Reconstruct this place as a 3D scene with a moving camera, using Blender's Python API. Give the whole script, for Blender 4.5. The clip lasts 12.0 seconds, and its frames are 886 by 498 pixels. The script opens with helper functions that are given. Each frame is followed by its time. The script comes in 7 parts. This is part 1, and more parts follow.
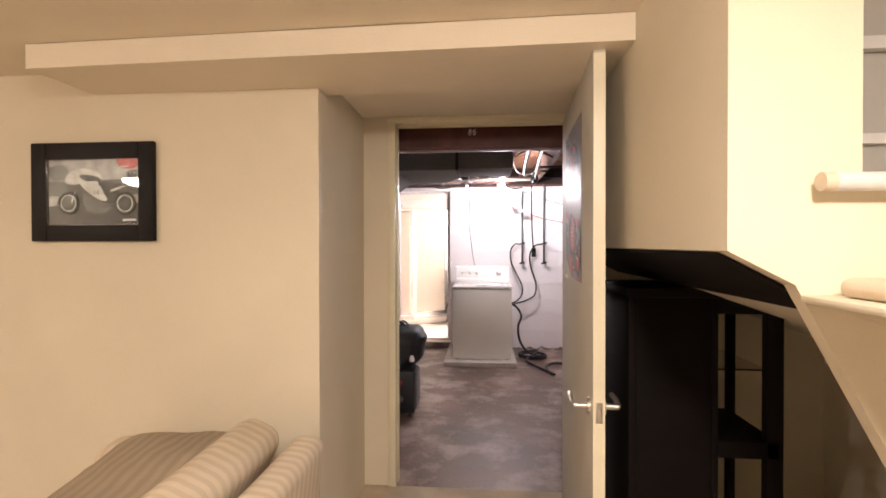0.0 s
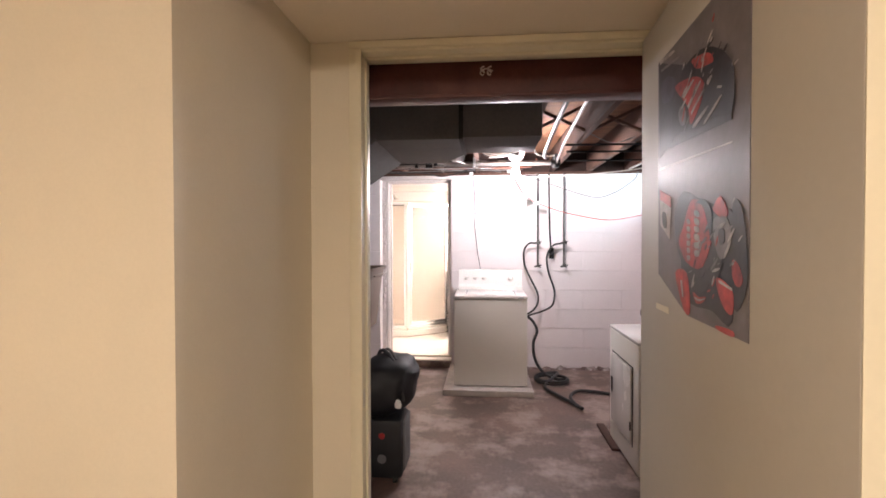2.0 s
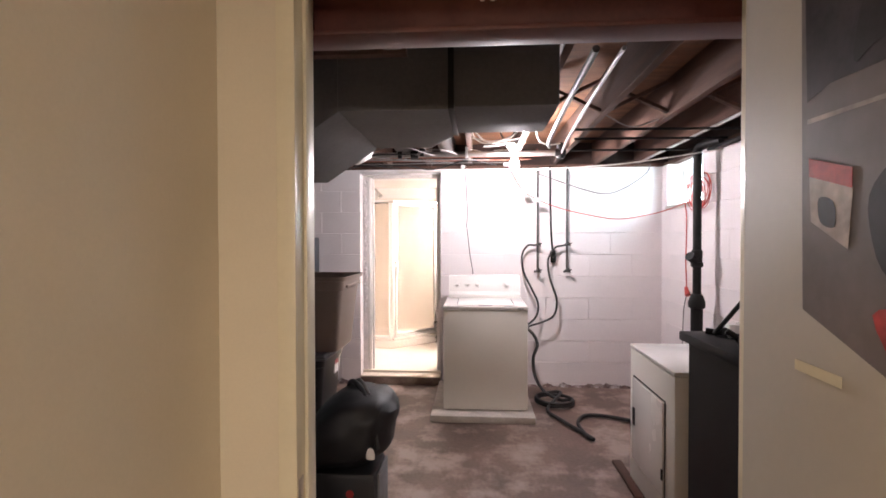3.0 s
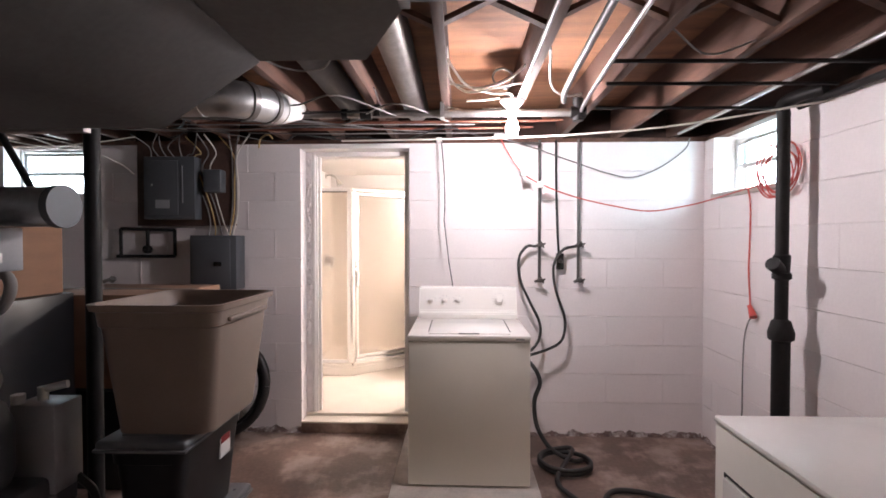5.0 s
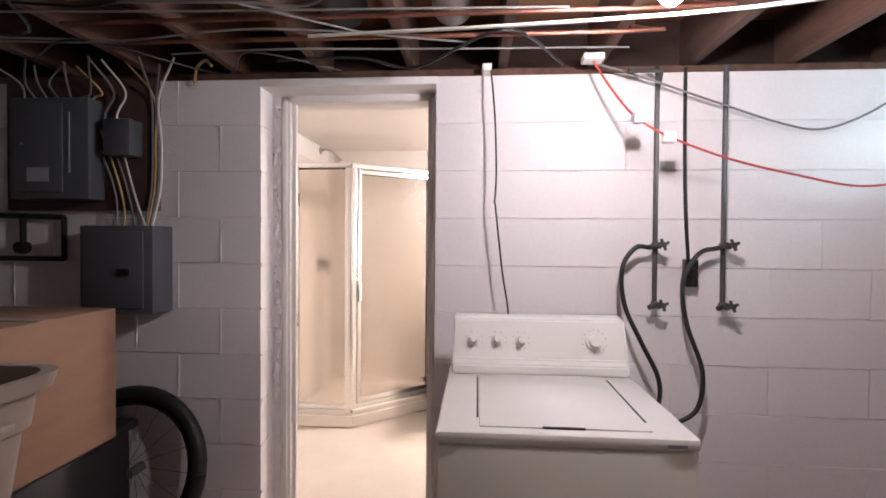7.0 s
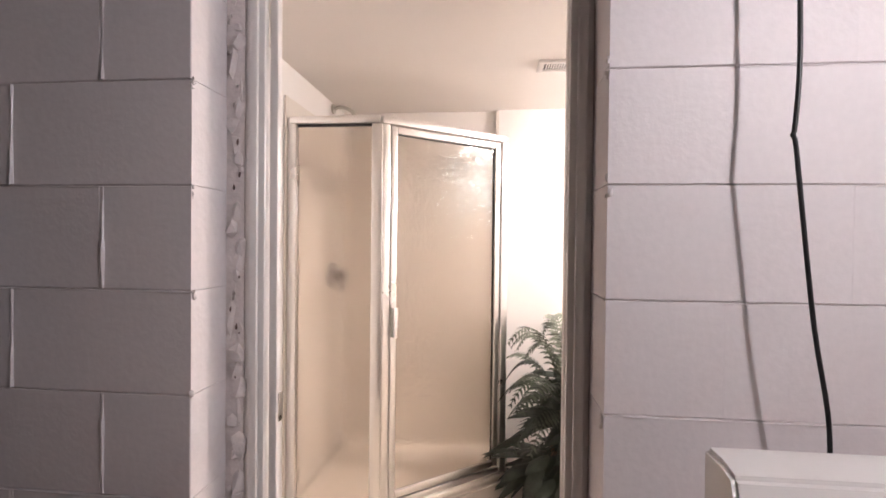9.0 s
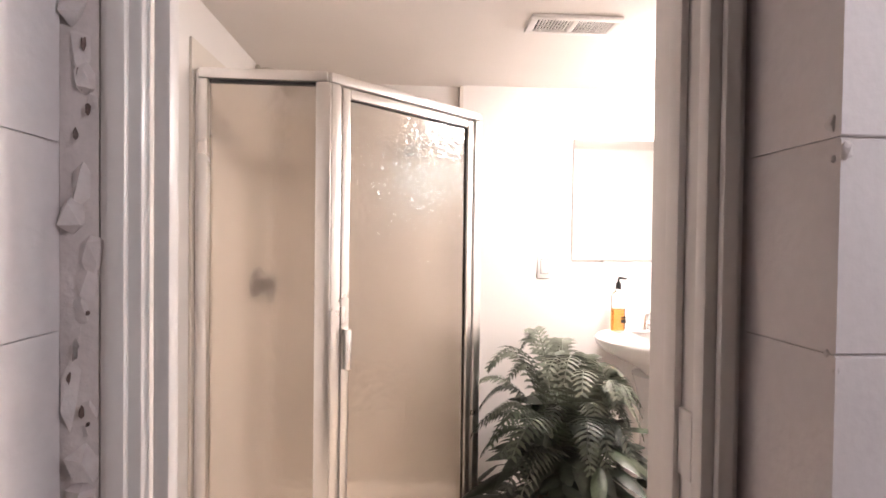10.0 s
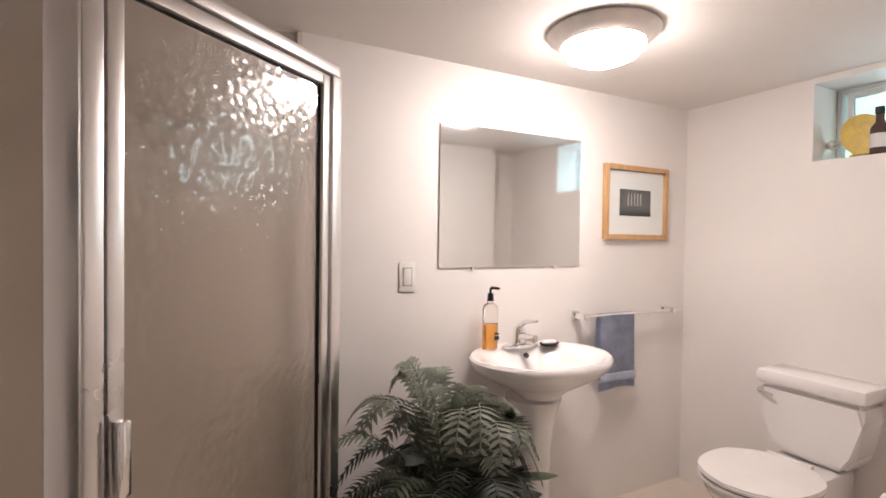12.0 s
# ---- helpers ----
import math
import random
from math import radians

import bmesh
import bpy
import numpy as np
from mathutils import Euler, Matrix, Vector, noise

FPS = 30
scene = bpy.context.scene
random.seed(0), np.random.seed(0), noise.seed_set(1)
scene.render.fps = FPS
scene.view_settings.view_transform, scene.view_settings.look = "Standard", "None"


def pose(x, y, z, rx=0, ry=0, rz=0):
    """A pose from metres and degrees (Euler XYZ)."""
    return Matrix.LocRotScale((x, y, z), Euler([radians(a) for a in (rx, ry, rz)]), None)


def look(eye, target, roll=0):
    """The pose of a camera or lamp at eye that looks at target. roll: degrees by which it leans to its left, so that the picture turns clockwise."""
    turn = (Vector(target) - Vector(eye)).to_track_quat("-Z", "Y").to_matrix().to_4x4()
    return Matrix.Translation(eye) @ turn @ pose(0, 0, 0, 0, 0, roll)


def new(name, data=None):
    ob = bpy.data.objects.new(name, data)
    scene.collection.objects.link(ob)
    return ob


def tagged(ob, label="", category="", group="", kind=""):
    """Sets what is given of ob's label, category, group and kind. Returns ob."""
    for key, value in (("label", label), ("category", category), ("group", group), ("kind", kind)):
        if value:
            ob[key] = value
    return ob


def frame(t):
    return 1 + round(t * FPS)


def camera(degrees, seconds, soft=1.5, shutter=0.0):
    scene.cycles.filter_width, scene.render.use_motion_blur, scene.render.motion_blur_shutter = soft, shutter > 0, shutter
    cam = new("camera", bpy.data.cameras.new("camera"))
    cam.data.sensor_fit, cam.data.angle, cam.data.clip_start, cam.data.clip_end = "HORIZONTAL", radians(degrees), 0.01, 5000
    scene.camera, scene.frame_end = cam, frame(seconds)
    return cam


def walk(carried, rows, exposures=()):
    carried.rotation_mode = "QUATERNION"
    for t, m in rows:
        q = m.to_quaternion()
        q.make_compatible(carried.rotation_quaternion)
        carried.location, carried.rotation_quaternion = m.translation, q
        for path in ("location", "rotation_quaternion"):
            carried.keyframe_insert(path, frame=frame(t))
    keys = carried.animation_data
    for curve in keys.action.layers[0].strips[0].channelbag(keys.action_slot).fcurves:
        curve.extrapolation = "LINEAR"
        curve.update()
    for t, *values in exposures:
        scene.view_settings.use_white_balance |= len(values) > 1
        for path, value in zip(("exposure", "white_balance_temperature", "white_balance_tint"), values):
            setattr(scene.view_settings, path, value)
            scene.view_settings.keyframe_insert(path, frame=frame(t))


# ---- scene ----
cam = camera(85.4, 12.0, soft=1.7)

PATH = [
    (0, (-0.013, 0.182, 1.354), (-0.183, 2.175, 1.334), -0.1),
    (0.5, (-0.06, 0.422, 1.361), (-0.235, 2.415, 1.338), 0.0),
    (1, (-0.069, 0.661, 1.357), (-0.252, 2.652, 1.33), -0.3),
    (1.5, (-0.069, 0.938, 1.37), (-0.249, 2.93, 1.34), 0.0),
    (2, (-0.085, 1.21, 1.379), (-0.259, 3.203, 1.346), -0.1),
    (2.5, (-0.117, 1.514, 1.405), (-0.265, 3.509, 1.368), -0.1),
    (3, (-0.112, 1.795, 1.393), (-0.247, 3.79, 1.361), -0.1),
    (4.8, (-0.097, 2.845, 1.392), (-0.161, 4.844, 1.359), -0.0),
    (5, (-0.088, 2.986, 1.397), (-0.156, 4.984, 1.36), -0.0),
    (5.5, (-0.083, 3.3, 1.372), (-0.158, 5.298, 1.346), 0.1),
    (6, (-0.127, 3.666, 1.378), (-0.214, 5.664, 1.344), 0.1),
    (6.5, (-0.181, 3.963, 1.363), (-0.283, 5.96, 1.329), 0.3),
    (7, (-0.265, 4.332, 1.376), (-0.407, 6.327, 1.34), 0.4),
    (7.2, (-0.284, 4.469, 1.382), (-0.459, 6.46, 1.338), 0.4),
    (9, (-0.654, 5.543, 1.368), (-0.852, 7.533, 1.338), 0.6),
    (9.5, (-0.766, 5.788, 1.371), (-0.845, 7.786, 1.337), 0.5),
    (10, (-0.846, 5.998, 1.37), (-0.724, 7.994, 1.339), 0.7),
    (10.5, (-0.902, 6.206, 1.39), (-0.581, 8.18, 1.355), 0.8),
    (11, (-0.925, 6.366, 1.394), (-0.4, 8.296, 1.366), 0.6),
    (11.5, (-0.941, 6.495, 1.411), (-0.223, 8.362, 1.369), 0.8),
    (12, (-0.942, 6.573, 1.402), (-0.029, 8.353, 1.363), 0.8),
]
walk(cam, [(t, look(eye, target, roll)) for t, eye, target, roll in PATH],
     exposures=[(0, 1.62), (1.5, 1.6), (2.5, 1.58), (3.2, 1.5), (4.8, 1.18), (5.5, 1.03), (7.0, 0.66), (8.8, 0.38), (9.5, 0.38), (10.3, 0.05), (11.0, -0.7), (12.0, -1.08)])

# ---- world and light ----
world = bpy.data.worlds.new("sky")
scene.world = world
world.use_nodes = True
wn = world.node_tree
sky = wn.nodes.new("ShaderNodeTexSky")
sky.sky_type, sky.sun_disc, sky.sun_elevation, sky.sun_rotation = "NISHITA", False, radians(50), radians(200)
wn.links.new(sky.outputs[0], wn.nodes["Background"].inputs[0])
wn.nodes["Background"].inputs[1].default_value = 0.1

sun = new("sun", bpy.data.lights.new("sun", "SUN"))
sun.data.energy, sun.data.angle, sun.data.color = 1.2, radians(10), (1, 0.96, 0.9)
sun.matrix_world = look((6, -8, 14), (0, 0, 0))

BULB_GLOW = 450.0       # bare bulb in the laundry
BATH_GLOW = 180.0        # opal dome in the bathroom
REC_GLOW = 100.0         # flush lamps in the sitting room


def window_light(name, x, y, z, aim, w, h, power, colour):
    lamp = new(name, bpy.data.lights.new(name, "AREA"))
    lamp.data.shape, lamp.data.size, lamp.data.size_y = "RECTANGLE", w, h
    lamp.data.energy, lamp.data.color = power, colour
    lamp.matrix_world = look((x, y, z), aim)
    return lamp


window_light("laundry_window_light", 1.80, 5.95, 1.89, (0, 5.95, 1.55), 0.3, 0.62, 5.0, (0.58, 0.86, 1.0))
window_light("far_window_light", -3.12, 6.60, 1.90, (-3.12, 4.0, 1.3), 0.62, 0.3, 3.5, (0.66, 0.86, 1.0))
window_light("bath_window_light", 1.66, 7.40, 1.93, (0, 7.40, 1.7), 0.28, 0.42, 4.5, (0.62, 0.85, 1.0))

# ---- materials ----


def shader(name):
    m = bpy.data.materials.new(name)
    m.use_nodes = True
    return m, m.node_tree, m.node_tree.nodes["Principled BSDF"]


def mat(name, colour, rough=0.6, metal=0.0, vary=0.12, scale=6.0, fine=90.0, bump=0.15, depth=0.002, stain=None, stain_amount=0.0,
        stain_scale=2.5, stretch=(1, 1, 1), per_piece=0.0, coat=0.0):
    """A surface with broad colour drift, fine grain, relief and, where asked, stains with an outline of their own."""
    m, nt, p = shader(name)
    N, L = nt.nodes.new, nt.links.new
    tc, mp = N("ShaderNodeTexCoord"), N("ShaderNodeMapping")
    mp.inputs["Scale"].default_value = stretch
    L(tc.outputs["Object"], mp.inputs["Vector"])
    big, small = N("ShaderNodeTexNoise"), N("ShaderNodeTexNoise")
    big.inputs["Scale"].default_value, big.inputs["Detail"].default_value = scale, 5
    small.inputs["Scale"].default_value, small.inputs["Detail"].default_value = fine, 4
    for n in (big, small):
        L(mp.outputs[0], n.inputs["Vector"])
    mixf = N("ShaderNodeMath")
    mixf.operation = "MULTIPLY_ADD"
    L(small.outputs[0], mixf.inputs[0])
    mixf.inputs[1].default_value = 0.4
    L(big.outputs[0], mixf.inputs[2])
    rng = N("ShaderNodeMapRange")
    rng.inputs["From Min"].default_value, rng.inputs["From Max"].default_value = 0.45, 0.95
    rng.inputs["To Min"].default_value, rng.inputs["To Max"].default_value = 1 - vary, 1 + vary
    L(mixf.outputs[0], rng.inputs["Value"])
    tint = N("ShaderNodeMix")
    tint.data_type, tint.blend_type = "RGBA", "MULTIPLY"
    tint.inputs["Factor"].default_value = 1
    tint.inputs["A"].default_value = (*colour, 1)
    L(rng.outputs[0], tint.inputs["B"])
    out = tint.outputs["Result"]
    if stain:
        sn, ramp, mx = N("ShaderNodeTexNoise"), N("ShaderNodeMapRange"), N("ShaderNodeMix")
        sn.inputs["Scale"].default_value, sn.inputs["Detail"].default_value, sn.inputs["Roughness"].default_value = stain_scale, 8, 0.65
        L(mp.outputs[0], sn.inputs["Vector"])
        ramp.inputs["From Min"].default_value, ramp.inputs["From Max"].default_value = 0.48, 0.62
        ramp.inputs["To Max"].default_value = stain_amount
        L(sn.outputs[0], ramp.inputs["Value"])
        mx.data_type = "RGBA"
        L(ramp.outputs[0], mx.inputs["Factor"])
        L(out, mx.inputs["A"])
        mx.inputs["B"].default_value = (*stain, 1)
        out = mx.outputs["Result"]
    if per_piece:
        info, pr, pm = N("ShaderNodeObjectInfo"), N("ShaderNodeMapRange"), N("ShaderNodeMix")
        pr.inputs["To Min"].default_value, pr.inputs["To Max"].default_value = 1 - per_piece, 1 + per_piece
        L(info.outputs["Random"], pr.inputs["Value"])
        pm.data_type, pm.blend_type = "RGBA", "MULTIPLY"
        pm.inputs["Factor"].default_value = 1
        L(out, pm.inputs["A"])
        L(pr.outputs[0], pm.inputs["B"])
        out = pm.outputs["Result"]
    L(out, p.inputs["Base Color"])
    rr = N("ShaderNodeMapRange")
    rr.inputs["To Min"].default_value, rr.inputs["To Max"].default_value = max(0.02, rough - 0.08), min(1, rough + 0.08)
    L(big.outputs[0], rr.inputs["Value"])
    L(rr.outputs[0], p.inputs["Roughness"])
    p.inputs["Metallic"].default_value = metal
    p.inputs["Coat Weight"].default_value = coat
    if bump:
        b = N("ShaderNodeBump")
        b.inputs["Strength"].default_value, b.inputs["Distance"].default_value = bump, depth
        L(mixf.outputs[0], b.inputs["Height"])
        L(b.outputs[0], p.inputs["Normal"])
    return m


def glow(name, colour, strength):
    m, nt, p = shader(name)
    p.inputs["Base Color"].default_value = (0.9, 0.9, 0.9, 1)
    p.inputs["Emission Color"].default_value = (*colour, 1)
    p.inputs["Emission Strength"].default_value = strength
    return m


def clear(name, colour=(1, 1, 1), rough=0.0, ior=1.45, bump_scale=0.0, bump=0.3, dist=0.004):
    m, nt, p = shader(name)
    p.inputs["Base Color"].default_value = (*colour, 1)
    p.inputs["Roughness"].default_value, p.inputs["IOR"].default_value = rough, ior
    p.inputs["Transmission Weight"].default_value = 1
    if bump_scale:
        N, L = nt.nodes.new, nt.links.new
        tc, vo, b = N("ShaderNodeTexCoord"), N("ShaderNodeTexVoronoi"), N("ShaderNodeBump")
        vo.feature = "SMOOTH_F1"
        vo.inputs["Scale"].default_value = bump_scale
        b.inputs["Strength"].default_value, b.inputs["Distance"].default_value = bump, dist
        L(tc.outputs["Object"], vo.inputs["Vector"])
        L(vo.outputs["Distance"], b.inputs["Height"])
        L(b.outputs[0], p.inputs["Normal"])
    return m



def hammered_glass():
    """Obscure glass: blurred body, with a clear dimpled face that catches the lamp."""
    m = clear("hammered_shower_glass", (0.77, 0.712, 0.65), 0.20)
    nt = m.node_tree
    N, L = nt.nodes.new, nt.links.new
    p = nt.nodes["Principled BSDF"]
    tc, big, fine = N("ShaderNodeTexCoord"), N("ShaderNodeTexVoronoi"), N("ShaderNodeTexNoise")
    mix, b, body = N("ShaderNodeMath"), N("ShaderNodeBump"), N("ShaderNodeBump")
    big.feature = "SMOOTH_F1"
    big.inputs["Scale"].default_value, big.inputs["Smoothness"].default_value = 45, 0.7
    fine.inputs["Scale"].default_value, fine.inputs["Detail"].default_value = 16, 0.0
    mix.operation = "ADD"
    L(tc.outputs["Object"], big.inputs["Vector"])
    L(tc.outputs["Object"], fine.inputs["Vector"])
    L(big.outputs["Distance"], mix.inputs[0])
    L(fine.outputs[0], mix.inputs[1])
    b.inputs["Strength"].default_value, b.inputs["Distance"].default_value = 0.52, 0.0045
    body.inputs["Strength"].default_value, body.inputs["Distance"].default_value = 0.35, 0.004
    L(mix.outputs[0], b.inputs["Height"])
    L(mix.outputs[0], body.inputs["Height"])
    L(b.outputs[0], p.inputs["Coat Normal"])
    L(body.outputs[0], p.inputs["Normal"])
    p.inputs["Coat Weight"].default_value, p.inputs["Coat Roughness"].default_value = 1.0, 0.07
    return m


M = {
    "cream": mat("cream_wall_paint", (0.70, 0.63, 0.50), 0.6, vary=0.05, scale=2, fine=160, bump=0.25, depth=0.001),
    "cream_ceiling": mat("cream_ceiling_paint", (0.79, 0.71, 0.585), 0.75, vary=0.05, scale=2, fine=160, bump=0.25, depth=0.001),
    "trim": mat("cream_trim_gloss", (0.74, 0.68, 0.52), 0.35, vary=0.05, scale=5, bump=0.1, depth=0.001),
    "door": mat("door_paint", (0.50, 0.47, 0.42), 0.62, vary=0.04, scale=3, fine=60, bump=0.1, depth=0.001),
    "carpet": mat("beige_carpet", (0.46, 0.38, 0.29), 0.95, vary=0.3, scale=5, fine=220, bump=0.8, depth=0.006),
    "block": mat("white_block_paint", (0.78, 0.72, 0.72), 0.55, vary=0.07, scale=3, fine=70, bump=0.55, depth=0.004, stain=(0.5, 0.43, 0.42),
                 stain_amount=0.10, stain_scale=1.6, per_piece=0.015),
    "mortar": mat("painted_mortar", (0.74, 0.68, 0.67), 0.7, vary=0.12, scale=14, fine=90, bump=0.9, depth=0.006),
    "spall": mat("crumbled_mortar", (0.16, 0.11, 0.10), 0.95, vary=0.5, scale=16, fine=70, bump=1.0, depth=0.01, stain=(0.6, 0.55, 0.53),
                 stain_amount=0.8, stain_scale=12),
    "concrete": mat("stained_concrete", (0.155, 0.098, 0.078), 0.5, vary=0.5, scale=1.6, fine=45, bump=0.4, depth=0.003,
                    stain=(0.42, 0.32, 0.27), stain_amount=0.75, stain_scale=2.8),
    "pad": mat("pale_concrete", (0.52, 0.47, 0.43), 0.8, vary=0.2, scale=9, fine=80, bump=0.5, depth=0.003),
    "joist": mat("aged_joist_wood", (0.105, 0.052, 0.036), 0.85, vary=0.35, scale=3, fine=40, bump=0.5, depth=0.003, stretch=(9, 0.7, 9), per_piece=0.25),
    "deck": mat("orange_subfloor", (0.22, 0.10, 0.05), 0.8, vary=0.35, scale=2.5, fine=40, bump=0.4, depth=0.002, stretch=(1, 7, 1), per_piece=0.15),
    "steel_red": mat("oxide_red_steel", (0.085, 0.022, 0.018), 0.55, vary=0.3, scale=5, fine=70, bump=0.3, depth=0.002, stain=(0.14, 0.05, 0.04), stain_amount=0.5),
    "chalk": mat("chalk", (0.65, 0.55, 0.52), 0.95, vary=0.3, scale=40),
    "duct_black": mat("dark_duct_wrap", (0.085, 0.080, 0.080), 0.7, vary=0.3, scale=3, fine=60, bump=0.3, depth=0.003),
    "galv": mat("galvanised_sheet", (0.55, 0.55, 0.55), 0.38, metal=0.9, vary=0.2, scale=8, fine=50, bump=0.1, depth=0.001),
    "alu": mat("polished_aluminium", (0.84, 0.82, 0.80), 0.30, metal=1.0, vary=0.04, scale=4, fine=200, bump=0.05, depth=0.0005),
    "chrome": mat("chrome", (0.85, 0.85, 0.85), 0.08, metal=1.0, vary=0.02, bump=0),
    "nickel": mat("brushed_nickel", (0.6, 0.57, 0.53), 0.3, metal=1.0, vary=0.08, scale=20, fine=200, bump=0.1, depth=0.0005),
    "iron": mat("black_iron", (0.012, 0.0105, 0.0105), 0.55, vary=0.4, scale=10, fine=80, bump=0.3, depth=0.002),
    "steel_pipe": mat("dull_steel_pipe", (0.24, 0.22, 0.21), 0.42, metal=0.8, vary=0.25, scale=12, bump=0.1, depth=0.001),
    "copper": mat("aged_copper", (0.24, 0.10, 0.07), 0.45, metal=0.75, vary=0.35, scale=9, bump=0.1, depth=0.001),
    "cable_white": mat("white_cable", (0.72, 0.68, 0.62), 0.5, vary=0.12, scale=8, bump=0),
    "cable_grey": mat("grey_cable", (0.19, 0.175, 0.17), 0.5, vary=0.15, scale=8, bump=0),
    "cable_black": mat("black_cable", (0.012, 0.012, 0.013), 0.4, vary=0.2, scale=8, bump=0),
    "cable_yellow": mat("yellow_cable", (0.60, 0.40, 0.16), 0.5, vary=0.15, scale=8, bump=0),
    "orange_cord": mat("orange_cord", (0.52, 0.065, 0.05), 0.45, vary=0.12, scale=8, bump=0),
    "rubber": mat("black_rubber", (0.016, 0.015, 0.015), 0.5, vary=0.3, scale=20, fine=120, bump=0.2, depth=0.001),
    "enamel": mat("white_enamel", (0.80, 0.77, 0.74), 0.25, vary=0.025, scale=3, fine=40, bump=0.03, depth=0.0005, coat=0.3),
    "enamel_side": mat("almond_white_enamel", (0.80, 0.77, 0.71), 0.42, vary=0.03, scale=3, fine=60, bump=0.08, depth=0.0005),
    "plastic_white": mat("white_plastic", (0.78, 0.75, 0.72), 0.35, vary=0.03, scale=8, bump=0),
    "seam": mat("dark_seam", (0.05, 0.045, 0.045), 0.8, vary=0.1, bump=0),
    "porcelain": mat("porcelain", (0.84, 0.81, 0.79), 0.12, vary=0.015, scale=3, bump=0, coat=0.5),
    "tote": mat("taupe_plastic", (0.22, 0.165, 0.135), 0.5, vary=0.1, scale=4, fine=120, bump=0.12, depth=0.001),
    "tote_black": mat("black_plastic", (0.012, 0.012, 0.014), 0.35, vary=0.2, scale=6, bump=0.05, depth=0.001),
    "lid_grey": mat("grey_plastic_lid", (0.30, 0.30, 0.315), 0.35, vary=0.1, scale=6, bump=0.05, depth=0.001),
    "card": mat("brown_cardboard", (0.24, 0.13, 0.082), 0.85, vary=0.1, scale=5, fine=80, bump=0.2, depth=0.001, stretch=(1, 1, 4)),
    "plywood_dark": mat("dark_board", (0.085, 0.045, 0.035), 0.8, vary=0.35, scale=4, fine=50, bump=0.3, depth=0.002),
    "panel_grey": mat("grey_enamel_steel", (0.085, 0.09, 0.10), 0.5, vary=0.08, scale=6, fine=120, bump=0.1, depth=0.0005),
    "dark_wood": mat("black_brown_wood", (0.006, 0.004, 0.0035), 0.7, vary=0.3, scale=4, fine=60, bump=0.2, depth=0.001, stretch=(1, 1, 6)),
    "black_case": mat("black_laminate", (0.014, 0.013, 0.014), 0.5, vary=0.25, scale=5, fine=90, bump=0.15, depth=0.001),
    "nylon": mat("black_nylon", (0.011, 0.011, 0.013), 0.55, vary=0.4, scale=14, fine=300, bump=0.5, depth=0.003),
    "grey_fabric": mat("grey_fabric", (0.16, 0.155, 0.16), 0.8, vary=0.2, scale=14, fine=250, bump=0.4, depth=0.002),
    "label": mat("paper_label", (0.74, 0.72, 0.70), 0.7, vary=0.06, scale=20, bump=0),
    "red": mat("red_print", (0.33, 0.03, 0.032), 0.42, vary=0.45, scale=14, fine=60, bump=0),
    "white_wall": mat("white_wall_paint", (0.83, 0.79, 0.76), 0.6, vary=0.03, scale=2, fine=150, bump=0.22, depth=0.001),
    "white_ceiling": mat("white_ceiling_paint", (0.79, 0.745, 0.71), 0.75, vary=0.03, scale=2, fine=150, bump=0.22, depth=0.001),
    "white_trim": mat("white_gloss_trim", (0.80, 0.76, 0.74), 0.33, vary=0.05, scale=5, fine=60, bump=0.12, depth=0.001),
    "vinyl": mat("cream_vinyl_floor", (0.68, 0.60, 0.51), 0.35, vary=0.06, scale=3, fine=60, bump=0.1, depth=0.001, stain=(0.60, 0.51, 0.42), stain_amount=0.35),
    "acrylic": mat("beige_acrylic_surround", (0.72, 0.66, 0.59), 0.3, vary=0.03, scale=2, bump=0.02),
    "hammered": hammered_glass(),
    "glass": clear("clear_glass", (0.97, 1, 0.99), 0.0),
    "soap": clear("amber_soap", (0.90, 0.46, 0.12), 0.08, 1.35),
    "bottle": clear("clear_plastic_bottle", (0.95, 0.93, 0.90), 0.12, 1.3),
    "black_gloss": mat("black_gloss_plastic", (0.01, 0.01, 0.01), 0.25, vary=0.1, bump=0),
    "towel": mat("blue_terry", (0.44, 0.48, 0.60), 0.95, vary=0.2, scale=20, fine=260, bump=1.0, depth=0.006),
    "oak": mat("light_oak_frame", (0.55, 0.33, 0.15), 0.45, vary=0.18, scale=6, fine=60, bump=0.15, depth=0.001, stretch=(6, 6, 1)),
    "matboard": mat("white_mat_board", (0.80, 0.77, 0.74), 0.85, vary=0.02, fine=200, bump=0.1, depth=0.0005),
    "photo_grey": mat("grey_photograph", (0.075, 0.07, 0.068), 0.5, vary=0.7, scale=22, fine=90, bump=0),
    "photo_light": mat("pale_photograph", (0.27, 0.25, 0.24), 0.5, vary=0.4, scale=22, fine=90, bump=0),
    "photo_dark": mat("dark_photograph", (0.016, 0.015, 0.015), 0.5, vary=0.4, scale=22, fine=90, bump=0),
    "poster_ground": mat("glossy_grey_poster", (0.155, 0.135, 0.145), 0.45, vary=0.3, scale=7, fine=30, bump=0.3, depth=0.004),
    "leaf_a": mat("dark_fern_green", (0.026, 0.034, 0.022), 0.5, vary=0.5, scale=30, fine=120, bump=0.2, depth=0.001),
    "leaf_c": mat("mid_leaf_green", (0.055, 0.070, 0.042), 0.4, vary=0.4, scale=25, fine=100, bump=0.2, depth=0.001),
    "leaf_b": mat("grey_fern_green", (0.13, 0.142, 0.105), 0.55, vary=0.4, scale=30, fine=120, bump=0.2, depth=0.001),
    "wicker": mat("brown_wicker", (0.16, 0.075, 0.045), 0.65, vary=0.4, scale=30, fine=120, bump=0.4, depth=0.002),
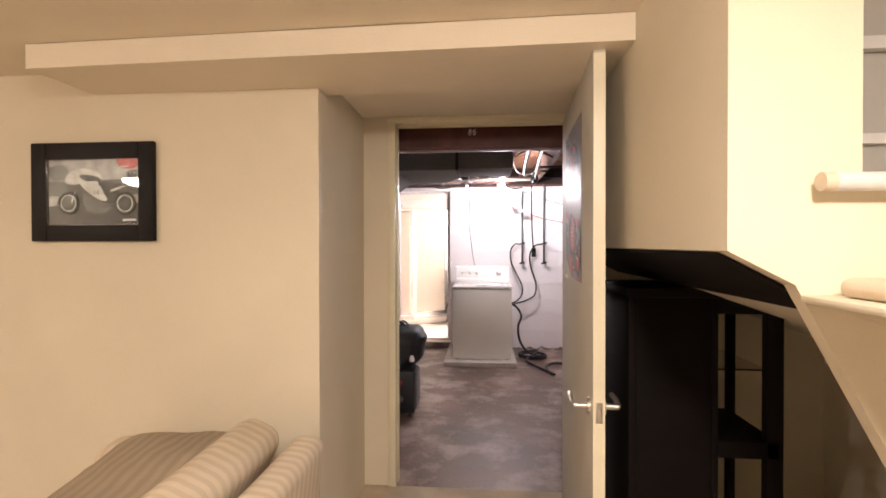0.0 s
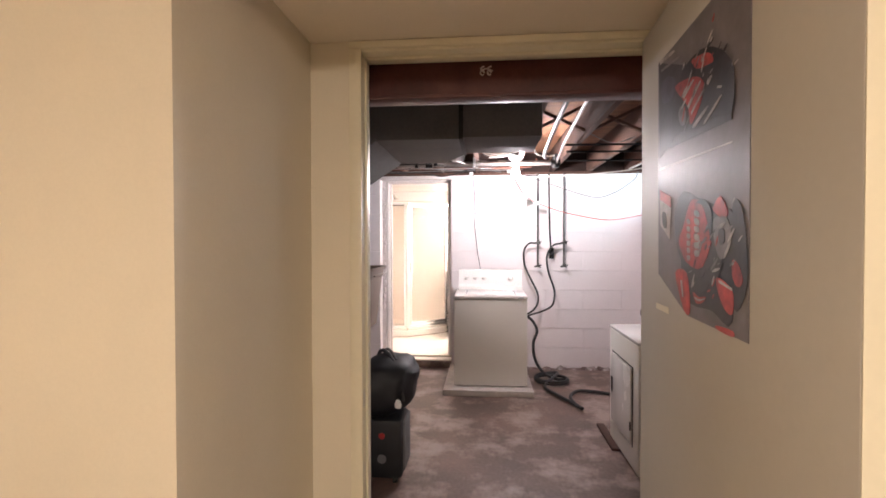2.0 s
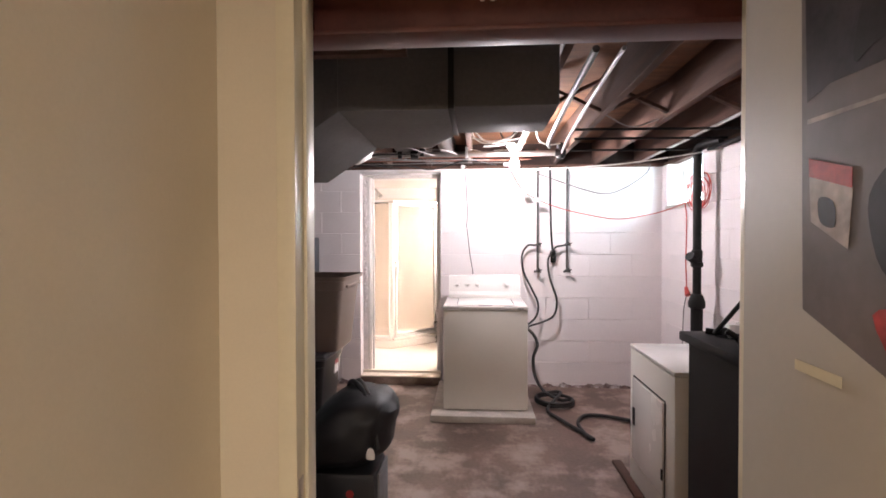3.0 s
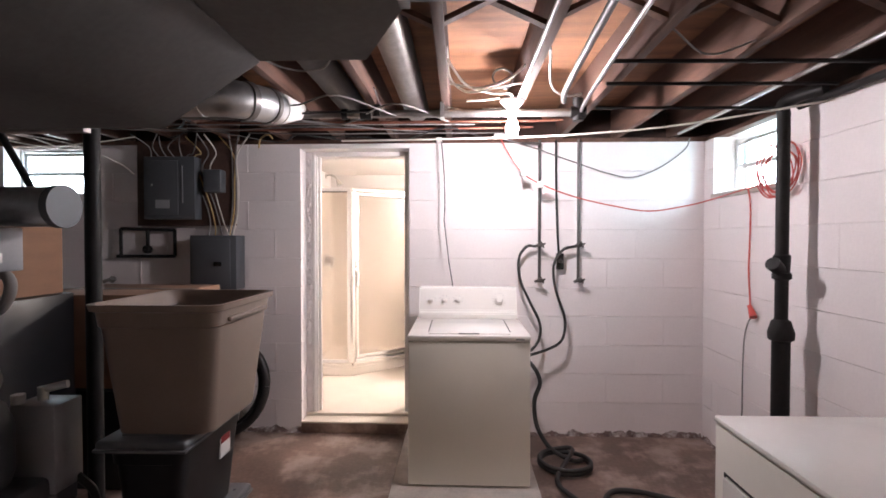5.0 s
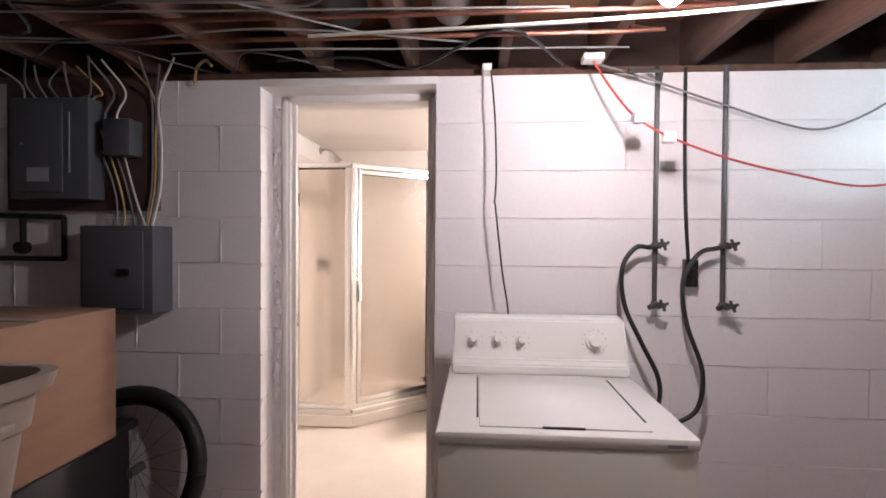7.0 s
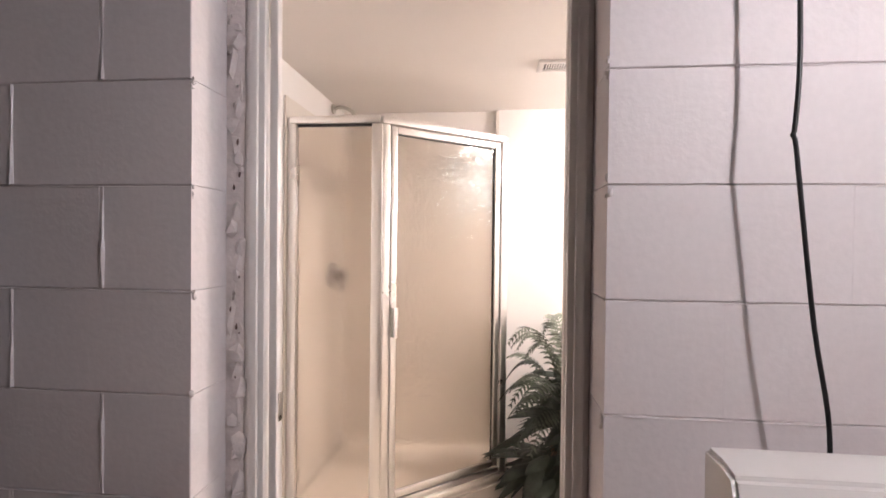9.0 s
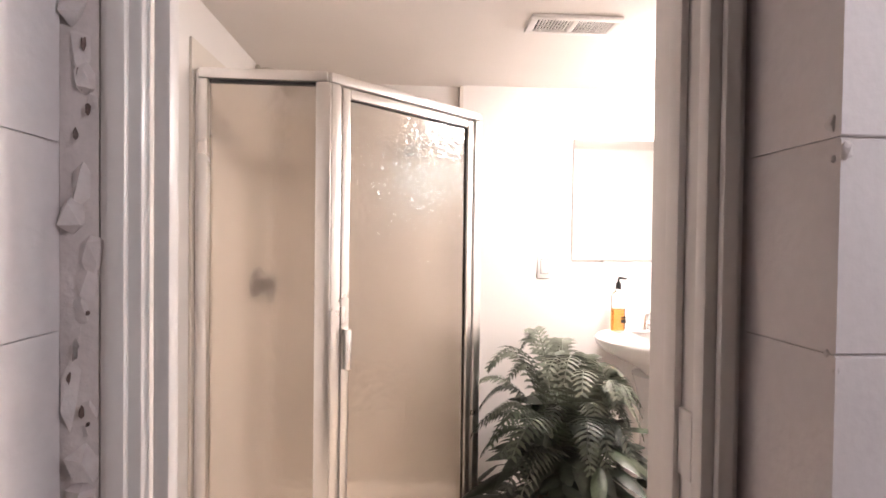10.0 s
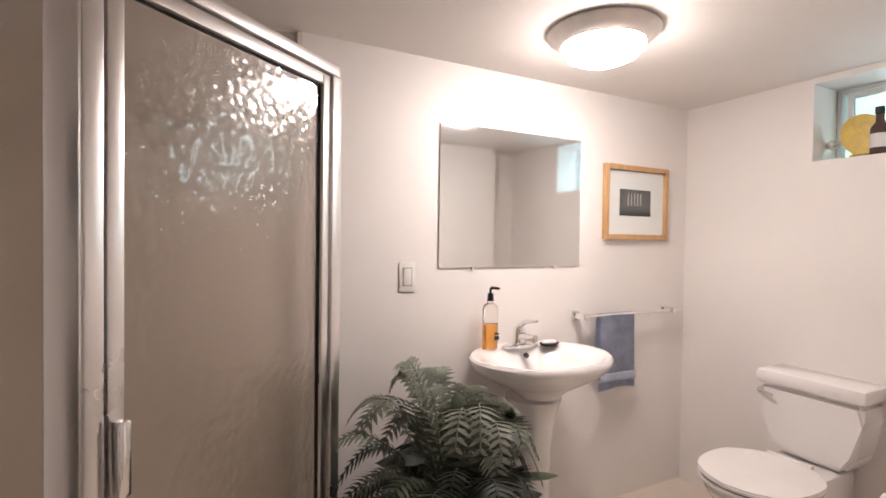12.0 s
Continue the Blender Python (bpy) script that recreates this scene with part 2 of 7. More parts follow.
    "yellow": mat("mustard_glaze", (0.62, 0.42, 0.05), 0.3, vary=0.2, scale=20, bump=0),
    "stripe_pale": mat("ivory_upholstery", (0.66, 0.56, 0.43), 0.9, vary=0.08, scale=10, fine=260, bump=0.5, depth=0.002),
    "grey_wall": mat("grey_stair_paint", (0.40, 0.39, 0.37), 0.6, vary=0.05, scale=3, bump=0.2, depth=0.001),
    "window_paint": mat("white_window_paint", (0.62, 0.62, 0.62), 0.45, vary=0.06, scale=9, bump=0.1, depth=0.001),
    "mirror": mat("mirror_silver", (0.93, 0.94, 0.93), 0.015, metal=1.0, vary=0.0, bump=0),
    "daylight": glow("outside_daylight", (0.86, 0.94, 1.0), 4.0),
    "daylight_green": glow("outside_garden_light", (0.62, 0.95, 0.86), 2.0),
    "bulb": glow("bulb_glow", (1.0, 0.92, 0.965), BULB_GLOW),
    "dome": glow("opal_dome_glow", (1.0, 0.875, 0.835), BATH_GLOW),
    "rec_lamp": glow("warm_lamp_glow", (1.0, 0.85, 0.73), REC_GLOW),
}

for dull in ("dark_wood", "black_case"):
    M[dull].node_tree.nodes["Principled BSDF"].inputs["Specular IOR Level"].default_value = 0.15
M["pipe_dark"] = mat("dark_galvanised_pipe", (0.075, 0.066, 0.062), 0.5, metal=0.3, vary=0.35, scale=14, bump=0.15, depth=0.001)

# Rim timber coloured far darker than the joists, as shade in the bays.
M["rim_dark"] = mat("shaded_rim_timber", (0.035, 0.018, 0.014), 0.9, vary=0.4, scale=4, fine=50, bump=0.4, depth=0.002, stretch=(1, 1, 6))
M["rim_metal"] = mat("satin_lamp_rim", (0.72, 0.67, 0.63), 0.42, metal=0.75, vary=0.06, scale=20, fine=200, bump=0.05, depth=0.0005)
M["photo_pale"] = mat("white_photograph", (0.42, 0.40, 0.38), 0.5, vary=0.35, scale=26, fine=90, bump=0)
M["lid_dark"] = mat("smoke_grey_plastic", (0.13, 0.13, 0.14), 0.3, vary=0.12, scale=6, bump=0.05, depth=0.001)
M["iron"].node_tree.nodes["Principled BSDF"].inputs["Specular IOR Level"].default_value = 0.25

# ---- mesh helpers ----


def add_box(bm, x0, x1, y0, y1, z0, z1, r=0.0, seg=2):
    """A box, with its edges rounded by r where r is given."""
    before = set(bm.verts)
    made = bmesh.ops.create_cube(bm, size=1.0)["verts"]
    for v in made:
        v.co = Vector(((x0 + x1) / 2 + v.co.x * (x1 - x0), (y0 + y1) / 2 + v.co.y * (y1 - y0), (z0 + z1) / 2 + v.co.z * (z1 - z0)))
    if r > 0:
        edges = {e for v in made for e in v.link_edges}
        bmesh.ops.bevel(bm, geom=list(edges), offset=r, segments=seg, profile=0.5, affect="EDGES")
    return [v for v in bm.verts if v not in before]


def add_rod(bm, a, b, r, r2=None, seg=14):
    """A capped cylinder or cone from a to b."""
    a, b = Vector(a), Vector(b)
    d = b - a
    made = bmesh.ops.create_cone(bm, cap_ends=True, segments=seg, radius1=r, radius2=r if r2 is None else r2, depth=d.length)["verts"]
    bmesh.ops.transform(bm, matrix=Matrix.Translation((a + b) / 2) @ d.to_track_quat("Z", "Y").to_matrix().to_4x4(), verts=made)
    return made


def smooth_line(points, steps=6):
    """Catmull-Rom points through the given ones."""
    p = [Vector(q) for q in points]
    p = [2 * p[0] - p[1]] + p + [2 * p[-1] - p[-2]]
    out = []
    for i in range(1, len(p) - 2):
        for s in range(steps):
            t = s / steps
            a, b, c, d = p[i - 1], p[i], p[i + 1], p[i + 2]
            out.append(0.5 * (2 * b + (c - a) * t + (2 * a - 5 * b + 4 * c - d) * t * t + (3 * b - a - 3 * c + d) * t ** 3))
    return out + [p[-2]]


def add_tube(bm, points, r, steps=6, seg=8):
    """A round hose, cable or bent pipe along a smoothed line."""
    line = smooth_line(points, steps) if steps > 1 else [Vector(q) for q in points]
    side, rings = None, []
    for i, c in enumerate(line):
        d = (line[min(i + 1, len(line) - 1)] - line[max(i - 1, 0)]).normalized()
        if side is None:
            side = d.orthogonal().normalized()
        side = (side - d * side.dot(d)).normalized()
        other = d.cross(side)
        rings.append([bm.verts.new(c + r * (math.cos(2 * math.pi * k / seg) * side + math.sin(2 * math.pi * k / seg) * other)) for k in range(seg)])
    for a, b in zip(rings, rings[1:]):
        for k in range(seg):
            bm.faces.new((a[k], a[(k + 1) % seg], b[(k + 1) % seg], b[k]))
    bm.faces.new(rings[0][::-1])
    bm.faces.new(rings[-1])


def add_lathe(bm, profile, centre, seg=28, sx=1.0, sy=1.0):
    """A turned shape about the upright axis: profile rows of (radius, height)."""
    cx, cy, cz = centre
    rings = []
    for rad, h in profile:
        if rad <= 1e-6:
            rings.append([bm.verts.new((cx, cy, cz + h))])
        else:
            rings.append([bm.verts.new((cx + sx * rad * math.cos(2 * math.pi * k / seg), cy + sy * rad * math.sin(2 * math.pi * k / seg), cz + h)) for k in range(seg)])
    for a, b in zip(rings, rings[1:]):
        for k in range(seg):
            n = (k + 1) % seg
            if len(a) == 1 and len(b) == 1:
                continue
            if len(a) == 1:
                bm.faces.new((a[0], b[n], b[k]))
            elif len(b) == 1:
                bm.faces.new((a[k], a[n], b[0]))
            else:
                bm.faces.new((a[k], a[n], b[n], b[k]))


def add_prism(bm, outline, axis, lo, hi):
    """An outline of (u, v) pushed along an axis: x takes (y, z), y takes (x, z), z takes (x, y)."""
    def at(u, v, w):
        return {"x": (w, u, v), "y": (u, w, v), "z": (u, v, w)}[axis]
    a = [bm.verts.new(at(u, v, lo)) for u, v in outline]
    b = [bm.verts.new(at(u, v, hi)) for u, v in outline]
    bm.faces.new(a)
    bm.faces.new(b[::-1])
    n = len(a)
    for k in range(n):
        bm.faces.new((a[k], b[k], b[(k + 1) % n], a[(k + 1) % n]))


def mesh_of(name, bm, material, smooth=True):
    bmesh.ops.recalc_face_normals(bm, faces=bm.faces)
    flat_faces = []
    for fc in bm.faces:
        area = fc.calc_area()
        big = max(abs(c) for c in fc.normal) > 0.9999 and any(o is not fc and o.calc_area() < 0.2 * area for e in fc.edges for o in e.link_faces)
        flat_faces.append(smooth and not big)
    me = bpy.data.meshes.new(name)
    bm.to_mesh(me)
    bm.free()
    me.materials.append(material)
    if smooth:
        me.polygons.foreach_set("use_smooth", flat_faces)
        me.set_sharp_from_angle(angle=radians(40))
    return me


def build(adders):
    """A fresh bmesh filled by a function."""
    bm = bmesh.new()
    adders(bm)
    return bm


def part(name, bm, material, parent, label=""):
    ob = new(name, mesh_of(name, bm, material))
    ob.parent = parent
    up = parent
    m = Matrix.Identity(4)
    while up is not None:
        m = up.matrix_basis.copy() if up.parent is None else m
        up = up.parent
    if parent.parent is None:
        ob.matrix_parent_inverse = m.inverted()
    return tagged(ob, label=label)


def thing(name, at, label, category, group="", kind=""):
    ob = new(name)
    ob.empty_display_size = 0.1
    ob.matrix_basis = Matrix.Translation(at)
    return tagged(ob, label, category, group, kind)


def solid(name, bm, material, label="", category="", group="", kind=""):
    return tagged(new(name, mesh_of(name, bm, material)), label, category, group, kind)


def structure(name, bm, material, label="", category=""):
    return solid(name, bm, material, label, category, kind="structure")


def boxes(*rows, r=0.0):
    bm = bmesh.new()
    for row in rows:
        add_box(bm, *row, r=r)
    return bm


def rods(*rows, seg=14):
    bm = bmesh.new()
    for a, b, r in rows:
        add_rod(bm, a, b, r, seg=seg)
    return bm


def tubes(*rows, steps=6, seg=8):
    bm = bmesh.new()
    for pts, r in rows:
        add_tube(bm, pts, r, steps, seg)
    return bm


# ---- plan ----
DOOR_Y, DOOR_Y2 = 2.83, 2.95          # wall between sitting room and laundry
BACK_Y, BACK_Y2 = 6.425, 6.63         # block wall between laundry and bathroom
RIGHT_X = 1.63                        # block wall of the laundry
FAR_Y = 8.315                         # mirror wall of the bathroom
BATH_X = 1.445                        # toilet wall of the bathroom
BATH_L = -1.53                        # shower wall of the bathroom
BATH_Z, BATH_TOP = 0.105, 2.125
JOIST_Z, DECK_Z = 2.125, 2.34
REC_TOP = 2.08
LEFT_X = -4.3

# floors
structure("floor_sitting_room", boxes((-5.0, 3.2, -3.0, DOOR_Y, -0.12, 0.0)), M["carpet"], "beige carpeted floor of the sitting room", "floor")
structure("floor_laundry", boxes((LEFT_X - 0.3, RIGHT_X + 0.3, DOOR_Y, BACK_Y + 0.1, -0.12, 0.0)), M["concrete"], "stained bare concrete basement floor", "floor")
structure("floor_bathroom", boxes((-1.9, BATH_X + 0.3, BACK_Y + 0.1, FAR_Y + 0.3, -0.12, BATH_Z)), M["vinyl"], "cream vinyl bathroom floor, raised one small step", "floor")
structure("door_sill", boxes((-1.233, -0.452, 6.40, BACK_Y + 0.098, 0.0, 0.074), r=0.008), M["concrete"], "rough concrete riser under the bathroom doorway", "door sill")
structure("threshold", boxes((-1.233, -0.452, 6.395, BACK_Y + 0.098, 0.0745, 0.086), r=0.003), M["vinyl"], "worn cream threshold of the bathroom doorway", "threshold")

# sitting room walls, ceiling and dropped soffit
structure("wall_sitting_left", boxes((-5.0, -0.684, 2.09, 2.25, 0, DECK_Z), (-0.80, -0.684, 2.25, DOOR_Y2, 0, DECK_Z)), M["cream"], "cream painted wall with a return beside the door", "wall")
structure("wall_sitting_door", boxes((-0.684, -0.527, DOOR_Y, DOOR_Y2, 0, DECK_Z), (0.519, 0.60, DOOR_Y, DOOR_Y2, 0, DECK_Z), (-0.527, 0.519, DOOR_Y, DOOR_Y2, 2.040, DECK_Z)),
          M["cream"], "cream painted wall around the doorway", "wall")
structure("ceiling_sitting_room", boxes((-5.0, 3.2, -3.0, DOOR_Y, REC_TOP, REC_TOP + 0.05)), M["cream_ceiling"], "plain cream ceiling", "ceiling")
structure("soffit", build(lambda bm: add_prism(bm, [(-1.66, 1.786), (0.459, 1.731), (0.459, 2.19), (-1.66, 2.19)], "z", 1.99, REC_TOP - 0.003)), M["cream_ceiling"], "cream boxed soffit below the ceiling", "soffit")
structure("alcove_ceiling", boxes((-0.683, 0.459, 2.19, DOOR_Y - 0.002, 2.060, REC_TOP - 0.003)), M["cream_ceiling"], "low cream ceiling over the doorway", "ceiling")
structure("wall_sitting_rear", boxes((-5.0, 3.2, -3.12, -3.0, 0, DECK_Z)), M["cream"], "plain cream wall", "wall")
structure("wall_sitting_far_left", boxes((-5.12, -5.0, -3.12, 2.25, 0, DECK_Z)), M["cream"], "plain cream wall", "wall")
structure("wall_sitting_far_right", boxes((3.2, 3.32, -3.12, DOOR_Y2, 0, DECK_Z)), M["cream"], "plain cream wall", "wall")
structure("wall_nook", boxes((0.60, 3.2, DOOR_Y, DOOR_Y2, 0, DECK_Z), (1.75, 1.87, 1.9, DOOR_Y, 0, 1.0)), M["cream"], "cream wall behind the stair nook", "wall")

# boxed underside of the stairs, sloping down towards the side
def stair_box(bm):
    add_prism(bm, [(0.46, 1.34), (0.66, 1.235), (0.705, 1.213), (0.705, REC_TOP - 0.002), (0.46, REC_TOP - 0.002)], "y", 1.162, DOOR_Y - 0.002)
    add_prism(bm, [(0.705, 1.213), (2.6, 0.55), (2.6, 1.49), (0.705, 1.49)], "y", 1.162, DOOR_Y - 0.002)
    add_box(bm, 0.705, 2.6, 1.50, DOOR_Y - 0.002, 1.49, REC_TOP - 0.002)
structure("stair_bulkhead", build(stair_box), M["cream"], "cream boxed-in underside of the stairs", "stair bulkhead")
# Near-black sheet puts the nook's deep shade into the underside's colour.
structure("stair_underside", build(lambda bm: add_prism(bm, [(0.462, 1.3375), (0.66, 1.2335), (0.703, 1.2115), (0.703, 1.2035), (0.66, 1.2255), (0.462, 1.3295)], "y", 1.204, DOOR_Y - 0.004)), M["dark_wood"], "thin near-black sheet that deepens the shade under the stairs", "stair underside")
structure("stair_skirt", build(lambda bm: add_prism(bm, [(0.586, 1.2733), (0.66, 1.2345), (0.705, 1.2125), (2.6, 0.5495), (2.6, 0.0), (1.26, 0.0)], "y", 1.162, 1.20)), M["cream"], "cream panel slanting down below the stairs", "wall")
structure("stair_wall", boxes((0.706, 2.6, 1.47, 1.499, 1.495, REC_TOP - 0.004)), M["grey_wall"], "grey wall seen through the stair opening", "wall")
structure("stair_trim", boxes((0.732, 2.6, 1.45, 1.469, 1.60, 1.625), (0.732, 0.76, 1.45, 1.469, 1.625, 1.72), (0.732, 2.6, 1.44, 1.469, 1.83, 1.86)), M["window_paint"],
          "grey-white trim inside the stair opening", "trim")

# door casing of the sitting room
def casing(bm):
    for x0, x1 in ((-0.545, -0.503),):
        add_box(bm, x0, x1, DOOR_Y - 0.014, DOOR_Y - 0.002, 0, 2.033, r=0.003)
    add_box(bm, -0.545, 0.4585, DOOR_Y - 0.014, DOOR_Y - 0.002, 2.0335, 2.058, r=0.003)
    add_box(bm, -0.526, -0.507, DOOR_Y - 0.001, DOOR_Y2 + 0.004, 0, 2.0245, r=0.003)
    add_box(bm, 0.500, 0.518, DOOR_Y + 0.0, DOOR_Y2 + 0.004, 0, 2.0245, r=0.003)
    add_box(bm, -0.526, 0.518, DOOR_Y - 0.001, DOOR_Y2 + 0.004, 2.025, 2.039, r=0.003)
    add_box(bm, -0.5065, -0.498, DOOR_Y + 0.045, DOOR_Y + 0.08, 0, 2.014, r=0.002)
    add_box(bm, -0.498, 0.4995, DOOR_Y + 0.045, DOOR_Y + 0.08, 2.0145, 2.0245, r=0.002)
structure("door_casing", build(casing), M["trim"], "cream painted door casing and jamb", "door frame")
structure("strike_plate", boxes((-0.5075, -0.5055, DOOR_Y + 0.004, DOOR_Y + 0.034, 0.80, 0.86), r=0.001), M["nickel"], "nickel strike plate in the door jamb", "strike plate")

FIRST_COURSE = 0.031


def corner_lumps(bm):
    """Squeezed mortar under the paint where the courses meet the doorway corners."""
    rng = random.Random(14)
    for cx in (-1.235, -0.448):
        for c in range(1, 10):
            for _ in range(rng.randint(1, 4)):
                made = bmesh.ops.create_icosphere(bm, subdivisions=2, radius=1.0)["verts"]
                sz = rng.uniform(0.003, 0.008)
                at = Vector((cx + rng.uniform(-0.004, 0.004), 6.426 + rng.uniform(-0.003, 0.012), FIRST_COURSE + 0.206 * c + rng.uniform(-0.02, 0.02)))
                k = (rng.uniform(0.5, 1.1), 0.8, rng.uniform(0.7, 2.4))
                for v in made:
                    v.co = at + Vector((v.co.x * k[0], v.co.y * k[1], v.co.z * k[2])) * sz * (1 + 0.5 * noise.noise(v.co * 2.1 + at * 40))


structure("corner_mortar", build(corner_lumps), M["mortar"], "painted mortar lumps on the doorway corners", "mortar")

# laundry shell: core walls behind the blocks
structure("wall_laundry_door_side", boxes((LEFT_X, -0.80, DOOR_Y2 - 0.1, DOOR_Y2, 0, DECK_Z), (0.60, RIGHT_X + 0.2, DOOR_Y2 + 0.002, DOOR_Y2 + 0.1, 0, DECK_Z)), M["mortar"], "plain painted basement wall", "wall")
structure("wall_laundry_left", boxes((LEFT_X - 0.2, LEFT_X, DOOR_Y2 - 0.1, BACK_Y2, 0, DECK_Z)), M["mortar"], "plain painted basement wall", "wall")
WIN_R = (5.62, 6.30, 1.705, 2.075)    # y range and z range of the laundry window
WIN_L = (-3.45, -2.78, 1.735, 2.085)  # x range and z range of the far window
WIN_B = (7.24, 7.71, 1.765, 2.10)     # y range and z range of the bathroom window
wall_back = structure("wall_back", boxes((LEFT_X, WIN_L[0], BACK_Y + 0.006, BACK_Y2, 0, 2.09), (WIN_L[0], WIN_L[1], BACK_Y + 0.006, BACK_Y2, 0, WIN_L[2]),
                                         (WIN_L[1], -1.239, BACK_Y + 0.006, BACK_Y2, 0, 2.09), (-0.444, RIGHT_X + 0.2, BACK_Y + 0.006, BACK_Y2, 0, 2.09),
                                         (LEFT_X, RIGHT_X + 0.2, 6.54, BACK_Y2, 2.0901, DECK_Z)), M["mortar"], "white painted concrete block wall", "wall")
wall_right = structure("wall_right", boxes((RIGHT_X + 0.006, RIGHT_X + 0.2, DOOR_Y2 + 0.1, WIN_R[0], 0, 2.09), (RIGHT_X + 0.006, RIGHT_X + 0.2, WIN_R[0], WIN_R[1], 0, WIN_R[2]),
                                           (RIGHT_X + 0.006, RIGHT_X + 0.2, WIN_R[1], BACK_Y + 0.005, 0, 2.09), (RIGHT_X + 0.09, RIGHT_X + 0.2, DOOR_Y2 + 0.1, BACK_Y + 0.095, 2.0901, DECK_Z)),
                       M["mortar"], "white painted concrete block wall", "wall")
# The boards' dark colour carries the shade between the joist ends.
structure("rim_board", boxes((LEFT_X, RIGHT_X + 0.09, 6.516, 6.5395, 2.0905, DECK_Z - 0.001), (RIGHT_X + 0.0885, RIGHT_X + 0.0895, DOOR_Y2 + 0.11, 6.515, 2.0905, DECK_Z - 0.001)), M["rim_dark"], "rim boards above the block walls, darkened for the unlit joist bays", "rim board")
structure("door_lintel", boxes((-1.239, -0.444, BACK_Y - 0.004, BACK_Y2, 2.055, 2.0895), r=0.004), M["white_trim"], "white painted lintel over the bathroom doorway", "lintel")
structure("ceiling_subfloor", boxes((LEFT_X - 0.3, RIGHT_X + 0.3, DOOR_Y2 - 0.1, FAR_Y + 0.4, DECK_Z, DECK_Z + 0.06), (-5.2, 3.4, -3.2, DOOR_Y2 - 0.1, DECK_Z, DECK_Z + 0.06)),
          M["deck"], "orange-brown board subfloor above the joists", "ceiling")

# bathroom shell
structure("wall_bath_far", boxes((-0.615, BATH_X + 0.2, FAR_Y, FAR_Y + 0.2, 0, DECK_Z), (BATH_L, -0.615, FAR_Y + 0.03, FAR_Y + 0.2, 0, DECK_Z)), M["white_wall"], "smooth white painted bathroom wall", "wall")
structure("wall_bath_left", boxes((BATH_L - 0.2, BATH_L, BACK_Y2, FAR_Y + 0.2, 0, DECK_Z)), M["white_wall"], "smooth white painted bathroom wall", "wall")
structure("wall_bath_right", boxes((BATH_X, BATH_X + 0.25, BACK_Y2, WIN_B[0], 0, DECK_Z), (BATH_X, BATH_X + 0.25, WIN_B[0], WIN_B[1], 0, WIN_B[2]),
                                   (BATH_X, BATH_X + 0.25, WIN_B[1], FAR_Y, 0, DECK_Z), (BATH_X, BATH_X + 0.25, WIN_B[0], WIN_B[1], WIN_B[3], DECK_Z)),
          M["white_wall"], "smooth white painted bathroom wall with a deep window opening", "wall")
structure("wall_bath_door_side", boxes((BATH_L, -1.20, BACK_Y2 + 0.001, BACK_Y2 + 0.03, 0, BATH_TOP), (-0.444, BATH_X, BACK_Y2 + 0.001, BACK_Y2 + 0.03, 0, BATH_TOP),
                                       (-1.20, -0.444, BACK_Y2 + 0.001, BACK_Y2 + 0.03, 2.05, BATH_TOP)), M["white_wall"], "smooth white painted bathroom wall", "wall")
structure("bath_chase", boxes((0.1, 1.16, BACK_Y2 + 0.031, BACK_Y2 + 0.20, BATH_Z, BATH_TOP)), M["white_wall"], "white boxed-out bathroom wall", "wall")
structure("ceiling_bathroom", boxes((BATH_L, BATH_X, BACK_Y2, FAR_Y + 0.03, BATH_TOP, BATH_TOP + 0.04)), M["white_ceiling"], "plain white bathroom ceiling", "ceiling")

# bathroom door frame set into the block opening
def bath_frame(bm):
    add_box(bm, -1.196, -1.150, 6.555, 6.575, BATH_Z, 2.05, r=0.004)
    add_box(bm, -1.183, -1.162, 6.543, 6.5545, BATH_Z, 2.035, r=0.004)
    add_box(bm, -1.1495, -1.130, 6.576, 6.60, BATH_Z, 2.02, r=0.004)
    add_box(bm, -0.496, -0.448, 6.555, 6.575, BATH_Z, 2.05, r=0.004)
    add_box(bm, -0.482, -0.462, 6.543, 6.5545, BATH_Z, 2.035, r=0.004)
    add_box(bm, -0.478, -0.4605, 6.576, 6.724, BATH_Z, 2.02, r=0.004)
    add_box(bm, -0.490, -0.4785, 6.628, 6.66, BATH_Z, 2.008, r=0.003)
    add_box(bm, -0.484, -0.4785, 6.597, 6.6275, 1.06, 1.15, r=0.001)
    add_box(bm, -0.484, -0.4785, 6.5765, 6.5965, BATH_Z, 2.008, r=0.003)
    add_box(bm, -1.196, -0.448, 6.555, 6.575, 2.0205, 2.055, r=0.004)
    add_box(bm, -1.1495, -0.4605, 6.576, 6.70, 2.021, 2.04, r=0.004)
structure("bath_door_casing", build(bath_frame), M["white_trim"], "white painted bathroom door frame, scuffed", "door frame")
structure("latch_plate", boxes((-1.1305, -1.1275, 6.585, 6.607, 0.955, 1.02), r=0.001), M["nickel"], "dark nickel hinge leaf on the door jamb", "hinge")


def ragged_seam(bm):
    """Broken mortar between the block end and the door frame."""
    random.seed(11)
    z = BATH_Z + 0.5
    while z < 2.0:
        h = random.uniform(0.02, 0.07)
        w = random.uniform(0.004, 0.02)
        made = bmesh.ops.create_icosphere(bm, subdivisions=1, radius=1.0)["verts"]
        cy, cx = random.uniform(6.556, 6.562), -1.216 + random.uniform(-0.012, 0.012)
        for v in made:
            k = 1 + random.uniform(-0.35, 0.35)
            v.co = Vector((cx + v.co.x * w * k, cy + v.co.y * w * k, z + v.co.z * h * 0.6 * k))
        z += h * 0.9
structure("mortar_fill", boxes((-1.2385, -1.1965, 6.556, BACK_Y2, BATH_Z, 2.054)), M["mortar"], "painted mortar fill beside the door frame", "mortar")
